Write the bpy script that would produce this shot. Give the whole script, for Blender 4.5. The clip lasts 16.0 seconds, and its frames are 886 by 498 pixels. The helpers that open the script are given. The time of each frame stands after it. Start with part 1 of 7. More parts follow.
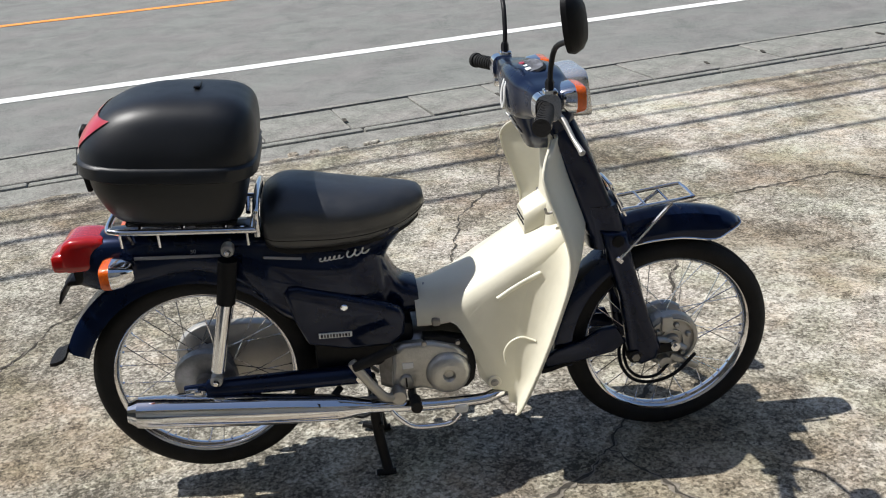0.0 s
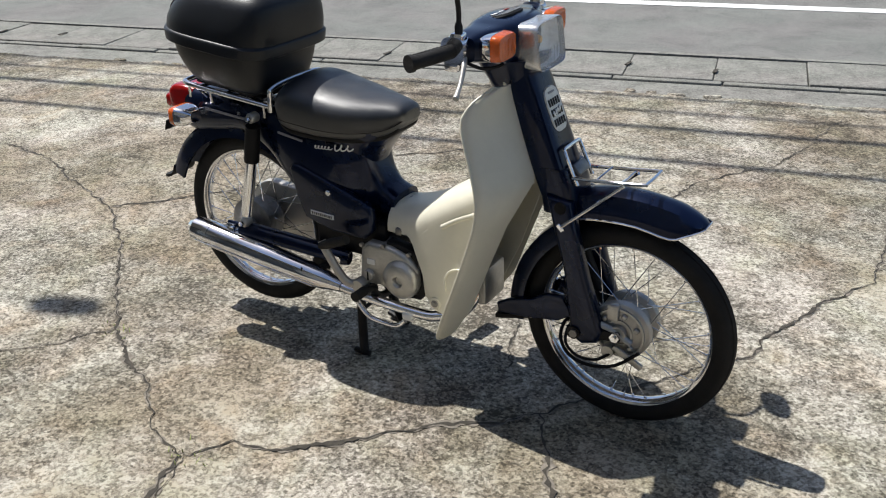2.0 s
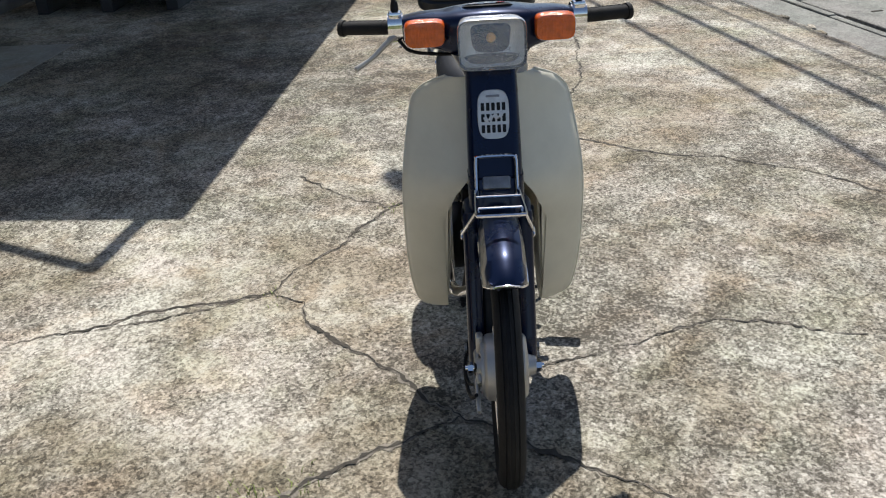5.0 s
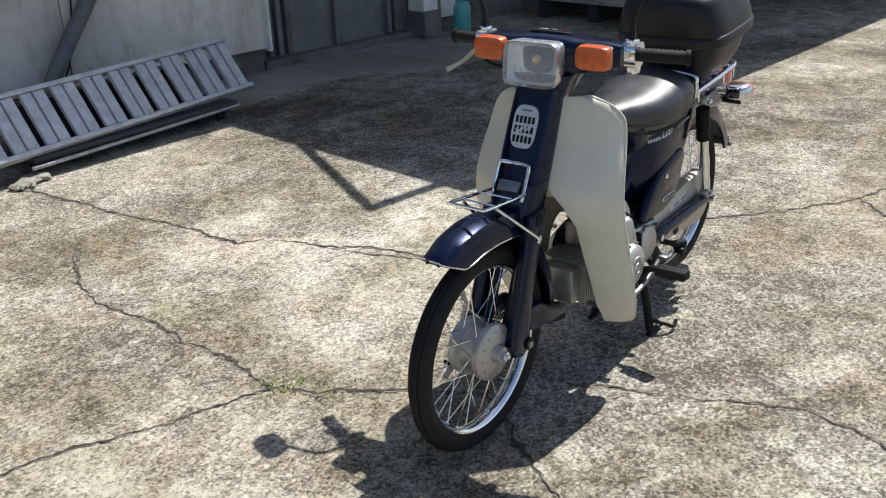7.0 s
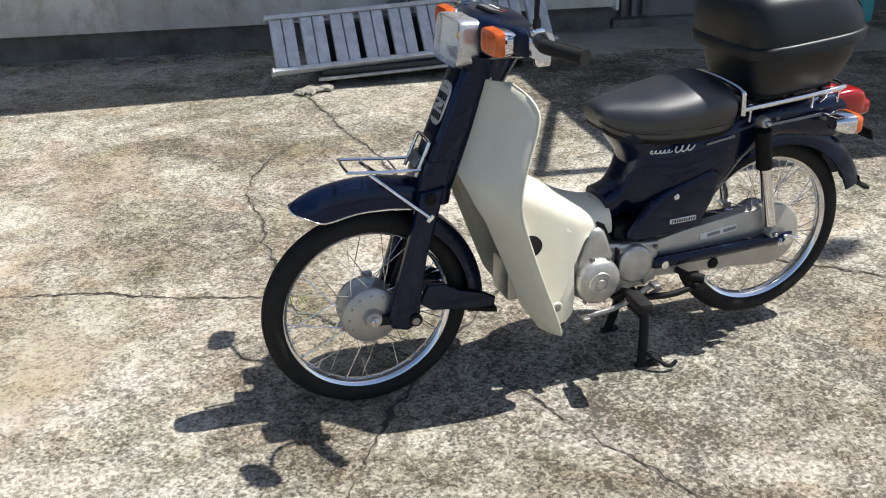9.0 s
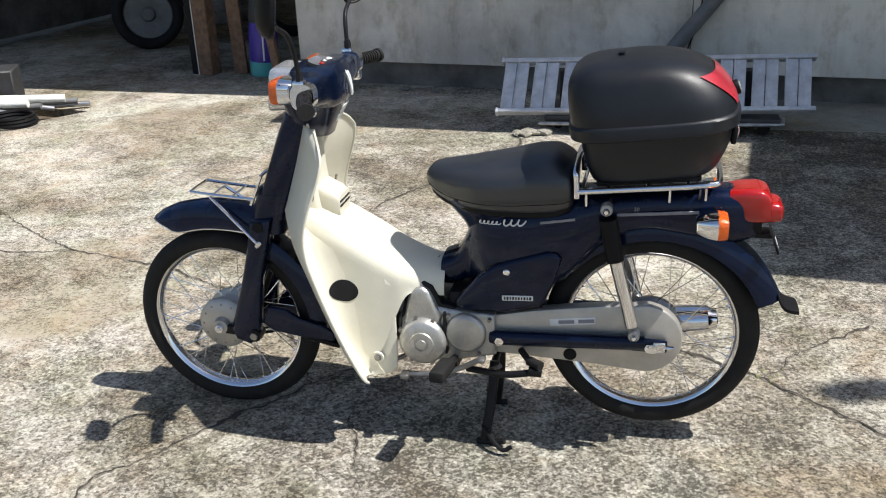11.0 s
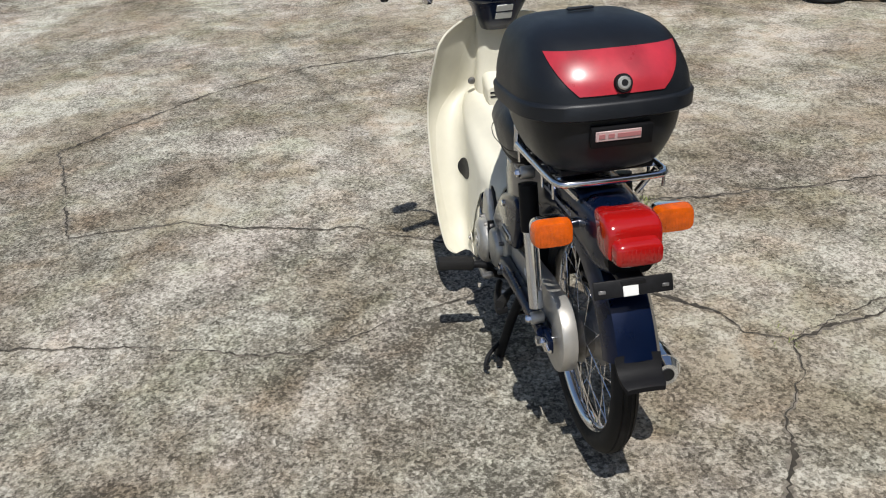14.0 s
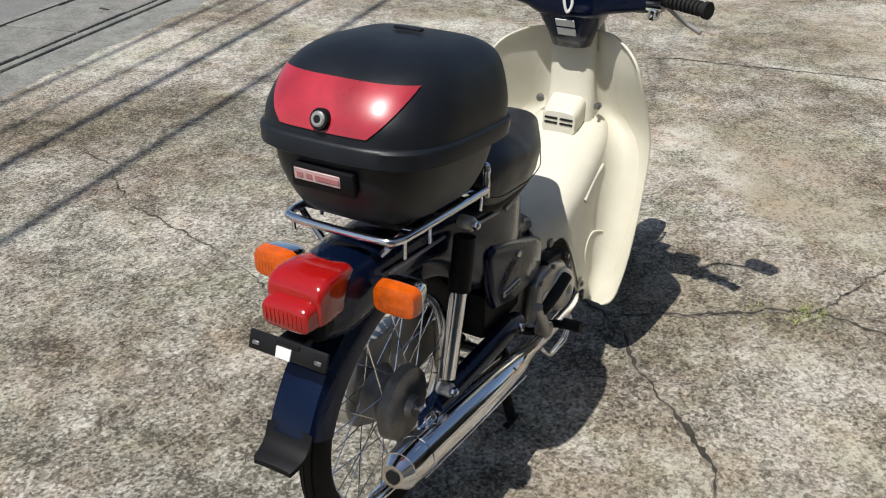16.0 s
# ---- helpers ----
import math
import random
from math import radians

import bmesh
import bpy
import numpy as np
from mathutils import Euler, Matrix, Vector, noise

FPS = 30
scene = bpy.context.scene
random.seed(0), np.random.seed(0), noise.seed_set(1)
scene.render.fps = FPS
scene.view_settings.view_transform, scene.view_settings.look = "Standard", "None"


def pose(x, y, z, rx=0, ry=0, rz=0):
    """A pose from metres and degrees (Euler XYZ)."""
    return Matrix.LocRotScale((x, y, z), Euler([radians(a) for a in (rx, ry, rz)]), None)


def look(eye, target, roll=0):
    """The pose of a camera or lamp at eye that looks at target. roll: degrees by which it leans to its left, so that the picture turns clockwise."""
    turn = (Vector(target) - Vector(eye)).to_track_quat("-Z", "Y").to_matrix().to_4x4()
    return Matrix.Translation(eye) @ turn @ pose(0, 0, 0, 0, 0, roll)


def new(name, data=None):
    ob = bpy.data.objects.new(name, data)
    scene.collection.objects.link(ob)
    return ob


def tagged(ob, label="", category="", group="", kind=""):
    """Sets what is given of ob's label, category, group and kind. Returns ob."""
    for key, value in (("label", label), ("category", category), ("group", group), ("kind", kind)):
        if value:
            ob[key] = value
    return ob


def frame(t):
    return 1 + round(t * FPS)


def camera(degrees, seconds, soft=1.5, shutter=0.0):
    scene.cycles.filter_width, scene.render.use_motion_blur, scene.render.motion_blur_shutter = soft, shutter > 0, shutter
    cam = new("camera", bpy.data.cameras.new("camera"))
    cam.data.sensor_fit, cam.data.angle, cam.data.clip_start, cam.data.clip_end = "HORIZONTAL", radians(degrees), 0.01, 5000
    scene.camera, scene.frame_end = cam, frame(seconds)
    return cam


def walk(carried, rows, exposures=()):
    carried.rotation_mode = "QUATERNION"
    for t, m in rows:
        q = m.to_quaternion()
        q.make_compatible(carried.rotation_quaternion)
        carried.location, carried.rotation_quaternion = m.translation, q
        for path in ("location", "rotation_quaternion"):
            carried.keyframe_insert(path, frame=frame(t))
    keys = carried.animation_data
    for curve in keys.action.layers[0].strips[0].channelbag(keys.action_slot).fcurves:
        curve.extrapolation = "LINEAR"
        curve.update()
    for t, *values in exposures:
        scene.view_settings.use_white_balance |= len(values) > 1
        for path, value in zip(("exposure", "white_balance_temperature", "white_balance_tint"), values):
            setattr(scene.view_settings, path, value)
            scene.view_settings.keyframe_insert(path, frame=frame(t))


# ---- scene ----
EXPOSURES = [(0, 0.28), (3, 0.25), (5.5, 0.31), (6.5, 0.38), (8, 0.54), (10, 0.48), (12.5, 0.27), (14, -0.09), (16, -0.04)]
cam = camera(50.49, 16.0, 1.1)
PATH = [
    (0, (0.550, -2.064, 1.478), (0.604, -0.230, 0.680), -4.03),
    (0.5, (0.952, -2.082, 1.461), (0.687, -0.285, 0.622), -4.55),
    (1, (1.271, -2.041, 1.423), (0.745, -0.313, 0.564), -3.37),
    (1.5, (1.626, -1.920, 1.432), (0.805, -0.317, 0.562), -3.38),
    (2, (1.987, -1.817, 1.446), (0.927, -0.359, 0.579), -1.70),
    (2.5, (2.224, -1.558, 1.413), (0.955, -0.275, 0.552), -1.02),
    (3, (2.451, -1.283, 1.416), (0.966, -0.274, 0.536), -1.45),
    (3.2, (2.545, -1.164, 1.422), (0.986, -0.275, 0.537), -1.50),
    (3.7, (2.736, -0.855, 1.422), (1.011, -0.232, 0.527), -1.82),
    (4.25, (2.865, -0.458, 1.436), (1.048, -0.168, 0.528), -2.60),
    (4.8, (2.928, -0.048, 1.450), (1.107, -0.098, 0.538), -3.23),
    (5.3, (2.942, 0.299, 1.449), (1.188, -0.039, 0.550), -3.15),
    (5.5, (2.959, 0.442, 1.443), (1.242, -0.040, 0.539), -3.03),
    (6, (3.032, 0.801, 1.440), (1.420, 0.018, 0.551), -2.38),
    (6.5, (2.927, 1.062, 1.420), (1.402, 0.082, 0.574), -1.86),
    (7, (2.759, 1.376, 1.435), (1.396, 0.148, 0.638), -2.09),
    (7.5, (2.530, 1.645, 1.447), (1.383, 0.219, 0.640), -2.12),
    (8, (2.204, 1.819, 1.439), (1.262, 0.264, 0.606), -2.40),
    (8.5, (1.871, 2.045, 1.450), (1.163, 0.372, 0.613), -1.44),
    (9, (1.525, 2.145, 1.431), (1.061, 0.398, 0.574), -0.66),
    (9.5, (1.136, 2.169, 1.439), (0.892, 0.385, 0.568), -1.43),
    (10, (0.709, 2.219, 1.438), (0.726, 0.393, 0.623), -1.87),
    (10.2, (0.557, 2.231, 1.438), (0.669, 0.396, 0.651), -1.59),
    (10.7, (0.126, 2.226, 1.438), (0.513, 0.386, 0.666), -2.02),
    (11.25, (-0.361, 2.118, 1.433), (0.368, 0.360, 0.652), -2.50),
    (11.8, (-0.792, 1.904, 1.429), (0.263, 0.335, 0.624), -2.98),
    (12.3, (-1.074, 1.614, 1.429), (0.211, 0.325, 0.601), -3.43),
    (12.5, (-1.215, 1.532, 1.451), (0.184, 0.358, 0.634), -3.25),
    (13, (-1.407, 1.195, 1.431), (0.195, 0.353, 0.579), -3.78),
    (13.5, (-1.601, 0.823, 1.449), (0.133, 0.337, 0.579), -4.44),
    (14, (-1.761, 0.436, 1.457), (0.019, 0.294, 0.556), -3.41),
    (14.5, (-1.737, 0.039, 1.439), (0.026, 0.223, 0.511), -2.62),
    (15, (-1.691, -0.385, 1.457), (0.008, 0.189, 0.571), -2.56),
    (15.5, (-1.480, -0.695, 1.430), (0.121, 0.094, 0.528), -0.85),
    (16, (-1.184, -0.932, 1.439), (0.293, 0.036, 0.502), 0.33),
]
walk(cam, [(t, look(eye, target, roll)) for t, eye, target, roll in PATH], EXPOSURES)

# ---- light ----
SUN_TO = Vector((-0.585, 0.03, 1.0)).normalized()  # towards the sun
world = bpy.data.worlds.new("world")
scene.world = world
world.use_nodes = True
wn = world.node_tree
sky = wn.nodes.new("ShaderNodeTexSky")
sky.sky_type = "NISHITA"
sky.sun_disc = False
sky.sun_elevation = math.asin(SUN_TO.z)
sky.sun_rotation = math.atan2(SUN_TO.x, SUN_TO.y)
wn.links.new(sky.outputs[0], wn.nodes["Background"].inputs[0])
wn.nodes["Background"].inputs[1].default_value = 0.1
sky.air_density, sky.dust_density = 0.9, 1.0
sun = new("sun", bpy.data.lights.new("sun", "SUN"))
sun.data.energy = 5.1
sun.data.angle = radians(0.53)
sun.data.color = (1.0, 0.975, 0.935)
sun.matrix_world = look(SUN_TO * 30, (0, 0, 0))


# ---- materials ----
def mat(name, base, rough=0.5, metal=0.0, var=0.12, scale=12.0, bump=0.0, bump_scale=80.0, coat=0.0, dark=None, lo=0.35, hi=0.65, trans=0.0, ior=1.5, spec=0.5, rough_var=0.08):
    """A surface with colour variation at two scales, uneven gloss and fine relief."""
    m = bpy.data.materials.new(name)
    m.use_nodes = True
    t = m.node_tree
    b = t.nodes["Principled BSDF"]
    co = t.nodes.new("ShaderNodeTexCoord")
    n1 = t.nodes.new("ShaderNodeTexNoise")
    n1.inputs["Scale"].default_value, n1.inputs["Detail"].default_value, n1.inputs["Roughness"].default_value = scale, 8, 0.65
    t.links.new(co.outputs["Object"], n1.inputs["Vector"])
    ramp = t.nodes.new("ShaderNodeValToRGB")
    ramp.color_ramp.elements[0].position, ramp.color_ramp.elements[1].position = lo, hi
    d = dark or tuple(c * (1 - var) for c in base)
    ramp.color_ramp.elements[0].color = (*d, 1)
    ramp.color_ramp.elements[1].color = (*(min(1, c * (1 + var * 0.5)) for c in base), 1)
    t.links.new(n1.outputs["Fac"], ramp.inputs[0])
    t.links.new(ramp.outputs[0], b.inputs["Base Color"])
    rr = t.nodes.new("ShaderNodeMapRange")
    rr.inputs["To Min"].default_value, rr.inputs["To Max"].default_value = max(0.0, rough - rough_var), min(1.0, rough + rough_var)
    n3 = t.nodes.new("ShaderNodeTexNoise")
    n3.inputs["Scale"].default_value, n3.inputs["Detail"].default_value = scale * 2.7, 5
    t.links.new(co.outputs["Object"], n3.inputs["Vector"])
    t.links.new(n3.outputs["Fac"], rr.inputs["Value"])
    t.links.new(rr.outputs[0], b.inputs["Roughness"])
    b.inputs["Metallic"].default_value = metal
    b.inputs["Coat Weight"].default_value = coat
    b.inputs["Coat Roughness"].default_value = 0.06
    b.inputs["Transmission Weight"].default_value = trans
    b.inputs["IOR"].default_value = ior
    b.inputs["Specular IOR Level"].default_value = spec
    if bump:
        n2 = t.nodes.new("ShaderNodeTexNoise")
        n2.inputs["Scale"].default_value, n2.inputs["Detail"].default_value = bump_scale, 6
        t.links.new(co.outputs["Object"], n2.inputs["Vector"])
        bp = t.nodes.new("ShaderNodeBump")
        bp.inputs["Strength"].default_value, bp.inputs["Distance"].default_value = bump, 0.01
        t.links.new(n2.outputs["Fac"], bp.inputs["Height"])
        t.links.new(bp.outputs[0], b.inputs["Normal"])
    return m


def island_tint(m, amount=0.5):
    """Vary the brightness piece by piece."""
    t = m.node_tree
    b = t.nodes["Principled BSDF"]
    src = b.inputs["Base Color"].links[0].from_socket
    geo = t.nodes.new("ShaderNodeNewGeometry")
    mr = t.nodes.new("ShaderNodeMapRange")
    mr.inputs["To Min"].default_value, mr.inputs["To Max"].default_value = 1 - amount, 1 + amount * 0.6
    t.links.new(geo.outputs["Random Per Island"], mr.inputs["Value"])
    hs = t.nodes.new("ShaderNodeHueSaturation")
    t.links.new(mr.outputs[0], hs.inputs["Value"])
    t.links.new(src, hs.inputs["Color"])
    t.links.new(hs.outputs[0], b.inputs["Base Color"])
    return m


def streaked(m, tone):
    """Run-off stains: ragged, longer down the wall than across it."""
    t = m.node_tree
    b = t.nodes["Principled BSDF"]
    src = b.inputs["Base Color"].links[0].from_socket
    co = t.nodes.new("ShaderNodeTexCoord")
    for stretch, scale, lo, hi in (((1.0, 1.0, 0.16), 5.0, 0.48, 0.70), ((1.0, 1.0, 0.7), 9.0, 0.52, 0.66)):
        mp = t.nodes.new("ShaderNodeMapping")
        mp.inputs["Scale"].default_value = stretch
        t.links.new(co.outputs["Object"], mp.inputs["Vector"])
        n = t.nodes.new("ShaderNodeTexNoise")
        n.inputs["Scale"].default_value, n.inputs["Detail"].default_value, n.inputs["Roughness"].default_value = scale, 8, 0.68
        t.links.new(mp.outputs[0], n.inputs["Vector"])
        r = t.nodes.new("ShaderNodeMapRange")
        r.inputs["From Min"].default_value, r.inputs["From Max"].default_value = lo, hi
        t.links.new(n.outputs["Fac"], r.inputs["Value"])
        x = t.nodes.new("ShaderNodeMix")
        x.data_type, x.blend_type = "RGBA", "MULTIPLY"
        x.inputs[7].default_value = (*tone, 1)
        t.links.new(r.outputs[0], x.inputs[0])
        t.links.new(src, x.inputs[6])
        src = x.outputs[2]
    t.links.new(src, b.inputs["Base Color"])
    return m


def ground_mat(name, light, mid, dark, patch=5.0, grain=60.0, patch_lo=0.38, patch_hi=0.58, bump=0.5, speck=0.5, rough=0.9, broad=0.25, worn=0.0, span=0.085, stain=None, chipped=0.15):
    """Weathered concrete or asphalt: broad stains, mottled patches and bright grit."""
    m = bpy.data.materials.new(name)
    m.use_nodes = True
    t = m.node_tree
    b = t.nodes["Principled BSDF"]
    co = t.nodes.new("ShaderNodeTexCoord")

    def noise_node(scale, detail, rough_=0.6, distort=0.0):
        n = t.nodes.new("ShaderNodeTexNoise")
        n.inputs["Scale"].default_value, n.inputs["Detail"].default_value = scale, detail
        n.inputs["Roughness"].default_value, n.inputs["Distortion"].default_value = rough_, distort
        t.links.new(co.outputs["Object"], n.inputs["Vector"])
        return n

    def ramp(src, lo, hi, c0, c1):
        r = t.nodes.new("ShaderNodeValToRGB")
        r.color_ramp.elements[0].position, r.color_ramp.elements[1].position = lo, hi
        r.color_ramp.elements[0].color, r.color_ramp.elements[1].color = (*c0, 1), (*c1, 1)
        t.links.new(src, r.inputs[0])
        return r.outputs[0]

    def mix(fac, a, bb, kind="MIX"):
        x = t.nodes.new("ShaderNodeMix")
        x.data_type, x.blend_type = "RGBA", kind
        if isinstance(fac, float):
            x.inputs[0].default_value = fac
        else:
            t.links.new(fac, x.inputs[0])
        t.links.new(a, x.inputs[6])
        t.links.new(bb, x.inputs[7])
        return x.outputs[2]

    w, k = (1, 1, 1), (0, 0, 0)

    def math_node(op, a, c, d=None):
        q = t.nodes.new("ShaderNodeMath")
        q.operation = op
        for n_, v in enumerate((a, c, d)):
            if v is None:
                continue
            if isinstance(v, (int, float)):
                q.inputs[n_].default_value = v
            else:
                t.links.new(v, q.inputs[n_])
        return q.outputs[0]

    # grains a centimetre across, thicker or thinner by patches, paler or darker by stretches of the yard
    fine = noise_node(grain * 1.5, 6, 0.76, 0.3).outputs["Fac"]
    coarse = noise_node(grain * 0.42, 8, 0.74, 0.8).outputs["Fac"]
    where = noise_node(patch, 8, 0.66, 0.8).outputs["Fac"]
    broad_n = noise_node(0.7, 5, 0.6, 0.5).outputs["Fac"]
    height = math_node("MULTIPLY_ADD", where, 0.6, math_node("MULTIPLY", fine, 0.8))
    height = math_node("MULTIPLY_ADD", coarse, 0.60, height)
    height = math_node("MULTIPLY_ADD", broad_n, broad, height)
    # chips of aggregate with crisp outlines
    warp = t.nodes.new("ShaderNodeMix")
    warp.data_type, warp.blend_type = "RGBA", "ADD"
    warp.inputs[0].default_value = 0.014
    t.links.new(co.outputs["Object"], warp.inputs[6])
    t.links.new(noise_node(40, 3, 0.6).outputs["Color"], warp.inputs[7])
    chips = t.nodes.new("ShaderNodeTexVoronoi")
    chips.inputs["Scale"].default_value = grain * 1.5
    t.links.new(warp.outputs[2], chips.inputs["Vector"])
    chip = t.nodes.new("ShaderNodeSeparateColor")
    t.links.new(chips.outputs["Color"], chip.inputs[0])
    height = math_node("MULTIPLY_ADD", chip.outputs[0], chipped, height)
    c0 = 1.0 + broad * 0.5 + chipped * 0.5
    if worn:
        sep = t.nodes.new("ShaderNodeSeparateXYZ")
        t.links.new(co.outputs["Object"], sep.inputs[0])
        height = math_node("MULTIPLY_ADD", math_node("SMOOTH_MIN", math_node("SMOOTH_MAX", sep.outputs["X"], -0.8, 0.8), 2.2, 0.8), worn, height)
        c0 += worn * 0.9
    r = t.nodes.new("ShaderNodeValToRGB")
    els = r.color_ramp.elements
    height = math_node("MULTIPLY", height, 0.5)
    c0 *= 0.5
    els[0].position, els[1].position = c0 - span, c0 + span
    els[0].color, els[1].color = (*dark, 1), (*light, 1)
    e = els.new(c0)
    e.color = (*mid, 1)
    t.links.new(height, r.inputs[0])
    col = r.outputs[0]
    vor = t.nodes.new("ShaderNodeTexVoronoi")
    vor.inputs["Scale"].default_value = grain * 1.1
    t.links.new(co.outputs["Object"], vor.inputs["Vector"])
    grit = ramp(vor.outputs["Distance"], 0.10, 0.32, (speck,) * 3, k)
    col = mix(grit, col, ramp(vor.outputs["Color"], 0.35, 0.65, dark, tuple(min(1, q * 1.15) for q in light)))
    # moss-green and rusty tinges over a hand's breadth
    tint = ramp(noise_node(1.7, 5, 0.6).outputs["Fac"], 0.40, 0.62, (0.97, 1.0, 0.95), (1.0, 0.975, 0.95))
    col = mix(1.0, col, tint, "MULTIPLY")
    if stain:
        moss = ramp(noise_node(3.1, 6, 0.62, 0.4).outputs["Fac"], 0.50, 0.66, w, (0.88, 0.90, 0.82))
        rust = ramp(noise_node(4.3, 6, 0.64, 0.5).outputs["Fac"], 0.52, 0.66, w, (1.0, 0.93, 0.87))
        col = mix(1.0, mix(1.0, col, moss, "MULTIPLY"), rust, "MULTIPLY")
    if stain:
        # brown weathered stretches with ragged edges
        where2 = math_node("MULTIPLY_ADD", noise_node(9.0, 6, 0.7).outputs["Fac"], 0.5, noise_node(1.25, 4, 0.55, 0.6).outputs["Fac"])
        col = mix(1.0, col, ramp(where2, 0.66, 0.86, w, stain), "MULTIPLY")
    t.links.new(col, b.inputs["Base Color"])
    b.inputs["Roughness"].default_value = rough
    b.inputs["Specular IOR Level"].default_value = 0.3
    add = t.nodes.new("ShaderNodeMath")
    add.operation = "ADD"
    t.links.new(noise_node(grain * 0.7, 8, 0.7).outputs["Fac"], add.inputs[0])
    t.links.new(noise_node(patch, 6, 0.7).outputs["Fac"], add.inputs[1])
    bp = t.nodes.new("ShaderNodeBump")
    bp.inputs["Strength"].default_value, bp.inputs["Distance"].default_value = bump, 0.012
    t.links.new(add.outputs[0], bp.inputs["Height"])
    t.links.new(bp.outputs[0], b.inputs["Normal"])
    return m


CONCRETE = ground_mat("yard_concrete", (0.585, 0.550, 0.492), (0.300, 0.275, 0.238), (0.082, 0.073, 0.060), patch=5.0, grain=75.0, bump=0.6, speck=0.36, broad=0.60, worn=0.02, span=0.088, stain=(0.67, 0.62, 0.55), chipped=0.23)
SMOOTH = ground_mat("smooth_concrete", (0.40, 0.39, 0.365), (0.34, 0.33, 0.31), (0.25, 0.243, 0.225), patch=3.0, grain=110.0, bump=0.2, speck=0.12, broad=0.3, stain=(0.80, 0.77, 0.72), chipped=0.08)
EDGEDIRT = mat("crack_shoulder", (0.21, 0.185, 0.15), 0.95, var=0.5, scale=45, bump=0.4, bump_scale=120)
GUTTER = ground_mat("gutter_concrete", (0.29, 0.285, 0.265), (0.215, 0.21, 0.195), (0.12, 0.117, 0.108), patch=6.0, grain=90.0, broad=0.15, speck=0.3)
ASPHALT = ground_mat("asphalt", (0.215, 0.213, 0.205), (0.175, 0.174, 0.168), (0.11, 0.11, 0.107), patch=3.0, grain=150.0, bump=0.3, speck=0.25, broad=0.12)
SOIL = ground_mat("soil", (0.16, 0.125, 0.085), (0.11, 0.085, 0.058), (0.05, 0.04, 0.028), patch=4.0, grain=40.0)
CRACK = mat("crack_dirt", (0.050, 0.043, 0.033), 0.95, var=0.5, scale=30)
LINE_WHITE = mat("road_paint_white", (0.72, 0.72, 0.69), 0.7, var=0.25, scale=9, bump=0.3)
LINE_ORANGE = mat("road_paint_orange", (0.75, 0.27, 0.04), 0.7, var=0.25, scale=9, bump=0.3)
NAVY = mat("navy_paint", (0.003, 0.0085, 0.031), 0.28, 0.45, var=0.2, scale=6, coat=0.45, rough_var=0.05, spec=0.12)
CREAM = mat("cream_plastic", (0.66, 0.63, 0.515), 0.38, var=0.07, scale=7, bump=0.03, bump_scale=150)
BLACKP = mat("black_plastic", (0.007, 0.007, 0.008), 0.55, spec=0.16, var=0.2, scale=20, bump=0.12, bump_scale=500)
BOXP = mat("grained_black_plastic", (0.008, 0.0095, 0.0125), 0.42, spec=0.36, var=0.25, scale=9, bump=0.07, bump_scale=600)
VINYL = mat("black_vinyl", (0.014, 0.016, 0.020), 0.42, spec=0.85, var=0.25, scale=10, bump=0.12, bump_scale=420, rough_var=0.15)
RUBBER = mat("tyre_rubber", (0.014, 0.0135, 0.013), 0.72, spec=0.25, var=0.3, scale=14, bump=0.15, bump_scale=200)
CHROME = mat("chrome", (0.78, 0.78, 0.8), 0.09, 1.0, var=0.05, scale=8, rough_var=0.05)
ALLOY = mat("cast_alloy", (0.46, 0.45, 0.42), 0.38, 0.65, var=0.25, scale=14, bump=0.15, bump_scale=160)
SILVER = mat("silver_paint", (0.47, 0.45, 0.415), 0.42, 0.6, var=0.15, scale=10, bump=0.03)
STEEL = mat("dull_steel", (0.30, 0.29, 0.28), 0.45, 0.9, var=0.3, scale=25, bump=0.1)
BLACKM = mat("black_metal", (0.012, 0.012, 0.013), 0.45, 0.0, spec=0.18, var=0.3, scale=20, bump=0.08)
RED = mat("red_lens", (0.42, 0.008, 0.007), 0.14, var=0.1, scale=6, coat=0.6, trans=0.25)
REDPANEL = mat("red_reflector", (0.42, 0.026, 0.04), 0.30, var=0.3, scale=9, coat=0.5)
ORANGE = mat("amber_lens", (0.78, 0.125, 0.004), 0.18, var=0.22, scale=55, coat=0.6, trans=0.2, bump=0.3, bump_scale=150)
WHITE = mat("white_print", (0.72, 0.72, 0.70), 0.5, var=0.1, scale=20)
GREYPRINT = mat("grey_stripe", (0.22, 0.22, 0.24), 0.4, var=0.1, scale=20)
GLASS = mat("lamp_glass", (0.86, 0.87, 0.87), 0.08, var=0.0, rough_var=0.0, bump=0.6, bump_scale=70)
GLASS.node_tree.nodes["Principled BSDF"].inputs["Alpha"].default_value = 0.17
REFLECT = mat("lamp_reflector", (0.95, 0.95, 0.93), 0.24, 0.5, var=0.1, scale=60, bump=0.7, bump_scale=60)
BULB = mat("bulb_amber", (0.95, 0.50, 0.12), 0.15, var=0.05)
MIRROR = mat("mirror_glass", (0.85, 0.85, 0.86), 0.02, 1.0, var=0.0, rough_var=0.0)


# ---- mesh helpers ----
def finish(bm, angle=38):
    """Even normals, smooth faces and sharp creases."""
    bmesh.ops.recalc_face_normals(bm, faces=bm.faces)
    lim = radians(angle)
    for f in bm.faces:
        f.smooth = True
    for e in bm.edges:
        if len(e.link_faces) != 2 or e.calc_face_angle(0) > lim:
            e.smooth = False
    return bm


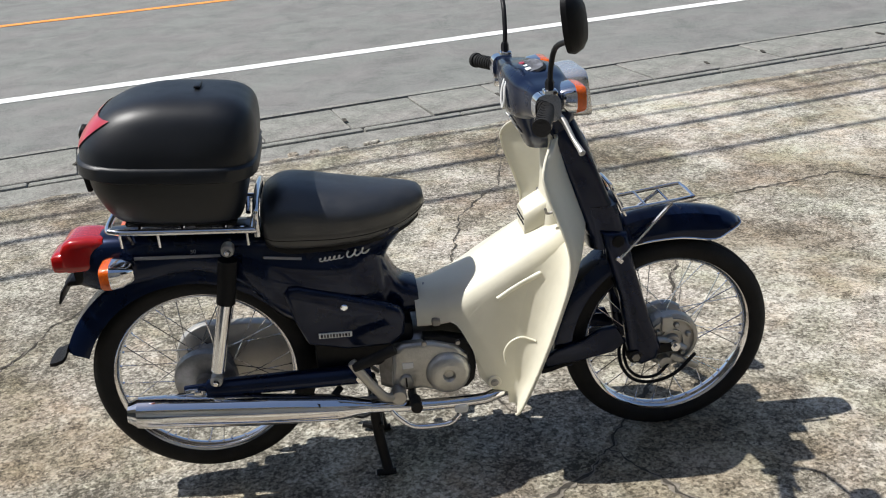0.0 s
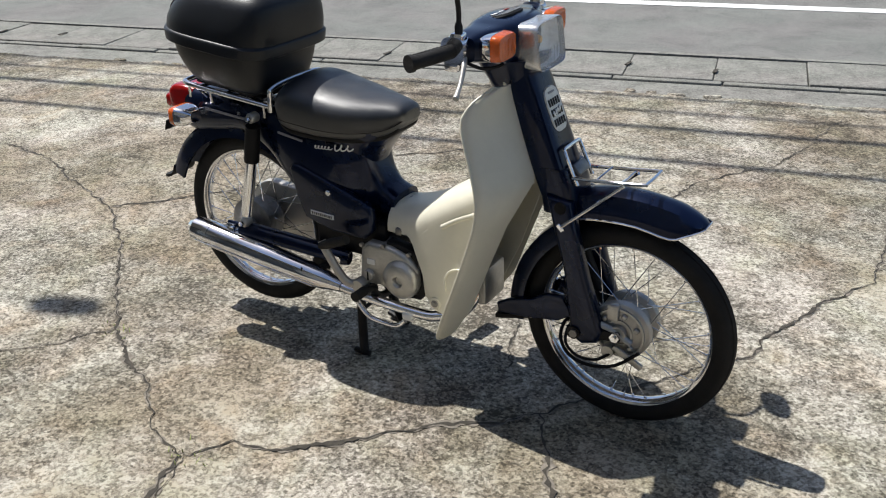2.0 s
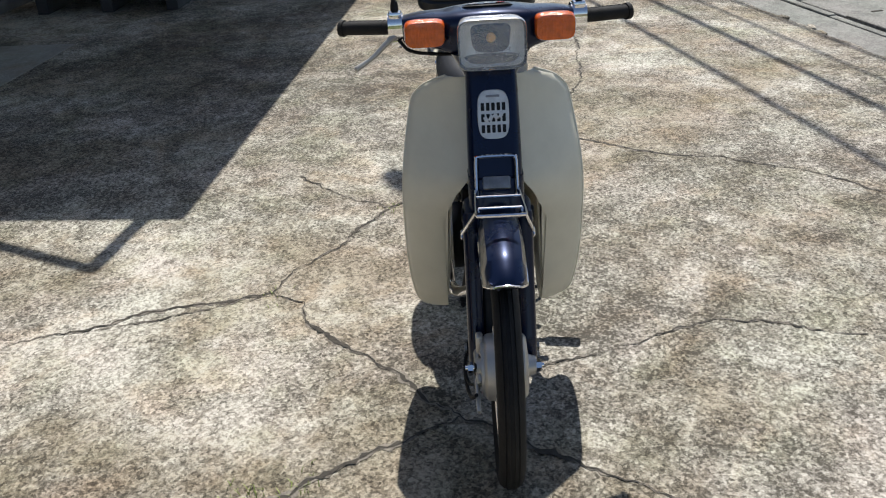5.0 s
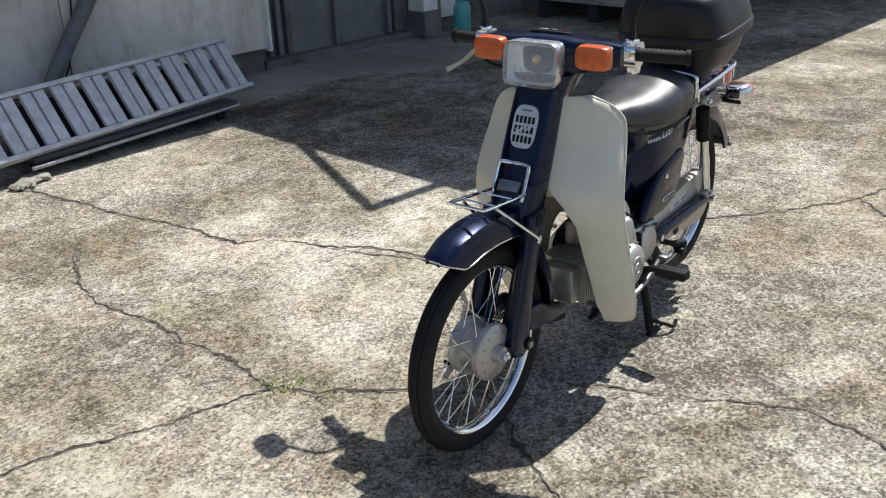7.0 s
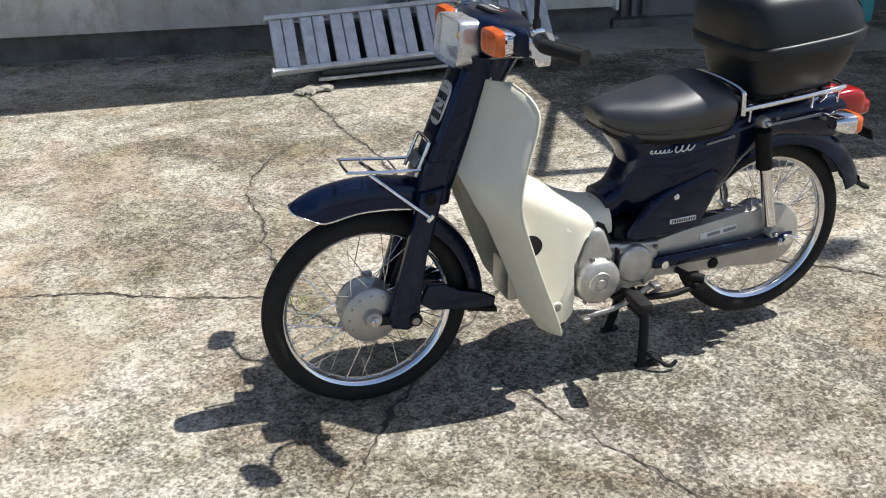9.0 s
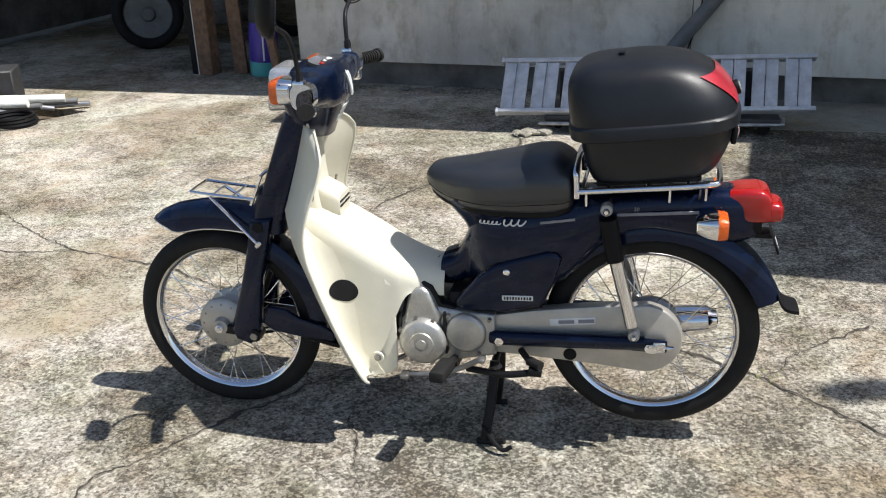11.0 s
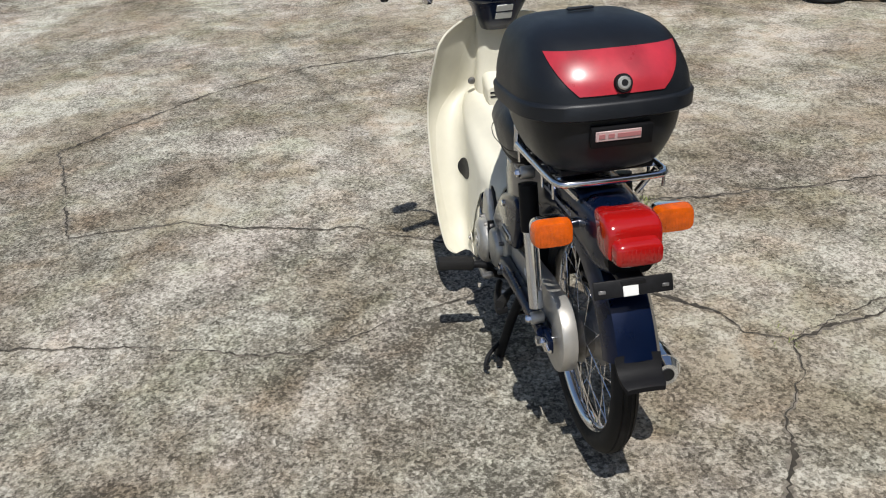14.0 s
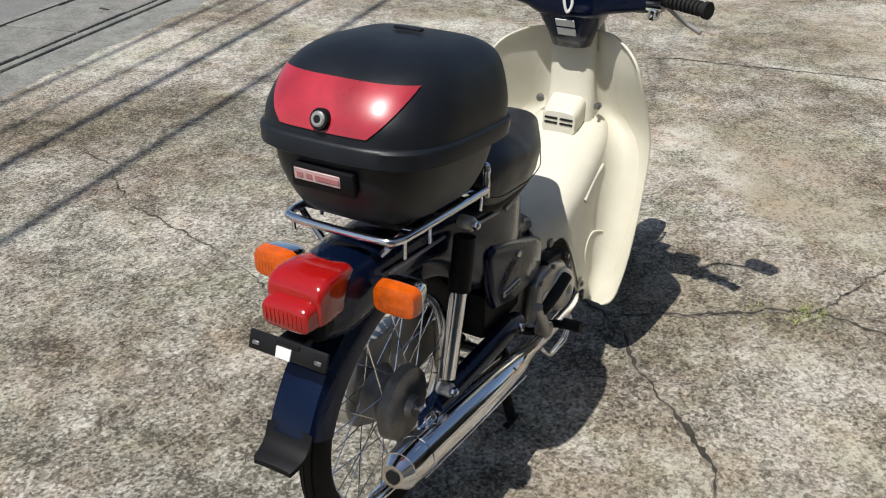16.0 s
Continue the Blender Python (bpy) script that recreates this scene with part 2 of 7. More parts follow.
def part(name, bm, material, parent, label="", angle=38):
    """One mesh object under a thing or a part."""
    finish(bm, angle)
    me = bpy.data.meshes.new(name)
    bm.to_mesh(me)
    bm.free()
    me.materials.append(material)
    ob = new(name, me)
    ob.parent = parent
    if label:
        ob["label"] = label
    return ob


def solid(name, bm, material, label="", category="", kind="", group="", angle=38):
    ob = part(name, bm, material, None, angle=angle)
    return tagged(ob, label, category, group, kind)


def thing(name, m, label, category, group="", kind=""):
    ob = new(name)
    ob.empty_display_size = 0.1
    ob.matrix_basis = m
    return tagged(ob, label, category, group, kind)


def join(*bms):
    out = bms[0]
    for o in bms[1:]:
        me = bpy.data.meshes.new("tmp")
        o.to_mesh(me)
        o.free()
        out.from_mesh(me)
        bpy.data.meshes.remove(me)
    return out


def moved(bm, m):
    bmesh.ops.transform(bm, matrix=m, verts=bm.verts)
    return bm


def loft(rings, cap=True, closed=True):
    """Skin over rings of equal length."""
    bm = bmesh.new()
    vs = [[bm.verts.new(p) for p in r] for r in rings]
    n = len(rings[0])
    for a, b in zip(vs, vs[1:]):
        for i in range(n if closed else n - 1):
            j = (i + 1) % n
            try:
                bm.faces.new((a[i], a[j], b[j], b[i]))
            except ValueError:
                pass
    if cap and closed:
        bm.faces.new(vs[0])
        bm.faces.new(list(reversed(vs[-1])))
    return bm


def spline(pts, per=6):
    """Points of a smooth curve through pts."""
    p = [Vector(q) for q in pts]
    if per <= 1 or len(p) < 3:
        return p
    p = [p[0] * 2 - p[1], *p, p[-1] * 2 - p[-2]]
    out = []
    for a, b, c, d in zip(p, p[1:], p[2:], p[3:]):
        for k in range(per):
            s = k / per
            out.append(0.5 * (2 * b + (c - a) * s + (2 * a - 5 * b + 4 * c - d) * s * s + (3 * b - a - 3 * c + d) * s**3))
    out.append(p[-2])
    return out


def tube(pts, r, n=10, per=6, flat=1.0, radii=None):
    """A round bar along a curve."""
    c = spline(pts, per)
    rings = []
    up = None
    for i, q in enumerate(c):
        d = (c[min(i + 1, len(c) - 1)] - c[max(i - 1, 0)]).normalized()
        if up is None:
            up = d.orthogonal().normalized()
        up = (up - d * up.dot(d)).normalized()
        side = d.cross(up)
        rad = r
        if radii:
            s = i / (len(c) - 1) * (len(radii) - 1)
            k = min(int(s), len(radii) - 2)
            rad = radii[k] + (radii[k + 1] - radii[k]) * (s - k)
        rings.append([q + rad * (math.cos(a) * up + flat * math.sin(a) * side) for a in (2 * math.pi * j / n for j in range(n))])
    return loft(rings)


def lathe(profile, centre=(0, 0, 0), axis="Y", n=48, closed=False):
    """Turn a profile of (radius, along) round an axis."""
    rings = []
    c = Vector(centre)
    for k in range(n):
        a = 2 * math.pi * k / n
        ca, sa = math.cos(a), math.sin(a)
        ring = []
        for r, h in profile:
            v = {"Y": (r * ca, h, r * sa), "X": (h, r * ca, r * sa), "Z": (r * ca, r * sa, h)}[axis]
            ring.append(c + Vector(v))
        rings.append(ring)
    rings.append(rings[0])
    bm = loft(rings, cap=False, closed=closed)
    bmesh.ops.remove_doubles(bm, verts=bm.verts, dist=1e-5)
    return bm


def rbox(c, s, r=0.006, seg=2, m=None):
    """A box with rounded edges."""
    bm = bmesh.new()
    bmesh.ops.create_cube(bm, size=1.0)
    bmesh.ops.scale(bm, vec=s, verts=bm.verts)
    if r > 0:
        bmesh.ops.bevel(bm, geom=bm.edges[:], offset=min(r, min(s) * 0.45), segments=seg, affect="EDGES", profile=0.5)
    if m is not None:
        bmesh.ops.transform(bm, matrix=m, verts=bm.verts)
    bmesh.ops.translate(bm, vec=c, verts=bm.verts)
    return bm


def plate(poly, y0, y1, r=0.006, seg=2):
    """A plate cut to an outline in x and z, between two planes of y."""
    bm = bmesh.new()
    a = [bm.verts.new((x, y0, z)) for x, z in poly]
    b = [bm.verts.new((x, y1, z)) for x, z in poly]
    bm.faces.new(a)
    bm.faces.new(list(reversed(b)))
    n = len(poly)
    for i in range(n):
        bm.faces.new((a[i], b[i], b[(i + 1) % n], a[(i + 1) % n]))
    bmesh.ops.recalc_face_normals(bm, faces=bm.faces)
    if r:
        edges = [e for e in bm.edges if abs(e.verts[0].co.y - e.verts[1].co.y) < 1e-6]
        bmesh.ops.bevel(bm, geom=edges, offset=r, segments=seg, affect="EDGES", profile=0.5)
    return bm


def lerp_at(table, x):
    """Straight-line look-up in rows of (x, value, ...)."""
    if x <= table[0][0]:
        return table[0][1:]
    for p, q in zip(table, table[1:]):
        if x <= q[0]:
            s = (x - p[0]) / (q[0] - p[0])
            return tuple(a + (b - a) * s for a, b in zip(p[1:], q[1:]))
    return table[-1][1:]


def smooth_rows(table, per=5):
    """The rows of a table, filled in by a smooth curve."""
    cols = [spline([(r[0], v, 0) for r, v in zip(table, col)], per) for col in zip(*[r[1:] for r in table])]
    return [tuple([cols[0][i].x] + [c[i].y for c in cols]) for i in range(len(cols[0]))]


def oval(n, e):
    """Unit ring of a rounded square."""
    out = []
    for k in range(n):
        a = 2 * math.pi * (k + 0.5) / n
        c, s = math.cos(a), math.sin(a)
        out.append((math.copysign(abs(c) ** (2 / e), c), math.copysign(abs(s) ** (2 / e), s)))
    return out


# ---- the motorcycle ----
BIKE = thing("motorcycle", pose(0, -0.023, 0, 0, 0, 4.0), "navy step-through motorcycle with cream leg shield on its centre stand", "motorcycle")
R_AX, F_AX = (0.009, 0.314), (1.176, 0.268)
WHEEL = 1.018  # share of the drawn wheel profile


def wheel(name, cx, cz, drum, label):
    """Spoked wheel: hub, rim, tyre and single spokes."""
    c = (cx, 0, cz)
    # rear hub's shade is put into darker steel, front hub brightened with silver
    hub = part(name, lathe(drum, c, n=40), SILVER if cx > 0.5 else STEEL, BIKE, label)
    tyre = [(0.236 + 0.029 * math.cos(a), 0.0285 * math.sin(a)) for a in (2 * math.pi * k / 18 for k in range(18))]
    tyre = [(r if r > 0.213 else 0.213, y) for r, y in tyre if r < 0.256]
    crown = [(0.257, -0.0185), (0.2605, -0.0145), (0.2585, -0.0135), (0.2588, -0.0115), (0.2625, -0.0105), (0.2648, -0.0045), (0.2628, -0.0035), (0.2628, -0.0005)]
    tyre = sorted([q for q in tyre if q[1] < 0], key=lambda q: q[0]) + crown + [(r, -y) for r, y in reversed(crown)] + sorted([q for q in tyre if q[1] > 0], key=lambda q: -q[0])
    part("tyre", lathe([(r * WHEEL, y) for r, y in tyre], c, n=96, closed=True), RUBBER, hub, "black rubber tyre with a worn tread")
    rim = [(0.2235, -0.021), (0.226, -0.019), (0.2235, -0.0165), (0.214, -0.015), (0.208, -0.008), (0.206, 0), (0.208, 0.008), (0.214, 0.015), (0.2235, 0.0165), (0.226, 0.019), (0.2235, 0.021), (0.213, 0.019), (0.2045, 0.010), (0.202, 0), (0.2045, -0.010), (0.213, -0.019)]
    part("rim", lathe([(r * WHEEL, y) for r, y in rim], c, n=96, closed=True), CHROME, hub, "chromed steel rim")
    kinds = []
    for side in (-1, 1):
        for lean in (-1, 1):
            a = lean * radians(38)
            p = Vector((0.058 * math.sin(0), 0.026 * side, 0.058))
            q = Vector((0.2095 * math.sin(a), 0.003 * side, 0.2095 * math.cos(a)))
            kinds.append((side, lean, finish(join(tube([p, q], 0.0013, 5, 1), tube([q * 0.965, q * 0.995], 0.003, 6, 1)))))
    for side, lean, bm in kinds:
        me = bpy.data.meshes.new("spoke")
        bm.to_mesh(me)
        bm.free()
        me.materials.append(CHROME)
        for k in range(9):
            ob = new("spoke", me)
            ob.parent = hub
            ang = 2 * math.pi * (k + 0.25 * (side > 0) + 0.5 * (lean > 0)) / 9
            ob.matrix_basis = Matrix.Translation(c) @ Matrix.Rotation(ang, 4, "Y")
    return hub


front_wheel = wheel("front_wheel", *F_AX, [(0.0, -0.062), (0.02, -0.062), (0.022, -0.048), (0.066, -0.046), (0.074, -0.040), (0.076, -0.024), (0.063, -0.018), (0.055, 0.0), (0.058, 0.020), (0.072, 0.026), (0.075, 0.032), (0.074, 0.042), (0.066, 0.049), (0.025, 0.053), (0.02, 0.07), (0.0, 0.07)], "cast alloy hub of the front wheel")
rear_wheel = wheel("rear_wheel", *R_AX, [(0.0, -0.065), (0.02, -0.065), (0.024, -0.052), (0.065, -0.05), (0.074, -0.044), (0.077, -0.024), (0.064, -0.016), (0.05, 0.0), (0.056, 0.020), (0.064, 0.026), (0.05, 0.045), (0.02, 0.06), (0.0, 0.06)], "cast alloy hub of the rear wheel")
for hub, (ax, az), w in ((front_wheel, F_AX, 0.088), (rear_wheel, R_AX, 0.118)):
    part("axle", join(tube([(ax, -w, az), (ax, w, az)], 0.0065, 10, 1), *[lathe([(0, y - 0.006), (0.0125, y - 0.006), (0.0125, y + 0.006), (0, y + 0.006)], (ax, 0, az), n=6) for y in (-w + 0.012, w - 0.012)]), CHROME, hub, "steel axle with nuts")

# drum holes and brake plate of the front hub
for k in range(12):
    a = 2 * math.pi * k / 12
    part("rivet", lathe([(0, -0.003), (0.004, -0.003), (0.004, 0.003), (0, 0.003)], (F_AX[0] + 0.058 * math.cos(a), 0.047, F_AX[1] + 0.058 * math.sin(a)), n=8), STEEL, front_wheel)
part("brake_arm", rbox((F_AX[0] + 0.03, -0.062, F_AX[1] - 0.055), (0.085, 0.01, 0.018), 0.004, 2, Matrix.Rotation(0.5, 4, "Y")), ALLOY, front_wheel)
part("brake_cam", lathe([(0, -0.07), (0.016, -0.07), (0.016, -0.045), (0, -0.045)], (F_AX[0] - 0.02, 0, F_AX[1] - 0.05), n=16), ALLOY, front_wheel)
for r0, r1 in ((0.030, 0.034), (0.060, 0.065)):
    part("plate_rib", lathe([(r0, -0.044), (r0, -0.0525), (r1, -0.0525), (r1, -0.044)], (F_AX[0], 0, F_AX[1]), n=36), ALLOY, front_wheel)
for a in (20, 75, 140, 250, 310):
    part("plate_boss", lathe([(0, -0.055), (0.0045, -0.055), (0.0075, -0.052), (0.0085, -0.044), (0, -0.044)], (F_AX[0] + 0.047 * math.cos(radians(a)), 0, F_AX[1] + 0.047 * math.sin(radians(a))), n=12), ALLOY, front_wheel)
part("anchor_arm", tube([(F_AX[0] + 0.035, -0.056, F_AX[1] - 0.02), (F_AX[0] - 0.02, -0.060, F_AX[1] + 0.012), (F_AX[0] - 0.075, -0.062, F_AX[1] + 0.02)], 0.0085, 10, 4, 0.7), ALLOY, front_wheel, "cast brake anchor arm")
part("torque_stop", rbox((F_AX[0] - 0.015, -0.054, F_AX[1] + 0.055), (0.03, 0.016, 0.045), 0.006), ALLOY, front_wheel)


def ring_uv(x, w, top, bot, e=3.0, n=28):
    """A rounded-square ring across the machine at x."""
    zc, h = (top + bot) / 2, (top - bot) / 2
    return [(x, w * c, zc + h * s) for c, s in oval(n, e)]


# pressed-steel body from the tail to the step
rows = smooth_rows([(-0.225, 0.045, 0.695, 0.585), (-0.17, 0.060, 0.708, 0.572), (-0.08, 0.067, 0.708, 0.585), (0.04, 0.072, 0.702, 0.60), (0.14, 0.082, 0.695, 0.55), (0.22, 0.094, 0.69, 0.46), (0.32, 0.098, 0.675, 0.42), (0.40, 0.090, 0.662, 0.42), (0.448, 0.068, 0.66, 0.43), (0.472, 0.055, 0.58, 0.44), (0.50, 0.055, 0.525, 0.43), (0.54, 0.058, 0.503, 0.44)], 4)
part("body_shell", loft([ring_uv(x, w, t, b, 3.2) for x, w, t, b in rows]), NAVY, BIKE, "glossy navy pressed-steel body")

part("saddle_neck", loft([[((xa + xb) / 2 + (xb - xa) / 2 * c, w * q, z) for c, q in oval(28, 3)] for z, xa, xb, w in smooth_rows([(0.545, 0.36, 0.470, 0.052), (0.575, 0.34, 0.472, 0.060), (0.605, 0.32, 0.484, 0.070), (0.64, 0.30, 0.510, 0.086), (0.664, 0.29, 0.526, 0.094), (0.676, 0.29, 0.530, 0.095)], 3)]), NAVY, BIKE, "glossy navy neck under the saddle")


def arc_guard(centre, r0, a0, a1, half, depth, steps=36, lip=0.006):
    """A mudguard: channel section swept round a wheel."""
    rings = []
    for k in range(steps + 1):
        a = radians(a0 + (a1 - a0) * k / steps)
        ca, sa = math.cos(a), math.sin(a)
        sec = [(r0 - depth, -half - 0.002), (r0 - depth, -half + lip), (r0 - depth + 0.004, -half + 0.002), (r0 - 0.022, -half + 0.004), (r0 - 0.006, -half * 0.72), (r0 - 0.002, 0), (r0 - 0.006, half * 0.72), (r0 - 0.022, half - 0.004), (r0 - depth + 0.004, half - 0.002), (r0 - depth, half - lip), (r0 - depth, half + 0.002), (r0 - 0.02, half), (r0 - 0.001, half * 0.76), (r0 + 0.003, 0), (r0 - 0.001, -half * 0.76), (r0 - 0.02, -half)]
        rings.append([(centre[0] + r * ca, y, centre[1] + r * sa) for r, y in sec])
    return loft(rings)


part("rear_mudguard", arc_guard((0.0, 0.315), 0.318, 40, 158, 0.052, 0.055), NAVY, BIKE, "glossy navy rear mudguard")
part("mud_flap", loft([[(x, y * w, z + t) for y, t in ((-1, 0.0), (-0.8, 0.002), (0, 0.003), (0.8, 0.002), (1, 0.0), (1, -0.009), (0.8, -0.008), (0, -0.007), (-0.8, -0.008), (-1, -0.009))] for x, z, w in ((-0.289, 0.446, 0.046), (-0.294, 0.434, 0.046), (-0.300, 0.423, 0.045), (-0.309, 0.414, 0.044), (-0.324, 0.408, 0.042), (-0.338, 0.406, 0.040), (-0.342, 0.403, 0.037))]), BLACKP, BIKE, "black plastic mud flap")
part("tail_unit", loft([ring_uv(x, w, t, b, 4) for x, w, t, b in ((-0.13, 0.05, 0.700, 0.60), (-0.18, 0.052, 0.704, 0.60), (-0.235, 0.046, 0.69, 0.592))]), BLACKP, BIKE, "black tail lamp base")
part("number_plate_bracket", join(rbox((-0.268, 0.007, 0.585), (0.006, 0.156, 0.034), 0.004, 2, Matrix.Rotation(0.35, 4, "Y")), rbox((-0.235, 0.007, 0.594), (0.07, 0.05, 0.012), 0.003)), BLACKM, BIKE, "black steel plate bracket without a plate")
part("bracket_sticker", rbox((-0.2735, 0.013, 0.580), (0.003, 0.030, 0.020), 0.001, 1, Matrix.Rotation(0.35, 4, "Y")), WHITE, BIKE, "torn white sticker")
for s in (-1, 1):
    part("bracket_slot", rbox((-0.2728, 0.007 + 0.062 * s, 0.583), (0.003, 0.014, 0.007), 0.001, 1, Matrix.Rotation(0.35, 4, "Y")), STEEL, BIKE)

tail = part("tail_lamp", loft([ring_uv(x, w, t, b, 6.5) for x, w, t, b in ((-0.158, 0.050, 0.706, 0.634), (-0.190, 0.0545, 0.712, 0.631), (-0.225, 0.0555, 0.713, 0.630), (-0.243, 0.0545, 0.707, 0.631), (-0.252, 0.052, 0.697, 0.633), (-0.255, 0.046, 0.690, 0.638))]), RED, BIKE, "red plastic tail lamp lens")
part("tail_lamp_step", loft([ring_uv(x, w, t, b, 4.5) for x, w, t, b in ((-0.246, 0.048, 0.682, 0.629), (-0.268, 0.047, 0.680, 0.630), (-0.277, 0.045, 0.676, 0.632), (-0.281, 0.040, 0.669, 0.638))]), RED, tail)

for k in range(9):
    part("lens_flute", rbox((-0.2812, 0.0085 * (k - 4), 0.655), (0.0016, 0.0018, 0.026), 0.0005, 1), RED, tail)


def turn_signal(x, y, z, facing, k=1.0):
    """Amber lens on a chromed shell and a short stalk."""
    shell = part("turn_signal", loft([[(x + facing * d, y + w * c, z + h * s) for c, s in oval(24, 4)] for d, w, h in ((-0.048, 0.022 * k, 0.015 * k), (-0.042, 0.030 * k, 0.020 * k), (-0.02, 0.042 * k, 0.028 * k), (0.0, 0.0455 * k, 0.031 * k))]), CHROME, BIKE, "chromed turn signal shell")
    part("amber_lens", loft([[(x + facing * d, y + w * c, z + h * s) for c, s in oval(24, 4.5)] for d, w, h in ((-0.001, 0.045 * k, 0.0305 * k), (0.014, 0.044 * k, 0.0295 * k), (0.021, 0.0415 * k, 0.027 * k), (0.0225, 0.036 * k, 0.022 * k))]), ORANGE, shell, "amber plastic lens")
    for j in range(9):
        part("lens_rib", rbox((x + facing * 0.0223, y + 0.0072 * k * (j - 4), z), (0.0016, 0.0016, 0.036), 0.0005, 1), ORANGE, shell)
    return shell


for s in (-1, 1):
    sh = turn_signal(-0.130, 0.1235 * s + 0.003, 0.652, -1, 0.92)
    part("stalk", tube([(-0.100, 0.045 * s, 0.652), (-0.112, 0.095 * s, 0.652)], 0.011, 10, 1), CHROME, sh)

# seat
rows = smooth_rows([(0.200, 0.094, 0.748, 0.685), (0.210, 0.115, 0.770, 0.664), (0.240, 0.125, 0.790, 0.652), (0.275, 0.129, 0.794, 0.648), (0.32, 0.129, 0.786, 0.646), (0.36, 0.128, 0.776, 0.646), (0.43, 0.116, 0.763, 0.648), (0.49, 0.090, 0.755, 0.654), (0.525, 0.071, 0.751, 0.664), (0.548, 0.059, 0.747, 0.678), (0.563, 0.049, 0.741, 0.693), (0.572, 0.035, 0.731, 0.705)], 4)


def seat_ring(x, w, t, b):
    out = []
    for k in range(32):
        a = 2 * math.pi * (k + 0.5) / 32
        c, s = math.cos(a), math.sin(a)
        e = 2.6 if s > 0 else 5.0
        h = t - b
        m = b + 0.45 * h
        wid = w * (1.0 if s > 0 else 0.94)
        out.append((x, wid * math.copysign(abs(c) ** (2 / e), c), m + (0.55 * h if s > 0 else 0.45 * h) * math.copysign(abs(s) ** (2 / e), s)))
    return out


seat = part("seat", loft([seat_ring(*r) for r in rows]), VINYL, BIKE, "padded black vinyl saddle")
part("seat_piping", join(*[tube([(x, s * (w * 0.995 + 0.001), b + 0.26 * (t - b)) for x, w, t, b in rows[3:-2:3]], 0.0011, 6, 4) for s in (-1, 1)]), BLACKP, seat, "welted seam")
part("seat_base", loft([ring_uv(x, w * 0.86, b + 0.02, b - 0.006, 5) for x, w, t, b in rows[2:-6]]), BLACKP, seat)

# side covers
COVER = [(0.228, 0.545), (0.240, 0.561), (0.262, 0.562), (0.33, 0.540), (0.46, 0.494), (0.492, 0.478), (0.502, 0.455), (0.497, 0.410), (0.468, 0.382), (0.36, 0.384), (0.27, 0.408), (0.245, 0.47)]
COVER_LEFT = [(0.226, 0.540), (0.238, 0.553), (0.262, 0.556), (0.33, 0.536), (0.392, 0.514), (0.43, 0.488), (0.472, 0.440), (0.496, 0.410), (0.494, 0.396), (0.474, 0.386), (0.36, 0.386), (0.275, 0.410), (0.245, 0.47)]
for s in (-1, 1):
    cover = part("side_cover", plate(COVER if s < 0 else COVER_LEFT, 0.078 * s, 0.107 * s, 0.012, 3), NAVY, BIKE, "glossy navy side cover")
    part("cover_screw", lathe([(0, 0.0), (0.0085, 0.0), (0.0085, 0.004), (0.006, 0.006), (0, 0.006)] if s > 0 else [(0, 0.0), (0.0085, 0.0), (0.0085, -0.004), (0.006, -0.006), (0, -0.006)], (0.362, 0.107 * s, 0.499), n=16), CHROME, cover, "bright cover screw")
    part("badge", rbox((0.335, 0.1085 * s, 0.430), (0.078, 0.004, 0.0135), 0.001, 1, Matrix.Rotation(0.04, 4, "Y")), WHITE, cover, "white maker's badge")
    for k in range(10):
        part("badge_bar", rbox((0.303 + 0.0071 * k, 0.111 * s, 0.430 - 0.04 * (0.0071 * k - 0.032)), (0.0032 if k % 2 else 0.0046, 0.0012, 0.0078), 0.0002, 1), BLACKM, cover)
    part("stripe", rbox((0.06, 0.0755 * s, 0.652), (0.30, 0.003, 0.008), 0.001, 1, Matrix.Rotation(0.075, 4, "Y")), GREYPRINT, BIKE, "grey side stripe")
    part("stripe", rbox((0.238, 0.0975 * s, 0.635), (0.085, 0.003, 0.007), 0.001, 1, Matrix.Rotation(0.15, 4, "Y")), GREYPRINT, BIKE, "grey side stripe")
    # the model's name as a plain waved stroke: a low run and a taller one
    flank = [(0.30, 0.0950), (0.36, 0.0935), (0.40, 0.0875), (0.43, 0.0775), (0.46, 0.066)]
    strokes = []
    for start, length, waves, rise, thick in ((0.0, 0.054, 5, 0.0042, 0.0013), (0.060, 0.056, 3.2, 0.0078, 0.0021)):
        run = []
        for k in range(int(waves * 8) + 1):
            q = k / (waves * 8)
            d = start + length * q + 0.004 * math.cos(2 * math.pi * waves * q)
            up = rise * math.sin(2 * math.pi * waves * q)
            d += 0.45 * up
            x = 0.318 + d if s < 0 else 0.434 - d
            run.append((x, (lerp_at(flank, x)[0] + 0.0012) * s, 0.617 + rise * 0.5 + up + 0.05 * d))
        strokes.append(tube(run, thick, 6, 2))
    part("name_mark", join(*strokes), WHITE, BIKE, "white maker's mark on the body")



def number_mesh(text, size):
    cu = bpy.data.curves.new("digits", "FONT")
    cu.body, cu.size, cu.extrude = text, size, 0.0006
    ob = bpy.data.objects.new("digits", cu)
    scene.collection.objects.link(ob)
    me = bpy.data.meshes.new_from_object(ob.evaluated_get(bpy.context.evaluated_depsgraph_get()))
    bpy.data.objects.remove(ob)
    return me


me = number_mesh("50", 0.013)
me.materials.append(GREYPRINT)
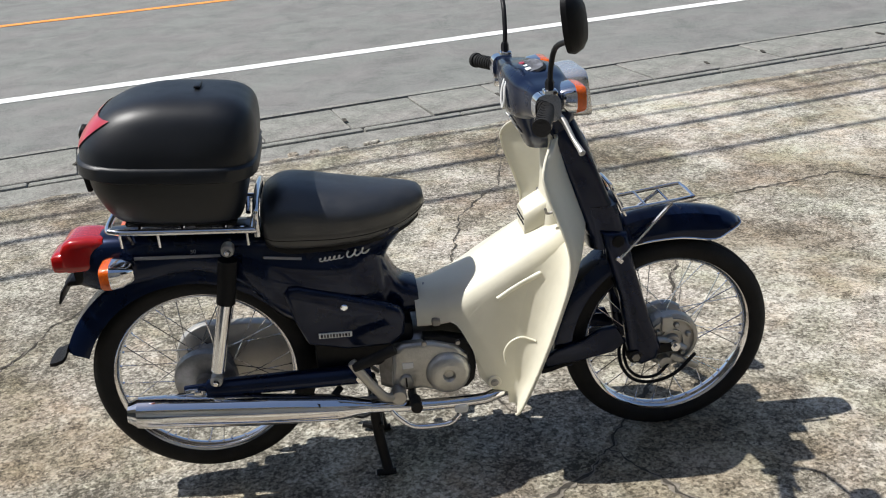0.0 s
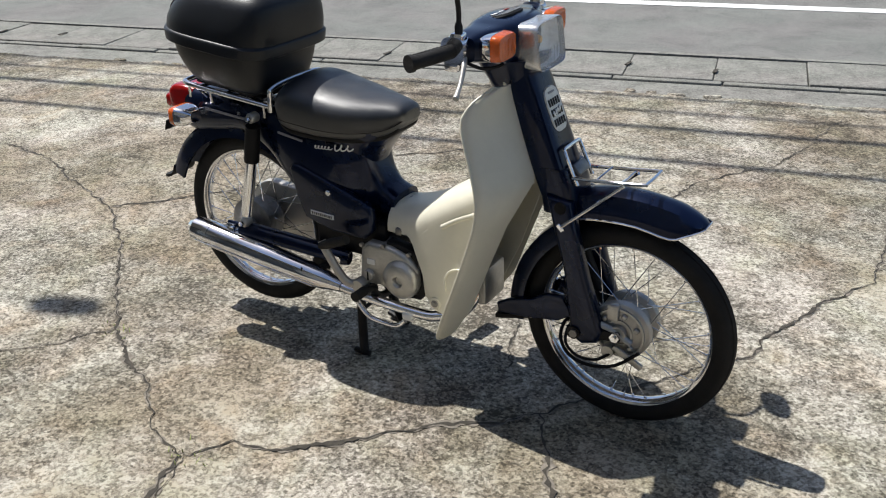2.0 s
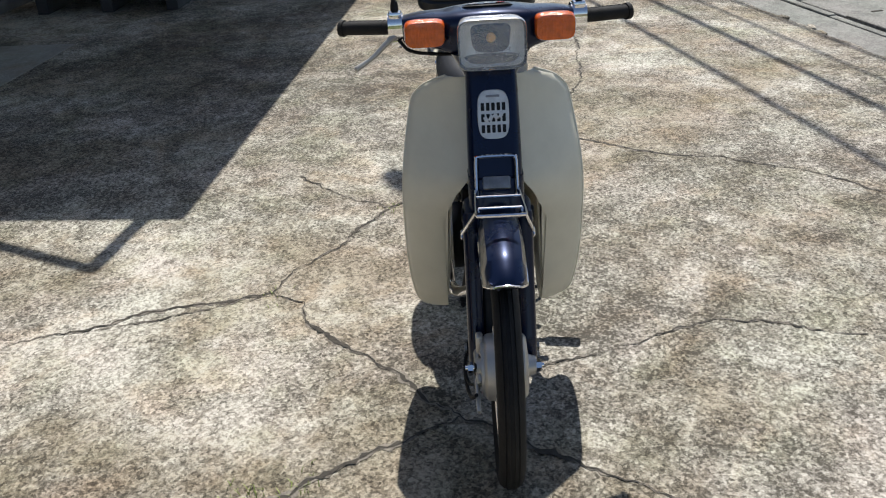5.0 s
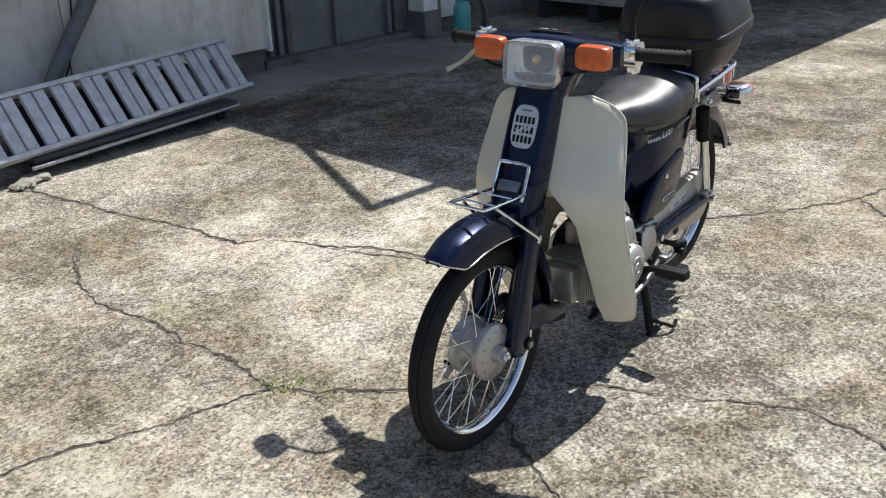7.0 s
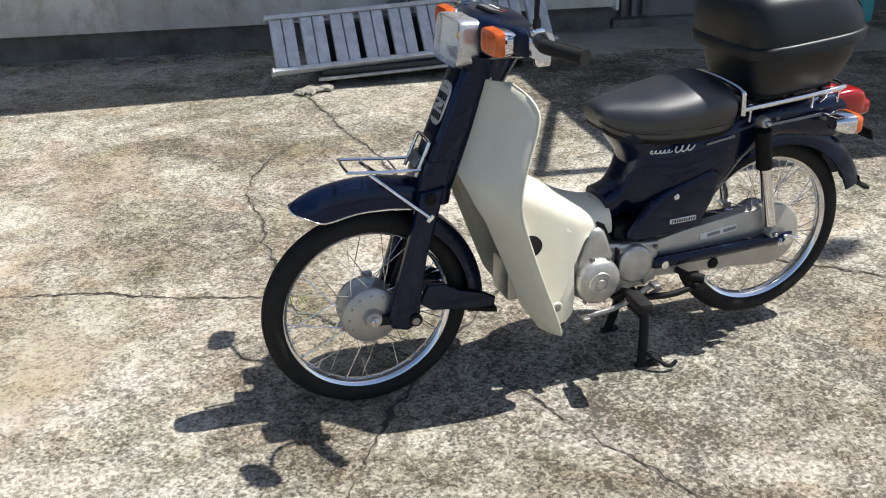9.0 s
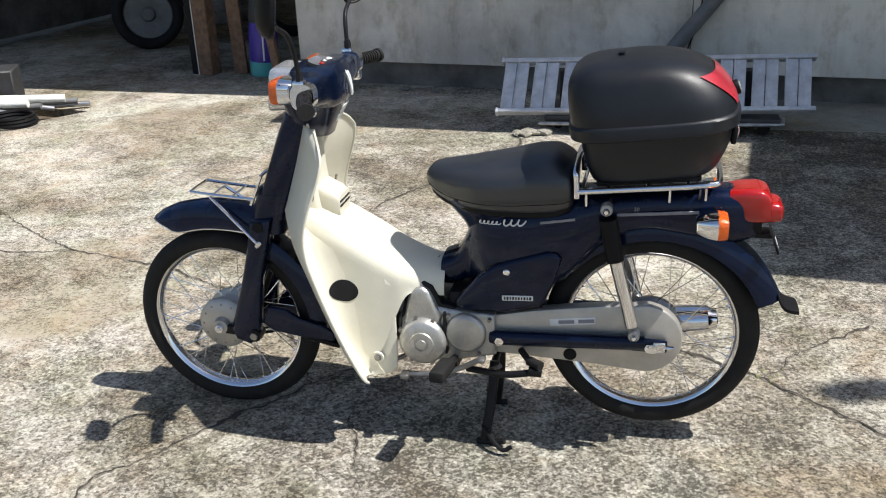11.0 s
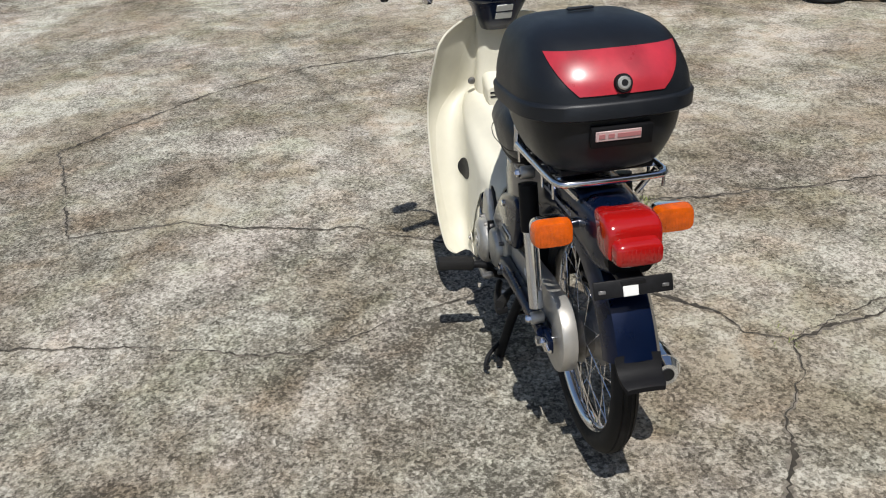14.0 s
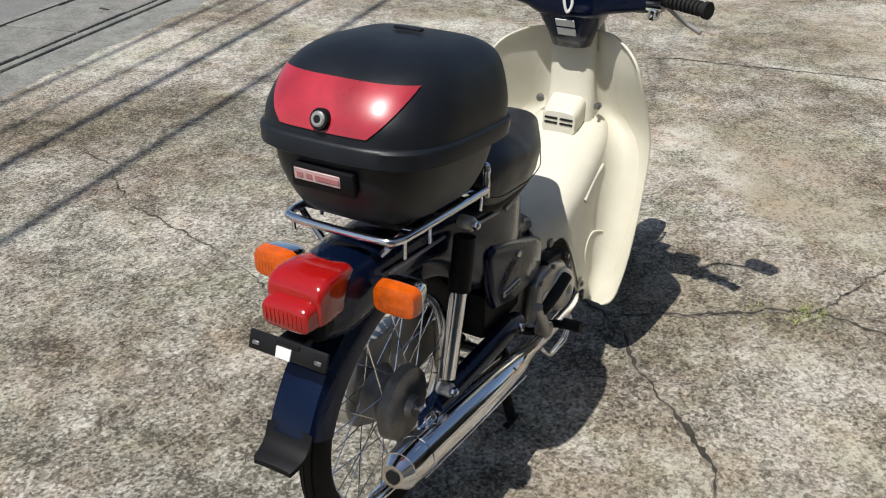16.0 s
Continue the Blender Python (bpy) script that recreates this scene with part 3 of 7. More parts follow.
for s in (-1, 1):
    ob = new("size_number", me)
    ob.parent = BIKE
    ob.matrix_basis = Matrix.Translation((0.035 if s < 0 else 0.06, 0.0785 * s, 0.662)) @ Matrix.Rotation(0 if s < 0 else math.pi, 4, "Z") @ Matrix.Rotation(math.pi / 2, 4, "X")

# rear shocks, swing arm and chain case
for s in (-1, 1):
    y = 0.108 * s
    top, mid, low = Vector((0.122, y, 0.675)), Vector((0.098, y, 0.545)), Vector((0.047, y, 0.35))
    shock = part("rear_shock", tube([top - Vector((0.004, 0, 0.025)), mid], 0.0215, 20, 1), BLACKP, BIKE, "rear shock with a black upper cover")
    part("shock_tube", tube([mid + (top - mid) * 0.1, low + (mid - low) * 0.12], 0.0165, 18, 1), CHROME, shock, "chromed lower shock tube")
    for q in (top, low):
        part("shock_eye", lathe([(0, -0.015), (0.0125, -0.015), (0.0145, -0.012), (0.0145, 0.012), (0.0125, 0.015), (0, 0.015)], q, n=18), ALLOY, shock)
        part("shock_nut", lathe([(0, 0), (0.0085, 0), (0.0085, 0.010 * s), (0.005, 0.014 * s), (0, 0.014 * s)], q + Vector((0, 0.014 * s, 0)), n=6), CHROME, shock, "dome nut")
    part("swing_arm", join(tube([(0.398, 0.093 * s, 0.309), (0.392, 0.094 * s, 0.309), (0.20, 0.097 * s, 0.316), (0.02, 0.098 * s, 0.322)], 0.024, 14, 2, 0.8, [0.016, 0.024, 0.024, 0.022]), rbox((0.01, 0.098 * s, 0.318), (0.09, 0.012, 0.036), 0.006)), NAVY, BIKE, "navy swing arm")
    part("pivot_bolt", lathe([(0, 0), (0.012, 0), (0.012, 0.008 * s), (0, 0.01 * s)], (0.382, 0.112 * s, 0.309), n=6), CHROME, BIKE)
    part("chain_adjuster", join(tube([(-0.05, 0.106 * s, 0.318), (0.0, 0.106 * s, 0.318)], 0.0045, 8, 1), rbox((-0.015, 0.108 * s, 0.318), (0.03, 0.01, 0.026), 0.003), lathe([(0, -0.006), (0.011, -0.006), (0.011, 0.006), (0, 0.006)], (0.0, 0.118 * s, 0.318), n=6)), CHROME, BIKE, "bright chain adjuster")
case = [(0.47, 0.262), (0.47, 0.352), (0.30, 0.385), (0.12, 0.410)] + [(0.022 + 0.093 * math.cos(a), 0.324 + 0.093 * math.sin(a)) for a in (radians(d) for d in range(70, 281, 14))] + [(0.14, 0.243), (0.30, 0.252)]
chain_case = part("chain_case", plate(case, 0.045, 0.082, 0.007, 2), SILVER, BIKE, "silver-painted full chain case")
part("inspection_plug", lathe([(0, 0.0), (0.017, 0.0), (0.015, 0.004), (0, 0.004)], (0.205, 0.082, 0.268), n=20), BLACKP, chain_case, "black rubber plug")
part("case_sticker", rbox((0.20, 0.0825, 0.362), (0.115, 0.003, 0.019), 0.0005, 1, Matrix.Rotation(0.11, 4, "Y")), WHITE, chain_case, "worn white sticker")
for x in (0.165, 0.215):
    part("sticker_print", rbox((x, 0.0845, 0.362 - 0.11 * (x - 0.20)), (0.04, 0.0012, 0.010), 0.0003, 1, Matrix.Rotation(0.11, 4, "Y")), GREYPRINT, chain_case)

# engine
# block darker than its covers: the shade behind the shield is in its colour
engine = part("engine", join(loft([ring_uv(x, w, t, b, 4) for x, w, t, b in ((0.43, 0.07, 0.37, 0.24), (0.47, 0.085, 0.39, 0.225), (0.60, 0.085, 0.39, 0.22), (0.655, 0.07, 0.36, 0.235), (0.67, 0.05, 0.345, 0.245))])), STEEL, BIKE, "cast alloy engine with a lying cylinder")
for k in range(9):
    part("cooling_fin", rbox((0.680 + 0.0105 * k, 0, 0.297), (0.0045, 0.15 - 0.002 * abs(k - 4), 0.118), 0.002, 1), ALLOY, engine)
part("cylinder", tube([(0.65, 0, 0.297), (0.80, 0, 0.295)], 0.045, 20, 1), ALLOY, engine)
part("cylinder_head", rbox((0.79, 0, 0.296), (0.045, 0.11, 0.105), 0.012), ALLOY, engine, "alloy cylinder head")
RCOVER = [(0.455, 0.275), (0.464, 0.366), (0.490, 0.386), (0.56, 0.384), (0.615, 0.366), (0.643, 0.337), (0.646, 0.290), (0.63, 0.258), (0.58, 0.243), (0.52, 0.262), (0.48, 0.258)]
part("clutch_cover", plate(RCOVER, -0.085, -0.118, 0.012, 3), ALLOY, engine, "cast alloy clutch cover")
part("clutch_dome", lathe([(0, -0.129), (0.011, -0.129), (0.0125, -0.136), (0.016, -0.140), (0.022, -0.141), (0.040, -0.138), (0.051, -0.130), (0.0545, -0.118), (0.0545, -0.110), (0, -0.110)], (0.593, 0, 0.300), n=40), ALLOY, engine, "domed clutch cover with a recessed centre")
# shade in the gap towards the leg shield, set as a black plate
part("clutch_gap_plate", plate([(0.535, 0.372), (0.541, 0.394), (0.589, 0.390), (0.637, 0.376), (0.658, 0.345), (0.664, 0.295), (0.658, 0.262), (0.640, 0.242), (0.60, 0.240), (0.55, 0.30)], -0.070, -0.104, 0.004, 2), BLACKM, engine, "black plate for the dark gap round the clutch cover")
part("engine_label", rbox((0.497, -0.119, 0.330), (0.026, 0.003, 0.016), 0.001, 1), WHITE, engine, "small white label")
oil_cap = part("oil_cap", lathe([(0, -0.128), (0.014, -0.128), (0.0165, -0.124), (0.017, -0.114), (0, -0.114)], (0.490, 0, 0.290), n=22), ALLOY, engine)
part("cap_slot", rbox((0.490, -0.1285, 0.290), (0.004, 0.003, 0.026), 0.0008, 1), BLACKM, oil_cap)
for x, z in ((0.468, 0.27), (0.47, 0.375), (0.62, 0.378), (0.632, 0.285), (0.54, 0.385)):
    part("cover_bolt", lathe([(0, -0.124), (0.006, -0.124), (0.006, -0.114), (0, -0.114)], (x, 0, z), n=6), STEEL, engine)
part("flywheel_cover", lathe([(0, 0.139), (0.012, 0.139), (0.0135, 0.135), (0.019, 0.134), (0.0205, 0.137), (0.031, 0.137), (0.033, 0.134), (0.053, 0.132), (0.0615, 0.124), (0.065, 0.110), (0.065, 0.08), (0, 0.08)], (0.582, 0, 0.295), n=44), ALLOY, engine, "round alloy flywheel cover")
for a in (25, 75, 115, 250, 300):
    part("cover_bolt", lathe([(0, 0.120), (0.0052, 0.120), (0.0052, 0.110), (0, 0.110)], (0.582 + 0.066 * math.cos(radians(a)), 0, 0.295 + 0.066 * math.sin(radians(a))), n=6), STEEL, engine)
BULGE = [(0.470 + 0.053 * math.cos(a), 0.322 + 0.054 * math.sin(a)) for a in (2 * math.pi * k / 26 for k in range(26))]
part("sprocket_cover", plate(BULGE, 0.08, 0.119, 0.012, 3), ALLOY, engine, "rounded alloy sprocket cover")
part("engine_side", plate([(0.395, 0.258), (0.395, 0.374), (0.50, 0.380), (0.55, 0.388), (0.625, 0.372), (0.642, 0.345), (0.648, 0.30), (0.630, 0.245), (0.58, 0.228), (0.50, 0.236), (0.45, 0.246)], 0.05, 0.100, 0.010, 3), ALLOY, engine, "alloy engine side casing")
part("cover_seam", plate([(0.528, 0.376), (0.522, 0.376), (0.520, 0.330), (0.518, 0.262), (0.524, 0.262), (0.526, 0.330)], 0.095, 0.1165, 0.001, 1), BLACKM, engine, "black joint between the covers")
for x, z in ((0.408, 0.362), (0.515, 0.366), (0.437, 0.262), (0.585, 0.236)):
    part("cover_bolt", lathe([(0, 0.112), (0.0055, 0.112), (0.0055, 0.098), (0, 0.098)], (x, 0, z), n=6), STEEL, engine)
part("starter_housing", plate([(0.640, 0.300), (0.634, 0.350), (0.622, 0.405), (0.612, 0.428), (0.598, 0.441), (0.580, 0.443), (0.564, 0.432), (0.553, 0.410), (0.543, 0.384), (0.53, 0.365), (0.55, 0.30)], 0.070, 0.110, 0.014, 4), ALLOY, engine, "alloy upper engine cover")
# black backing stands in for the dark gap behind the cream panel
part("cover_gap_plate", plate([(0.652, 0.290), (0.643, 0.352), (0.631, 0.412), (0.619, 0.438), (0.600, 0.452), (0.578, 0.454), (0.557, 0.442), (0.544, 0.416), (0.534, 0.394), (0.50, 0.386), (0.50, 0.372), (0.55, 0.35), (0.62, 0.30)], 0.050, 0.092, 0.004, 2), BLACKM, engine, "black plate for the dark gap round the engine cover")
part("engine_guard_pipe", tube([(0.64, 0.05, 0.218), (0.70, 0.10, 0.21), (0.715, 0.05, 0.212)], 0.006, 8, 4), STEEL, engine)
part("carburettor", join(rbox((0.70, 0.0, 0.42), (0.06, 0.05, 0.07), 0.012), tube([(0.66, 0, 0.40), (0.60, 0, 0.45), (0.55, 0, 0.47)], 0.02, 12, 4)), STEEL, engine)
part("fuel_tap", rbox((0.765, 0.10, 0.425), (0.02, 0.016, 0.03), 0.004), CHROME, engine, "bright fuel tap")

# exhaust
exhaust = part("exhaust_pipe", tube([(0.785, -0.03, 0.30), (0.775, -0.06, 0.25), (0.748, -0.095, 0.224), (0.705, -0.112, 0.217), (0.66, -0.118, 0.211), (0.52, -0.124, 0.219), (0.40, -0.127, 0.233)], 0.0145, 14, 6), CHROME, BIKE, "chromed exhaust header pipe")
c0, c1 = Vector((0.40, -0.127, 0.235)), Vector((-0.142, -0.120, 0.293))
part("muffler", tube([c0 + (c1 - c0) * s for s in (0, 0.07, 0.16, 0.5, 0.86, 0.93, 1.0)], 0.03, 30, 2, radii=[0.017, 0.023, 0.032, 0.0385, 0.0395, 0.0395, 0.037]), CHROME, exhaust, "long chromed muffler")
d = (c1 - c0).normalized()
part("muffler_band", tube([c0 + (c1 - c0) * 0.88, c0 + (c1 - c0) * 0.895], 0.0408, 30, 1), CHROME, exhaust)
part("muffler_tip", tube([c1 - d * 0.004, c1 + d * 0.004, c1 + d * 0.022], 0.03, 30, 2, radii=[0.037, 0.033, 0.0235]), CHROME, exhaust)
# capped tube: the dark inside of the outlet is put into its black
part("muffler_outlet", tube([c1 + d * 0.012, c1 + d * 0.024], 0.0145, 20, 1), BLACKM, exhaust, "black tail pipe end, its dark hole put into the colour")
part("muffler_seam", rbox((0.10, -0.1610, 0.254), (0.44, 0.003, 0.004), 0.001, 1, Matrix.Rotation(0.107, 4, "Y")), CHROME, exhaust)
part("pipe_clamp", rbox((0.618, -0.128, 0.202), (0.034, 0.026, 0.024), 0.008, 3), WHITE, exhaust, "pale clamp on the pipe")

# kick starter, pedals, foot pegs, stand
part("kick_starter", join(tube([(0.366, -0.158, 0.380), (0.382, -0.160, 0.352), (0.415, -0.158, 0.300), (0.440, -0.150, 0.268), (0.47, -0.125, 0.262)], 0.0115, 10, 4), lathe([(0, -0.150), (0.017, -0.150), (0.019, -0.146), (0.019, -0.118), (0, -0.118)], (0.468, 0, 0.262), n=18)), SILVER, BIKE, "bare metal kick starter")
part("kick_pedal", tube([(0.370, -0.168, 0.370), (0.41, -0.174, 0.388), (0.468, -0.180, 0.414)], 0.0125, 12, 6, radii=[0.0105, 0.0135, 0.0125]), RUBBER, BIKE, "black rubber kick pedal")
for s in (-1, 1):
    peg = part("foot_peg", tube([(0.50, 0.11 * s, 0.248), (0.50, 0.15 * s, 0.262), (0.50, 0.17 * s, 0.264)], 0.010, 10, 1), BLACKM, BIKE, "folding foot peg")
    if s > 0:
        part("peg_rubber", moved(rbox((0, 0.05, 0), (0.040, 0.10, 0.030), 0.008), Matrix.Translation((0.505, 0.162, 0.264)) @ Matrix.Rotation(0.08, 4, "X") @ Matrix.Rotation(-0.12, 4, "Z")), RUBBER, peg, "black rubber block")
    else:
        part("peg_rubber", tube([(0.505, -0.165 - 0.0075 * k, 0.266 + 0.0002 * k) for k in range(7)], 0.0125, 16, 1, 1.0, [0.0125, 0.0140] * 4), RUBBER, peg, "ribbed black rubber")
    step = part("pillion_peg", join(tube([(0.33, 0.09 * s, 0.275), (0.30, 0.13 * s, 0.262)], 0.009, 8, 1), tube([(0.305, 0.122 * s, 0.263), (0.272, 0.145 * s, 0.262)], 0.0125, 12, 1)), RUBBER, BIKE, "black pillion foot peg")
part("peg_bar", tube([(0.50, -0.13, 0.255), (0.505, -0.08, 0.215), (0.505, 0.08, 0.215), (0.50, 0.13, 0.255)], 0.010, 10, 4), BLACKM, BIKE)
part("brake_pedal", tube([(0.447, -0.135, 0.222), (0.462, -0.138, 0.202), (0.498, -0.140, 0.172), (0.553, -0.140, 0.166), (0.590, -0.140, 0.170), (0.612, -0.138, 0.190)], 0.0072, 10, 5), CHROME, BIKE, "bright brake pedal arm looped below the pipe")
part("gear_pedal", join(tube([(0.43, 0.132, 0.262), (0.48, 0.130, 0.232), (0.54, 0.128, 0.209), (0.625, 0.13, 0.203)], 0.0075, 8, 4), rbox((0.628, 0.142, 0.206), (0.024, 0.034, 0.014), 0.005), rbox((0.424, 0.142, 0.268), (0.022, 0.032, 0.012), 0.005)), STEEL, BIKE, "steel rocker gear pedal")
stand = part("centre_stand", join(*[tube([(0.405, 0.05 * s, 0.215), (0.41, w * 0.75 * s, 0.12), (0.425, w * s, 0.012)], 0.0135, 10, 4) for s, w in ((-1, 0.082), (1, 0.115))], tube([(0.413, -0.06, 0.19), (0.413, 0.06, 0.19)], 0.010, 10, 1), tube([(0.42, -0.078, 0.14), (0.42, 0.078, 0.14)], 0.006, 8, 1)), BLACKM, BIKE, "black steel centre stand")
for s in (-1, 1):
    part("stand_foot", join(tube([(0.445, (0.118 if s > 0 else 0.084) * s, 0.008), (0.415, (0.12 if s > 0 else 0.084) * s, 0.008), (0.37 if s > 0 else 0.395, (0.128 if s > 0 else 0.084) * s, 0.018 if s > 0 else 0.009)], 0.0085, 8, 4)), BLACKM, stand)
part("stand_lever", tube([(0.43, 0.11, 0.05), (0.40, 0.15, 0.035), (0.37, 0.168, 0.018), (0.345, 0.165, 0.028)], 0.006, 8, 5), BLACKM, stand)
side_stand = part("side_stand", join(tube([(0.47, 0.10, 0.215), (0.37, 0.13, 0.222), (0.295, 0.135, 0.236)], 0.009, 10, 4), rbox((0.287, 0.138, 0.243), (0.034, 0.03, 0.02), 0.004)), BLACKM, BIKE, "folded black side stand")
part("stand_spring", tube([(0.43, 0.09, 0.20), (0.38, 0.11, 0.235)], 0.006, 8, 1), STEEL, stand)

# carrier and top box
rail_z = lambda x: 0.733 - 0.09 * x
loop = [(0.192, 0.112), (0.10, 0.113), (-0.07, 0.113), (-0.112, 0.108), (-0.128, 0.09), (-0.132, 0.0)]
loop = loop + [(x, -y) for x, y in reversed(loop[:-1])]
carrier = part("rear_carrier", tube([(x, y, rail_z(x)) for x, y in loop], 0.0075, 12, 5), CHROME, BIKE, "chromed tubular rear carrier")
part("carrier_hoop", tube([(0.192, 0.112, rail_z(0.192) - 0.015), (0.194, 0.110, 0.74), (0.196, 0.10, 0.765), (0.196, 0.0, 0.772), (0.196, -0.10, 0.765), (0.194, -0.110, 0.74), (0.192, -0.112, rail_z(0.192) - 0.015)], 0.0075, 12, 5), CHROME, carrier)
for x in (-0.06, 0.03, 0.12, 0.18):
    part("carrier_bar", tube([(x, -0.11, rail_z(x)), (x, 0.11, rail_z(x))], 0.005, 8, 1), CHROME, carrier)
for x in (-0.10, -0.02, 0.17):
    for s in (-1, 1):
        part("carrier_pin", tube([(x, 0.113 * s, rail_z(x)), (x, 0.112 * s, rail_z(x) - 0.036)], 0.0035, 8, 1), CHROME, carrier)
for x in (-0.09, 0.16):
    for s in (-1, 1):
        part("carrier_leg", tube([(x, 0.10 * s, rail_z(x)), (x, 0.06 * s, 0.695)], 0.006, 8, 1), CHROME, carrier)
part("mount_plate", rbox((0.03, 0, 0.741), (0.24, 0.19, 0.014), 0.006, 2, Matrix.Rotation(0.09, 4, "Y")), BLACKP, carrier, "black top box mounting plate")

BOX = thing("top_box", pose(0.02, -0.0226, 0.742, 0, 5.6, 4.0), "black plastic top box with a red reflector on the rear carrier", "top box")
BROWS = smooth_rows([(0.0, -0.120, 0.130, 0.098), (0.015, -0.146, 0.144, 0.120), (0.07, -0.176, 0.156, 0.145), (0.125, -0.187, 0.162, 0.156), (0.15, -0.191, 0.172, 0.159)], 3)
LROWS = smooth_rows([(0.15, -0.197, 0.178, 0.172), (0.185, -0.190, 0.181, 0.168), (0.224, -0.164, 0.180, 0.156), (0.252, -0.130, 0.173, 0.142), (0.270, -0.088, 0.154, 0.121), (0.280, -0.040, 0.126, 0.091), (0.284, 0.005, 0.088, 0.05)], 5)


def box_ring(z, xa, xb, w, grow=0.0, n=56):
    xc, h = (xa + xb) / 2, (xb - xa) / 2 + grow
    out = []
    for k in range(n):
        a = 2 * math.pi * (k + 0.5) / n
        c, s = math.cos(a), math.sin(a)
        e = 4.6 if c > 0 else 3.2
        out.append((xc + h * math.copysign(abs(c) ** (2 / e), c), (w + grow) * math.copysign(abs(s) ** (2 / e), s), z))
    return out


lower = part("box_tub", loft([box_ring(*r) for r in BROWS]), BOXP, BOX, "tapered black lower tub")
lid = part("box_lid", loft([box_ring(*r) for r in LROWS]), BOXP, BOX, "domed black lid")
part("lid_rim", loft([box_ring(z, -0.196, 0.177, 0.171, g) for z, g in ((0.118, 0.0), (0.121, 0.005), (0.146, 0.007), (0.151, 0.004), (0.153, 0.0))]), BOXP, lid, "raised black rim")


def lid_point(z, a, off):
    xa, xb, w = lerp_at(LROWS, z)
    xc, h = (xa + xb) / 2, (xb - xa) / 2
    c, s = math.cos(a), math.sin(a)
    e = 4.6 if c > 0 else 3.2
    p = Vector((xc + h * math.copysign(abs(c) ** (2 / e), c), w * math.copysign(abs(s) ** (2 / e), s), z))
    o = Vector((p.x - xc, p.y, 0.35 * w)).normalized()
    return p + o * off


grid = []
for i in range(9):
    s = i / 8
    z = 0.164 + 0.076 * s
    half = radians(17 + 31 * s)
    grid.append([lid_point(z, math.pi + half * (2 * k / 24 - 1), 0.003) for k in range(25)])
part("reflector_panel", loft(grid, False, False), REDPANEL, lid, "broad red reflector across the back of the lid", 60)
lock_at = lid_point(0.182, math.pi, 0.004)
lock = part("lid_lock", moved(lathe([(0, 0.008), (0.009, 0.008), (0.0105, 0.007), (0.016, 0.007), (0.0175, 0.004), (0.0175, -0.004), (0, -0.004)], n=24), Matrix.Translation(lock_at) @ Matrix.Rotation(-1.3, 4, "Y") @ Matrix.Rotation(math.pi / 2, 4, "X")), BLACKP, lid, "round black lock")
part("lock_barrel", moved(lathe([(0, 0.0105), (0.0100, 0.0105), (0.0125, 0.0085), (0.0125, 0), (0, 0)], n=24), Matrix.Translation(lock_at) @ Matrix.Rotation(-1.3, 4, "Y") @ Matrix.Rotation(math.pi / 2, 4, "X")), ALLOY, lid, "steel key barrel")
part("key_slot", moved(lathe([(0, 0.0112), (0.0062, 0.0112), (0.0062, 0.008), (0, 0.008)], n=18), Matrix.Translation(lock_at) @ Matrix.Rotation(-1.3, 4, "Y") @ Matrix.Rotation(math.pi / 2, 4, "X")), BLACKM, lid)
part("lid_grip", rbox((0.055, 0.0, 0.289), (0.014, 0.055, 0.006), 0.003), BOXP, lid)
part("box_latch", rbox((-0.186, 0, 0.085), (0.012, 0.12, 0.042), 0.004, 2, Matrix.Rotation(-0.2, 4, "Y")), BLACKP, lower)
part("maker_label", rbox((-0.1935, 0.008, 0.088), (0.003, 0.088, 0.020), 0.001, 1, Matrix.Rotation(-0.2, 4, "Y")), mat("label_pink", (0.50, 0.36, 0.35), 0.4, var=0.2, scale=60), lower, "small faded pink maker's label")
for y, w in ((0.04, 0.012), (0.022, 0.012), (-0.012, 0.045)):
    part("label_mark", rbox((-0.1955, y, 0.088), (0.0015, w, 0.009), 0.0004, 1, Matrix.Rotation(-0.2, 4, "Y")), mat("label_red", (0.40, 0.16, 0.16), 0.4), lower)

# leg shield: two wings, tunnel and inner panels
IN = [(0.17, 0.742), (0.27, 0.812), (0.417, 0.867), (0.52, 0.908), (0.59, 0.938), (0.628, 0.951), (0.74, 0.914), (0.865, 0.876)]
OUT = [(0.190, 0.722, 0.170), (0.196, 0.721, 0.184), (0.206, 0.723, 0.196), (0.225, 0.731, 0.205), (0.30, 0.76, 0.216), (0.40, 0.80, 0.219), (0.53, 0.843, 0.217), (0.58, 0.852, 0.215), (0.62, 0.850, 0.212), (0.67, 0.836, 0.206), (0.76, 0.803, 0.190), (0.79, 0.799, 0.183), (0.812, 0.805, 0.167), (0.830, 0.818, 0.145), (0.849, 0.840, 0.100)]
INNER = [(0.17, 0.124), (0.50, 0.124), (0.58, 0.092), (0.64, 0.050), (0.87, 0.050)]  # where the wing meets the tunnel
INY = [(0.17, 0.100), (0.40, 0.101), (0.555, 0.101), (0.61, 0.073), (0.64, 0.050), (0.87, 0.050)]


def wing_edge(z, s):
    """The wing's outer edge: the right one sits further forward."""
    x, w = lerp_at(OUT, z)
    return x + (0.030 if s < 0 else 0.003), w


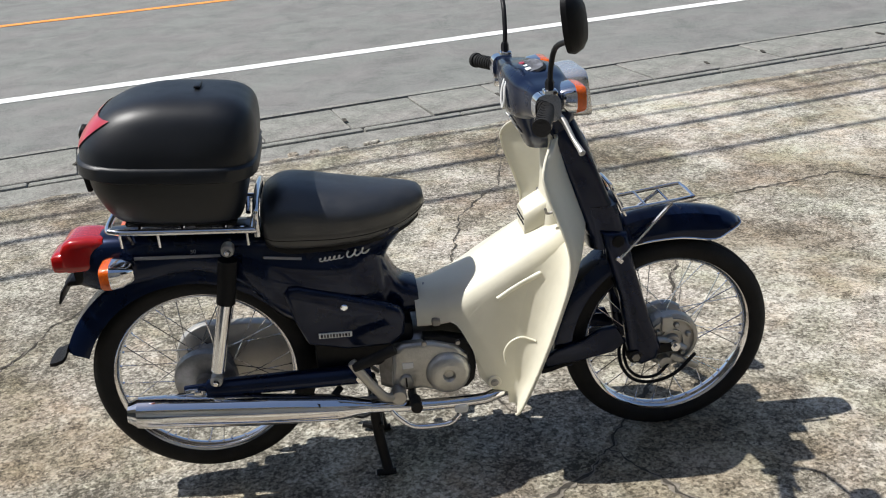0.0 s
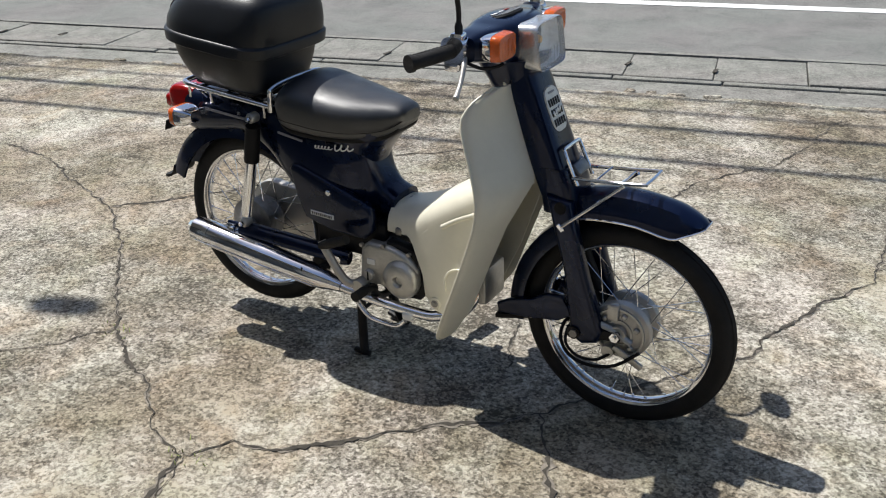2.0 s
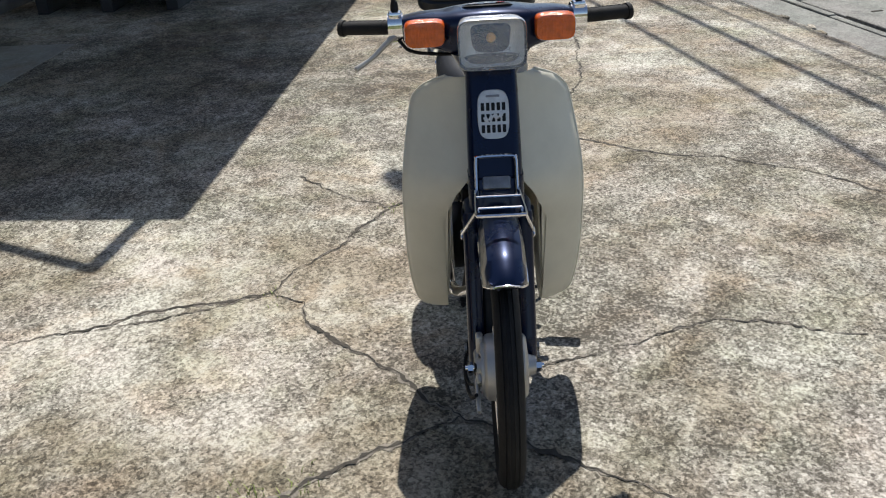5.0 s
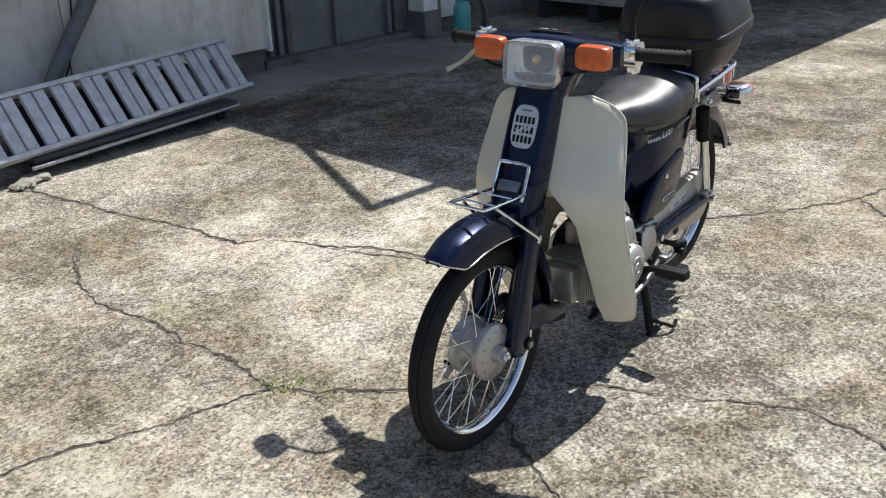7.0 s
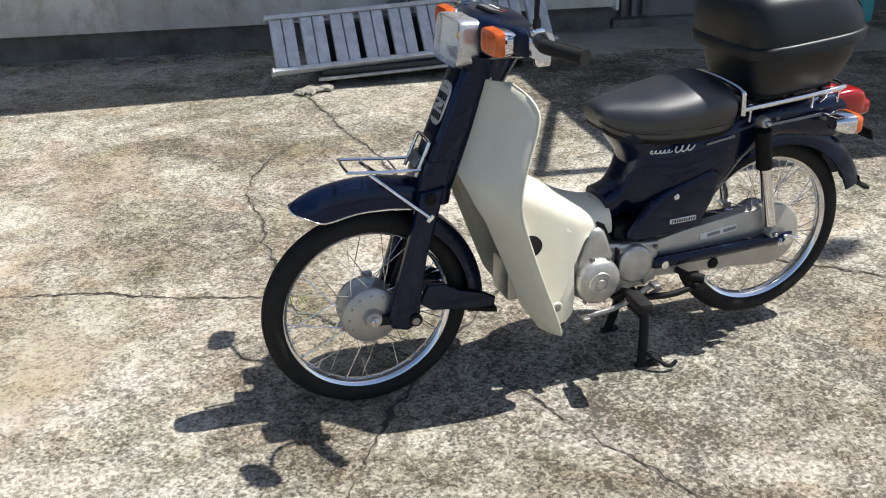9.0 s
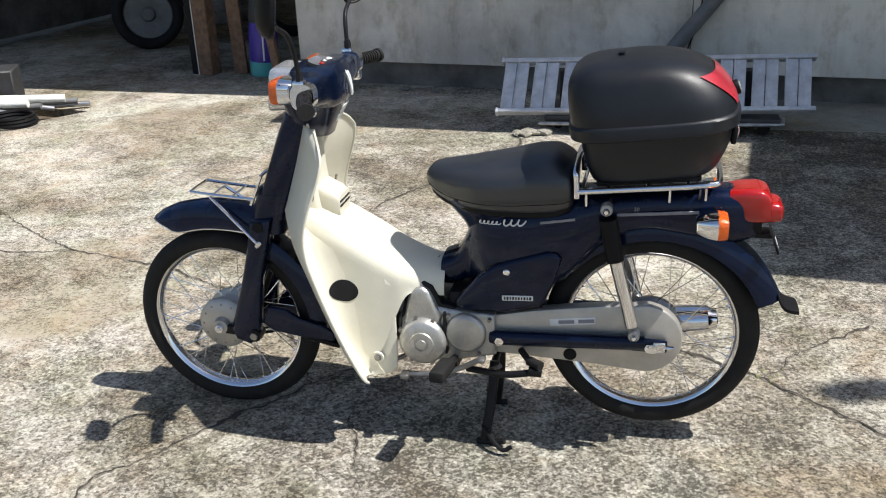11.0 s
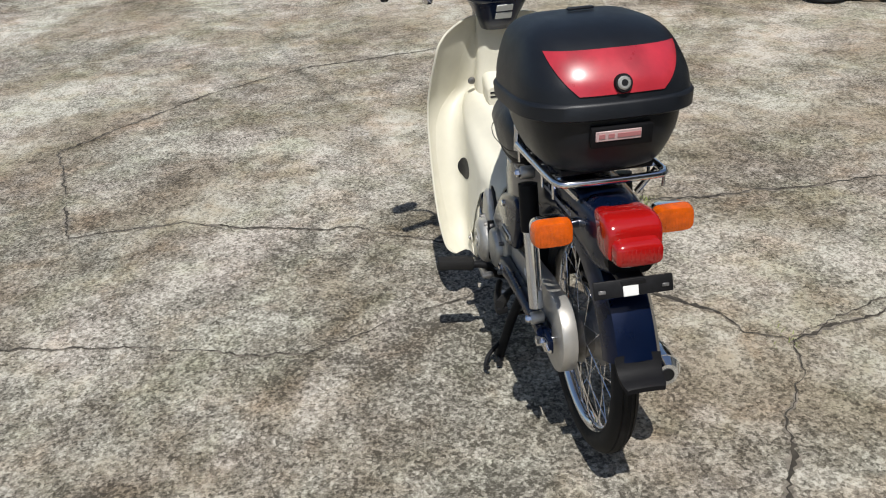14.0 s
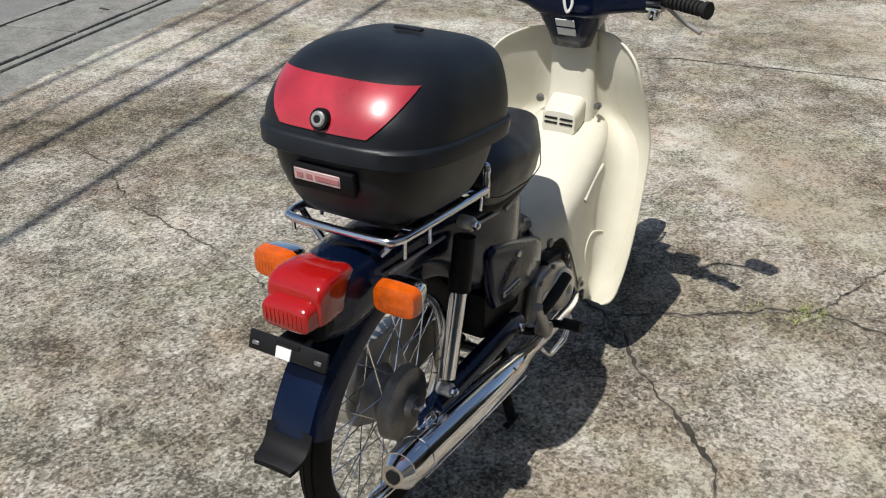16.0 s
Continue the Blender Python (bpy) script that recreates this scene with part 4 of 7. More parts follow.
for s in (-1, 1):
    bm = bmesh.new()
    grids = []
    for off in (0.0, -0.0045):
        g = []
        for i in range(33):
            z = 0.191 + 0.658 * i / 32
            xi = lerp_at(IN, z)[0]
            xo, wo = wing_edge(z, s)
            yi = min(lerp_at(INY, z)[0], wo - 0.008)
            start = max(0.0, (lerp_at(INNER, z)[0] - yi) / (wo - yi))
            row = []
            for k in range(11):
                q = start + (1 - start) * k / 10
                bulge = 0.008 * math.sin(math.pi * q) * (1 if z > 0.25 else 0.4)
                x = xi + (xo - xi) * q + bulge
                y = yi + (wo - yi) * q
                if k == 10:
                    x -= 0.004
                row.append(bm.verts.new((x + off, y * s, z)))
            g.append(row)
        grids.append(g)
    f, b = grids
    for i in range(32):
        for k in range(10):
            bm.faces.new((f[i][k], f[i][k + 1], f[i + 1][k + 1], f[i + 1][k]))
            bm.faces.new((b[i][k], b[i + 1][k], b[i + 1][k + 1], b[i][k + 1]))
        for k in (0, 10):
            bm.faces.new((f[i][k], f[i + 1][k], b[i + 1][k], b[i][k]))
    for i in (0, 32):
        for k in range(10):
            bm.faces.new((f[i][k], f[i][k + 1], b[i][k + 1], b[i][k]))
    wing = part("leg_shield_wing", bm, CREAM, BIKE, "cream plastic leg shield wing", 50)
    rim = tube([(wing_edge(z, s)[0] - 0.006, s * (wing_edge(z, s)[1] - 0.001), z) for z in (0.193, 0.200, 0.210, 0.23, 0.29, 0.36, 0.44, 0.52, 0.56, 0.60, 0.64, 0.69, 0.74, 0.78, 0.80, 0.822, 0.838, 0.848)], 0.0035, 8, 2)
    part("shield_rim", rim, CREAM, wing)

# tunnel: inverted trough from the seat to the steering head
TUN = smooth_rows([(0.530, 0.080, 0.484, 0.42), (0.58, 0.094, 0.490, 0.425), (0.62, 0.110, 0.502, 0.42), (0.652, 0.1205, 0.516, 0.36), (0.70, 0.1285, 0.545, 0.255), (0.76, 0.1305, 0.580, 0.235), (0.82, 0.1295, 0.613, 0.34), (0.87, 0.125, 0.636, 0.46), (0.903, 0.116, 0.648, 0.55)], 4)


def side_lean(x):
    """How far the tunnel's sides lean in towards the top."""
    return 0.015 * min(1.0, max(0.0, (x - 0.60) / 0.08))


def trough(x, w, top, bot, t=0.0):
    out = []
    w -= t
    top_w = w - side_lean(x)
    mid = (w + top_w) / 2
    for k in range(21):
        a = math.pi * k / 20
        c, s = math.cos(a), math.sin(a)
        out.append((x, top_w * math.copysign(abs(c) ** 0.72, c), (top - t) - 0.07 + 0.07 * abs(s) ** 0.8))
    return [(x, w, bot), (x, mid, (bot + top - 0.07) / 2), *out, (x, -mid, (bot + top - 0.07) / 2), (x, -w, bot)]


outer, inner = [trough(*r) for r in TUN], [trough(*r, 0.004) for r in TUN]
tunnel = part("leg_shield_tunnel", join(loft(outer, False, False), loft(inner, False, False)), CREAM, BIKE, "cream plastic frame tunnel", 50)
SPINE = smooth_rows([(0.60, 0.842, 0.93, 0.066), (0.66, 0.850, 0.93, 0.064), (0.70, 0.858, 0.92, 0.060), (0.76, 0.862, 0.905, 0.058), (0.82, 0.862, 0.888, 0.058), (0.862, 0.856, 0.872, 0.060)], 3)
part("leg_shield_spine", loft([[((xa + xb) / 2 + (xb - xa) / 2 * c, w * q, z) for c, q in oval(24, 3)] for z, xa, xb, w in SPINE]), CREAM, BIKE, "cream plastic spine between the wings", 50)
SWEEP = [(0.19, 0.020), (0.25, 0.055), (0.32, 0.090), (0.40, 0.120), (0.48, 0.135), (0.54, 0.120), (0.60, 0.075), (0.66, 0.045), (0.72, 0.034), (0.77, 0.020), (0.80, 0.008)]
PANEL = [(0.652, 0.40), (0.650, 0.440), (0.675, 0.464), (0.72, 0.493), (0.78, 0.527), (0.845, 0.556), (0.907, 0.576), (0.869, 0.47), (0.827, 0.36), (0.765, 0.225), (0.70, 0.238), (0.668, 0.275), (0.658, 0.34)]
LOWER = [(0.748, 0.193), (0.71, 0.191), (0.672, 0.195), (0.654, 0.216), (0.650, 0.27), (0.652, 0.34)]


def side_y(x, z):
    """Half-width of tunnel and spine together at a place."""
    w, top, bot = lerp_at(TUN, x)
    w -= side_lean(x) * min(1.0, max(0.0, (z - bot) / (top - 0.07 - bot)))
    up = min(1.0, max(0.0, (z - top + 0.07) / 0.07))
    tun = w * (1 - up ** 2.5) ** 0.36
    return max(tun, lerp_at(SPINE, max(z, 0.60))[2] * 0.98 if z > 0.58 else 0.0)


def shield_curve(z, s):
    """The sweep from the tunnel's side out to the wing at one height: start, corner, end."""
    xi, (xo, wo) = lerp_at(IN, z)[0], wing_edge(z, s)
    yi = min(lerp_at(INY, z)[0], wo - 0.008)
    back = lambda y: xi + (xo - xi) * max(0, y - yi) / (wo - yi) + 0.008 * math.sin(math.pi * min(1, max(0, (y - yi) / (wo - yi)))) - 0.0045
    deep = max(lerp_at(SWEEP, z)[0], 0.062 if s > 0 and z < 0.50 else 0.0)
    yp = side_y(back(0.115) - deep, z)
    reach = min((0.35 * deep + 0.034) * min(1.0, deep / 0.030), wo - yp - 0.012)
    return Vector((back(yp) - deep, yp - 0.0006, z)), Vector((back(yp), yp - 0.0006, z)), Vector((back(yp + reach) - 0.0006, yp + reach, z)), yp


def on_shield(x, z, s):
    """The sweep's distance from the middle at a place, for what is moulded on it."""
    p, q, r, yp = shield_curve(z, s)
    for k in range(41):
        v = p.lerp(q, k / 40).lerp(q.lerp(r, k / 40), k / 40)
        if v.x >= x:
            return v.y
    return r.y


for s in (-1, 1):
    bm = plate(PANEL if s < 0 else PANEL[:9] + LOWER, 0.120 * s, 0.1265 * s, 0.003, 2)
    for v in bm.verts:
        v.co.y -= s * (0.05 * max(0.0, 0.70 - v.co.x) + 0.066 * max(0.0, v.co.z - 0.25))
    panel = part("leg_shield_side", bm, CREAM, BIKE, "cream plastic side panel of the leg shield")
    fillet = []
    for k in range(27):
        z = (0.198 if s < 0 else 0.193) + 0.605 * k / 26
        p, q, r, yp = shield_curve(z, s)
        row = [p.lerp(q, u).lerp(q.lerp(r, u), u) for u in (0, 0.12, 0.25, 0.38, 0.5, 0.62, 0.75, 0.88, 1.0)]
        fillet.append([(v.x, v.y * s, v.z) for v in row] + [(r.x + 0.003, r.y * s, z), (q.x + 0.003, (yp - 0.004) * s, z), (p.x, (yp - 0.004) * s, z)])
    part("shield_joint", loft(fillet), CREAM, panel, angle=60)
    part("shield_bolt", lathe([(0, 0), (0.010, 0), (0.010, 0.004 * s), (0.006, 0.005 * s), (0.006, 0.008 * s), (0, 0.008 * s)], (0.703, 0.129 * s, 0.262 if s < 0 else 0.245), n=18), STEEL, panel, "steel shield bolt")
    part("shield_washer", lathe([(0.009, 0.0 * s), (0.017, 0.0 * s), (0.015, 0.003 * s), (0.009, 0.003 * s)], (0.703, 0.129 * s, 0.262 if s < 0 else 0.245), n=22), CREAM, panel)
    part("shield_lug", rbox((0.575, 0.088 * s, 0.425), (0.022, 0.02, 0.022), 0.006), STEEL, panel)
# no hole is cut: the opening's shade is a black plate on the shield
ring = [(0.783 + 0.036 * math.cos(a) - 0.004 * math.sin(a), 0.430 + 0.029 * math.sin(a) + 0.006 * math.cos(a)) for a in (2 * math.pi * k / 24 for k in range(24))]
bm = bmesh.new()
layers = []
for share, off in ((1.0, -0.004), (1.0, 0.0012), (0.93, 0.0016), (0.45, 0.0016)):
    pts = [(0.783 + (x - 0.783) * share, 0.430 + (z - 0.430) * share) for x, z in ring]
    layers.append([bm.verts.new((x, on_shield(x, z, 1) + off, z)) for x, z in pts])
for a, b in zip(layers, layers[1:]):
    for k in range(24):
        bm.faces.new((a[k], a[(k + 1) % 24], b[(k + 1) % 24], b[k]))
bm.faces.new(layers[-1]), bm.faces.new(list(reversed(layers[0])))
part("tap_opening_plate", bm, BLACKM, BIKE, "black oval plate for the shaded opening round the fuel tap")
part("tap_lever", rbox((0.763, 0.1185, 0.423), (0.008, 0.006, 0.016), 0.002, 2, Matrix.Rotation(0.4, 4, "Y")), STEEL, BIKE, "small fuel tap lever")
ARCH = spline([Vector((x, 0, z)) for x, z in ((0.734, 0.305), (0.731, 0.336), (0.745, 0.361), (0.774, 0.374), (0.806, 0.366))], 6)
part("arch_rib", tube([(v.x, -on_shield(v.x, v.z, -1) - 0.0005, v.z) for v in ARCH], 0.0028, 8, 1), CREAM, BIKE)
FOLD = spline([Vector((x, 0, z)) for x, z in ((0.722, 0.478), (0.772, 0.508), (0.828, 0.534))], 6)
part("fold_rib", tube([(v.x, -on_shield(v.x, v.z, -1) + 0.003, v.z) for v in FOLD], 0.007, 10, 1), CREAM, BIKE)
vent = part("choke_housing", loft([[(x, w * c, z + h * s) for c, s in oval(24, 4)] for x, w, h, z in ((0.895, 0.046, 0.044, 0.662), (0.858, 0.049, 0.041, 0.649), (0.818, 0.047, 0.036, 0.633), (0.806, 0.043, 0.030, 0.628))]), CREAM, BIKE, "cream ventilation housing")
# slots are not cut: black bars carry the shade inside them
for k in range(2):
    for s in (-1, 1):
        part("vent_slot", rbox((0.8055, 0.020 * s, 0.629 + 0.012 * k), (0.004, 0.034, 0.005), 0.001, 1), BLACKM, vent)
part("luggage_hook", join(tube([(0.872, -0.074, 0.668), (0.855, -0.075, 0.664), (0.850, -0.075, 0.678)], 0.0032, 8, 4), lathe([(0, -0.004), (0.009, -0.004), (0.009, 0.004), (0, 0.004)], (0.874, -0.074, 0.666), "X", 16)), STEEL, BIKE, "small brass-coloured hook")
part("shield_screw", lathe([(0, 0.0), (0.011, 0.0), (0.010, -0.004), (0.005, -0.006), (0, -0.006)], (0.868, 0.078, 0.664), "X", 16), STEEL, BIKE, "small brass-coloured screw")

# steering column cover, fork, front mudguard
COL = [(0.55, 0.975, 1.055, 0.058), (0.62, 0.945, 1.035, 0.060), (0.70, 0.915, 1.005, 0.060), (0.80, 0.88, 0.965, 0.058), (0.87, 0.852, 0.935, 0.056), (0.885, 0.85, 0.925, 0.052)]
rings = []
for z, xa, xb, w in smooth_rows(COL, 3):
    xc, h = (xa + xb) / 2, (xb - xa) / 2
    rings.append([(xc + h * c, w * s, z) for c, s in oval(28, 5)])
column = part("column_cover", loft(rings), NAVY, BIKE, "glossy navy steering column cover")
tilt = math.atan2(0.125, 0.31)
EMB = Matrix.Translation((0.9665, 0, 0.786)) @ Matrix.Rotation(-tilt + 0.02, 4, "Y")
shape = [(0.036 * math.copysign(abs(c) ** 0.55, c), 0.055 * math.copysign(abs(s) ** 0.6, s)) for c, s in ((math.cos(a), math.sin(a)) for a in (2 * math.pi * k / 32 for k in range(32)))]
bm = bmesh.new()
lo_ = [bm.verts.new((0, y, z)) for y, z in shape]
hi_ = [bm.verts.new((0.006, y * 0.94, z * 0.96)) for y, z in shape]
bm.faces.new(lo_), bm.faces.new(hi_)
for i in range(32):
    bm.faces.new((lo_[i], lo_[(i + 1) % 32], hi_[(i + 1) % 32], hi_[i]))
emblem = part("emblem", moved(bm, EMB), mat("emblem_silver", (0.62, 0.61, 0.59), 0.35, 0.45, var=0.12, scale=60), column, "silver shield emblem with black slots")
for j, z in enumerate((0.017, -0.007, -0.031)):
    for k in range(5):
        part("emblem_slot", moved(rbox((0.0065, 0.0115 * (k - 2), z), (0.002, 0.0076, 0.0172), 0.0015, 1), EMB), BLACKM, emblem)
part("emblem_band", moved(join(*[rbox((0.0074, 0.011 * (k - 1.5), -0.006 + 0.003 * (k - 1.5)), (0.0022, 0.0085, 0.013), 0.0012, 1, Matrix.Rotation(0.45 * (-1) ** k, 4, "X")) for k in range(4)]), EMB), bpy.data.materials["emblem_silver"], emblem)
part("emblem_print", moved(rbox((0.0066, 0, 0.040), (0.0016, 0.030, 0.005), 0.0005, 1), EMB), GREYPRINT, emblem)
part("column_screw", moved(lathe([(0, 0), (0.005, 0), (0.004, 0.003), (0, 0.003)], (0, 0, 0), "X", 12), Matrix.Translation((0.9935, 0, 0.712))), CHROME, column)

FORK = [(0.985, 0.60), (1.05, 0.59), (1.07, 0.50), (1.098, 0.40), (1.128, 0.31), (1.142, 0.27), (1.13, 0.235), (1.09, 0.222), (1.058, 0.24), (1.052, 0.30), (1.034, 0.42), (1.005, 0.52)]
for s in (-1, 1):
    leg = part("fork_leg", plate(FORK, 0.040 * s, 0.078 * s, 0.014, 3), NAVY, BIKE, "navy pressed-steel fork leg")
    part("link_arm", join(rbox((1.12, 0.062 * s, 0.257), (0.13, 0.014, 0.028), 0.006, 2, Matrix.Rotation(-0.1, 4, "Y")), lathe([(0, -0.02), (0.017, -0.02), (0.017, 0.02), (0, 0.02)], (1.07, 0.062 * s, 0.254), n=16)), BLACKM, leg, "black leading link")
    part("link_nut", lathe([(0, 0), (0.011, 0), (0.011, 0.008 * s), (0, 0.009 * s)], (1.072, 0.079 * s, 0.254), n=6), STEEL, leg)
    part("fork_cap", lathe([(0, 0), (0.016, 0), (0.014, 0.004 * s), (0, 0.004 * s)], (1.025, 0.077 * s, 0.575), n=18), BLACKP, leg)
    part("front_shock", tube([(1.035, 0.03 * s, 0.46), (1.10, 0.03 * s, 0.30)], 0.014, 12, 1), BLACKM, leg)
part("fork_crown", loft([[(x + 0.048 * c, 0.062 * q, z) for c, q in oval(24, 4)] for x, z in ((1.012, 0.55), (1.0, 0.62), (0.985, 0.66))]), NAVY, BIKE)

guard_rows = [(1.352, 0.573, 0.024, 0.006), (1.340, 0.583, 0.033, 0.022), (1.315, 0.596, 0.040, 0.046), (1.278, 0.609, 0.044, 0.072), (1.20, 0.621, 0.045, 0.070), (1.12, 0.619, 0.045, 0.068), (1.05, 0.605, 0.044, 0.064), (1.0, 0.582, 0.042, 0.052)]


def guard_ring(x, z, w, dep):
    return [(x, -w - 0.002, z - dep), (x, -w, z - dep * 0.5), (x, -w * 0.8, z - 0.010), (x, -w * 0.4, z - 0.001), (x, 0, z + 0.001), (x, w * 0.4, z - 0.001), (x, w * 0.8, z - 0.010), (x, w, z - dep * 0.5), (x, w + 0.002, z - dep), (x, w - 0.003, z - dep), (x, w - 0.004, z - dep * 0.5), (x, w * 0.75, z - 0.014), (x, 0, z - 0.004), (x, -w * 0.75, z - 0.014), (x, -w + 0.004, z - dep * 0.5), (x, -w + 0.003, z - dep)]


front_guard = part("front_mudguard", loft([guard_ring(*r) for r in smooth_rows(guard_rows, 4)]), NAVY, BIKE, "glossy navy front mudguard")
part("guard_beading", join(*[tube([(x, s * (w + 0.001), z - dep) for x, z, w, dep in guard_rows[:-1]], 0.0028, 6, 3) for s in (-1, 1)], tube([(1.3515, -0.025, 0.567), (1.3545, 0, 0.571), (1.3515, 0.025, 0.567)], 0.0024, 6, 3)), CHROME, front_guard, "bright beading")
inner_guard = part("inner_mudguard", arc_guard((1.175, 0.268), 0.302, 116, 188, 0.046, 0.042), NAVY, BIKE, "navy inner mudguard behind the front wheel")
part("inner_flap", loft([[(x, y * w, z + t) for y, t in ((-1, 0.0), (0, 0.008), (1, 0.0), (1, -0.012), (0, -0.004), (-1, -0.012))] for x, z, w in ((0.935, 0.252, 0.047), (0.90, 0.244, 0.049), (0.862, 0.235, 0.051), (0.838, 0.230, 0.050))]), BLACKP, inner_guard)
STAY = [(1.055, 0.285), (1.030, 0.334), (0.985, 0.330), (0.945, 0.306), (0.880, 0.288), (0.846, 0.268), (0.850, 0.242), (0.93, 0.247), (1.02, 0.262)]
for s in (-1, 1):
    part("mudguard_stay", plate(STAY, 0.044 * s, 0.060 * s, 0.005, 3), NAVY, BIKE, "navy stay between fork and mudguard")

# front carrier
rack = part("front_carrier", tube([(1.04, 0.046, 0.642), (1.12, 0.048, 0.648), (1.208, 0.049, 0.657), (1.218, 0.038, 0.658), (1.218, -0.038, 0.658), (1.208, -0.049, 0.657), (1.12, -0.048, 0.648), (1.04, -0.046, 0.642)], 0.0042, 8, 4), CHROME, BIKE, "small chromed wire carrier above the front mudguard")
part("carrier_back", tube([(1.052, 0.044, 0.625), (1.032, 0.044, 0.668), (1.018, 0.043, 0.700), (1.015, 0.035, 0.707), (1.015, -0.035, 0.707), (1.018, -0.043, 0.700), (1.032, -0.044, 0.668), (1.052, -0.044, 0.625)], 0.0045, 8, 4), CHROME, rack)
for x in (1.10, 1.16):
    part("carrier_wire", tube([(x, -0.047, 0.649), (x, 0.047, 0.649)], 0.0028, 8, 1), CHROME, rack)
part("carrier_foot", rbox((1.040, 0, 0.655), (0.030, 0.062, 0.012), 0.006, 2, Matrix.Rotation(0.9, 4, "Y")), STEEL, rack, "grey carrier bracket")
for s in (-1, 1):
    part("carrier_stay", join(tube([(1.165, 0.047 * s, 0.645), (1.03, 0.080 * s, 0.530)], 0.0045, 8, 1), rbox((1.028, 0.081 * s, 0.527), (0.022, 0.006, 0.012), 0.002, 1, Matrix.Rotation(0.8, 4, "Y"))), CHROME, rack, "chromed carrier stay")

# handlebar cover, lamp, grips, mirrors
HB = []
for y, xa, xb, za, zb in ((-0.19, 0.800, 0.858, 0.926, 0.980), (-0.15, 0.795, 0.872, 0.917, 0.987), (-0.10, 0.788, 0.895, 0.907, 0.990), (-0.065, 0.780, 0.907, 0.893, 0.995), (0.0, 0.776, 0.914, 0.886, 0.999)):
    HB.append((y, xa, xb, za, zb))
HB = HB + [(-y, *r) for y, *r in reversed(HB[:-1])]
rings = []
for y, xa, xb, za, zb in smooth_rows(HB, 3):
    xc, zc, hx, hz = (xa + xb) / 2, (za + zb) / 2, (xb - xa) / 2, (zb - za) / 2
    rings.append([(xc + hx * c, y, zc + hz * s) for c, s in oval(32, 4.2)])
bars = part("handlebar_cover", loft(rings), NAVY, BIKE, "glossy navy handlebar cover")
part("cover_base", loft([[(xc + hx * c, hy * s, z) for c, s in oval(44, 3.0)] for z, xc, hx, hy in ((0.816, 0.868, 0.046, 0.046), (0.85, 0.865, 0.056, 0.058), (0.89, 0.862, 0.076, 0.078), (0.908, 0.86, 0.080, 0.09))]), NAVY, bars, "navy lower handlebar cover", 75)
part("warning_sticker", rbox((0.8030, -0.004, 0.858), (0.003, 0.046, 0.022), 0.001, 1, Matrix.Rotation(-0.55, 4, "Y")), WHITE, bars, "white sticker")
part("warning_sticker", rbox((0.7893, -0.004, 0.8815), (0.003, 0.046, 0.022), 0.001, 1, Matrix.Rotation(-0.55, 4, "Y")), WHITE, bars, "white sticker")
meter = part("speedometer", loft([[(0.832 + a * c, a * 1.5 * s, z + 0.25 * (a * c)) for c, s in oval(28, 3)] for a, z in ((0.040, 0.980), (0.038, 0.993), (0.033, 0.996))]), BLACKP, bars, "black speedometer housing")
part("meter_glass", loft([[(0.832 + a * c, a * 1.5 * s, 0.9975 + 0.25 * (a * c)) for c, s in oval(28, 3)] for a in (0.033, 0.001)]), GREYPRINT, meter)
for k, (y, w, mm) in enumerate(((0.03, 0.018, RED), (-0.03, 0.02, WHITE), (0.0, 0.012, WHITE))):
    part("meter_mark", rbox((0.827, y, 0.9985), (0.012, w, 0.002), 0.0006, 1, Matrix.Rotation(-0.25, 4, "Y")), mm, meter)


def square_ring(x, w, h, zc, e=6.5, lean=0.12):
    return [(x + lean * -(h * s), w * c, zc + h * s) for c, s in oval(36, e)]


lamp = part("headlamp", loft([square_ring(x, w, h, 0.937) for x, w, h in ((0.891, 0.067, 0.050), (0.936, 0.073, 0.054), (0.952, 0.0745, 0.0545), (0.9565, 0.073, 0.053), (0.952, 0.071, 0.051), (0.941, 0.069, 0.049))], cap=False), mat("lamp_bezel", (0.62, 0.62, 0.62), 0.25, 0.75, var=0.12, scale=12), bars, "square headlamp with a silver bezel")
part("lamp_reflector", loft([square_ring(x, w, h, 0.937) for x, w, h in ((0.943, 0.069, 0.049), (0.926, 0.060, 0.043), (0.909, 0.040, 0.030), (0.903, 0.014, 0.012))], cap=False), REFLECT, lamp, "bright lamp reflector")
glass = part("lamp_glass", loft([square_ring(x, w, h, 0.937) for x, w, h in ((0.945, 0.0705, 0.0505), (0.956, 0.069, 0.049), (0.961, 0.06, 0.042), (0.963, 0.02, 0.016))]), GLASS, lamp, "clear headlamp glass")
glass.visible_shadow = False
part("lamp_bulb", lathe([(0, 0.0), (0.009, 0.002), (0.0105, 0.014), (0.007, 0.022), (0, 0.024)], (0.908, 0.0, 0.944), "X", 16), BULB, lamp, "amber bulb")
for k in range(5):
    part("glass_flute", rbox((0.9625, 0.018 * (k - 2), 0.918), (0.002, 0.003, 0.030), 0.0008, 1, Matrix.Rotation(0.0, 4, "Y")), GLASS, lamp).visible_shadow = False
FRONT_SIGNALS = []
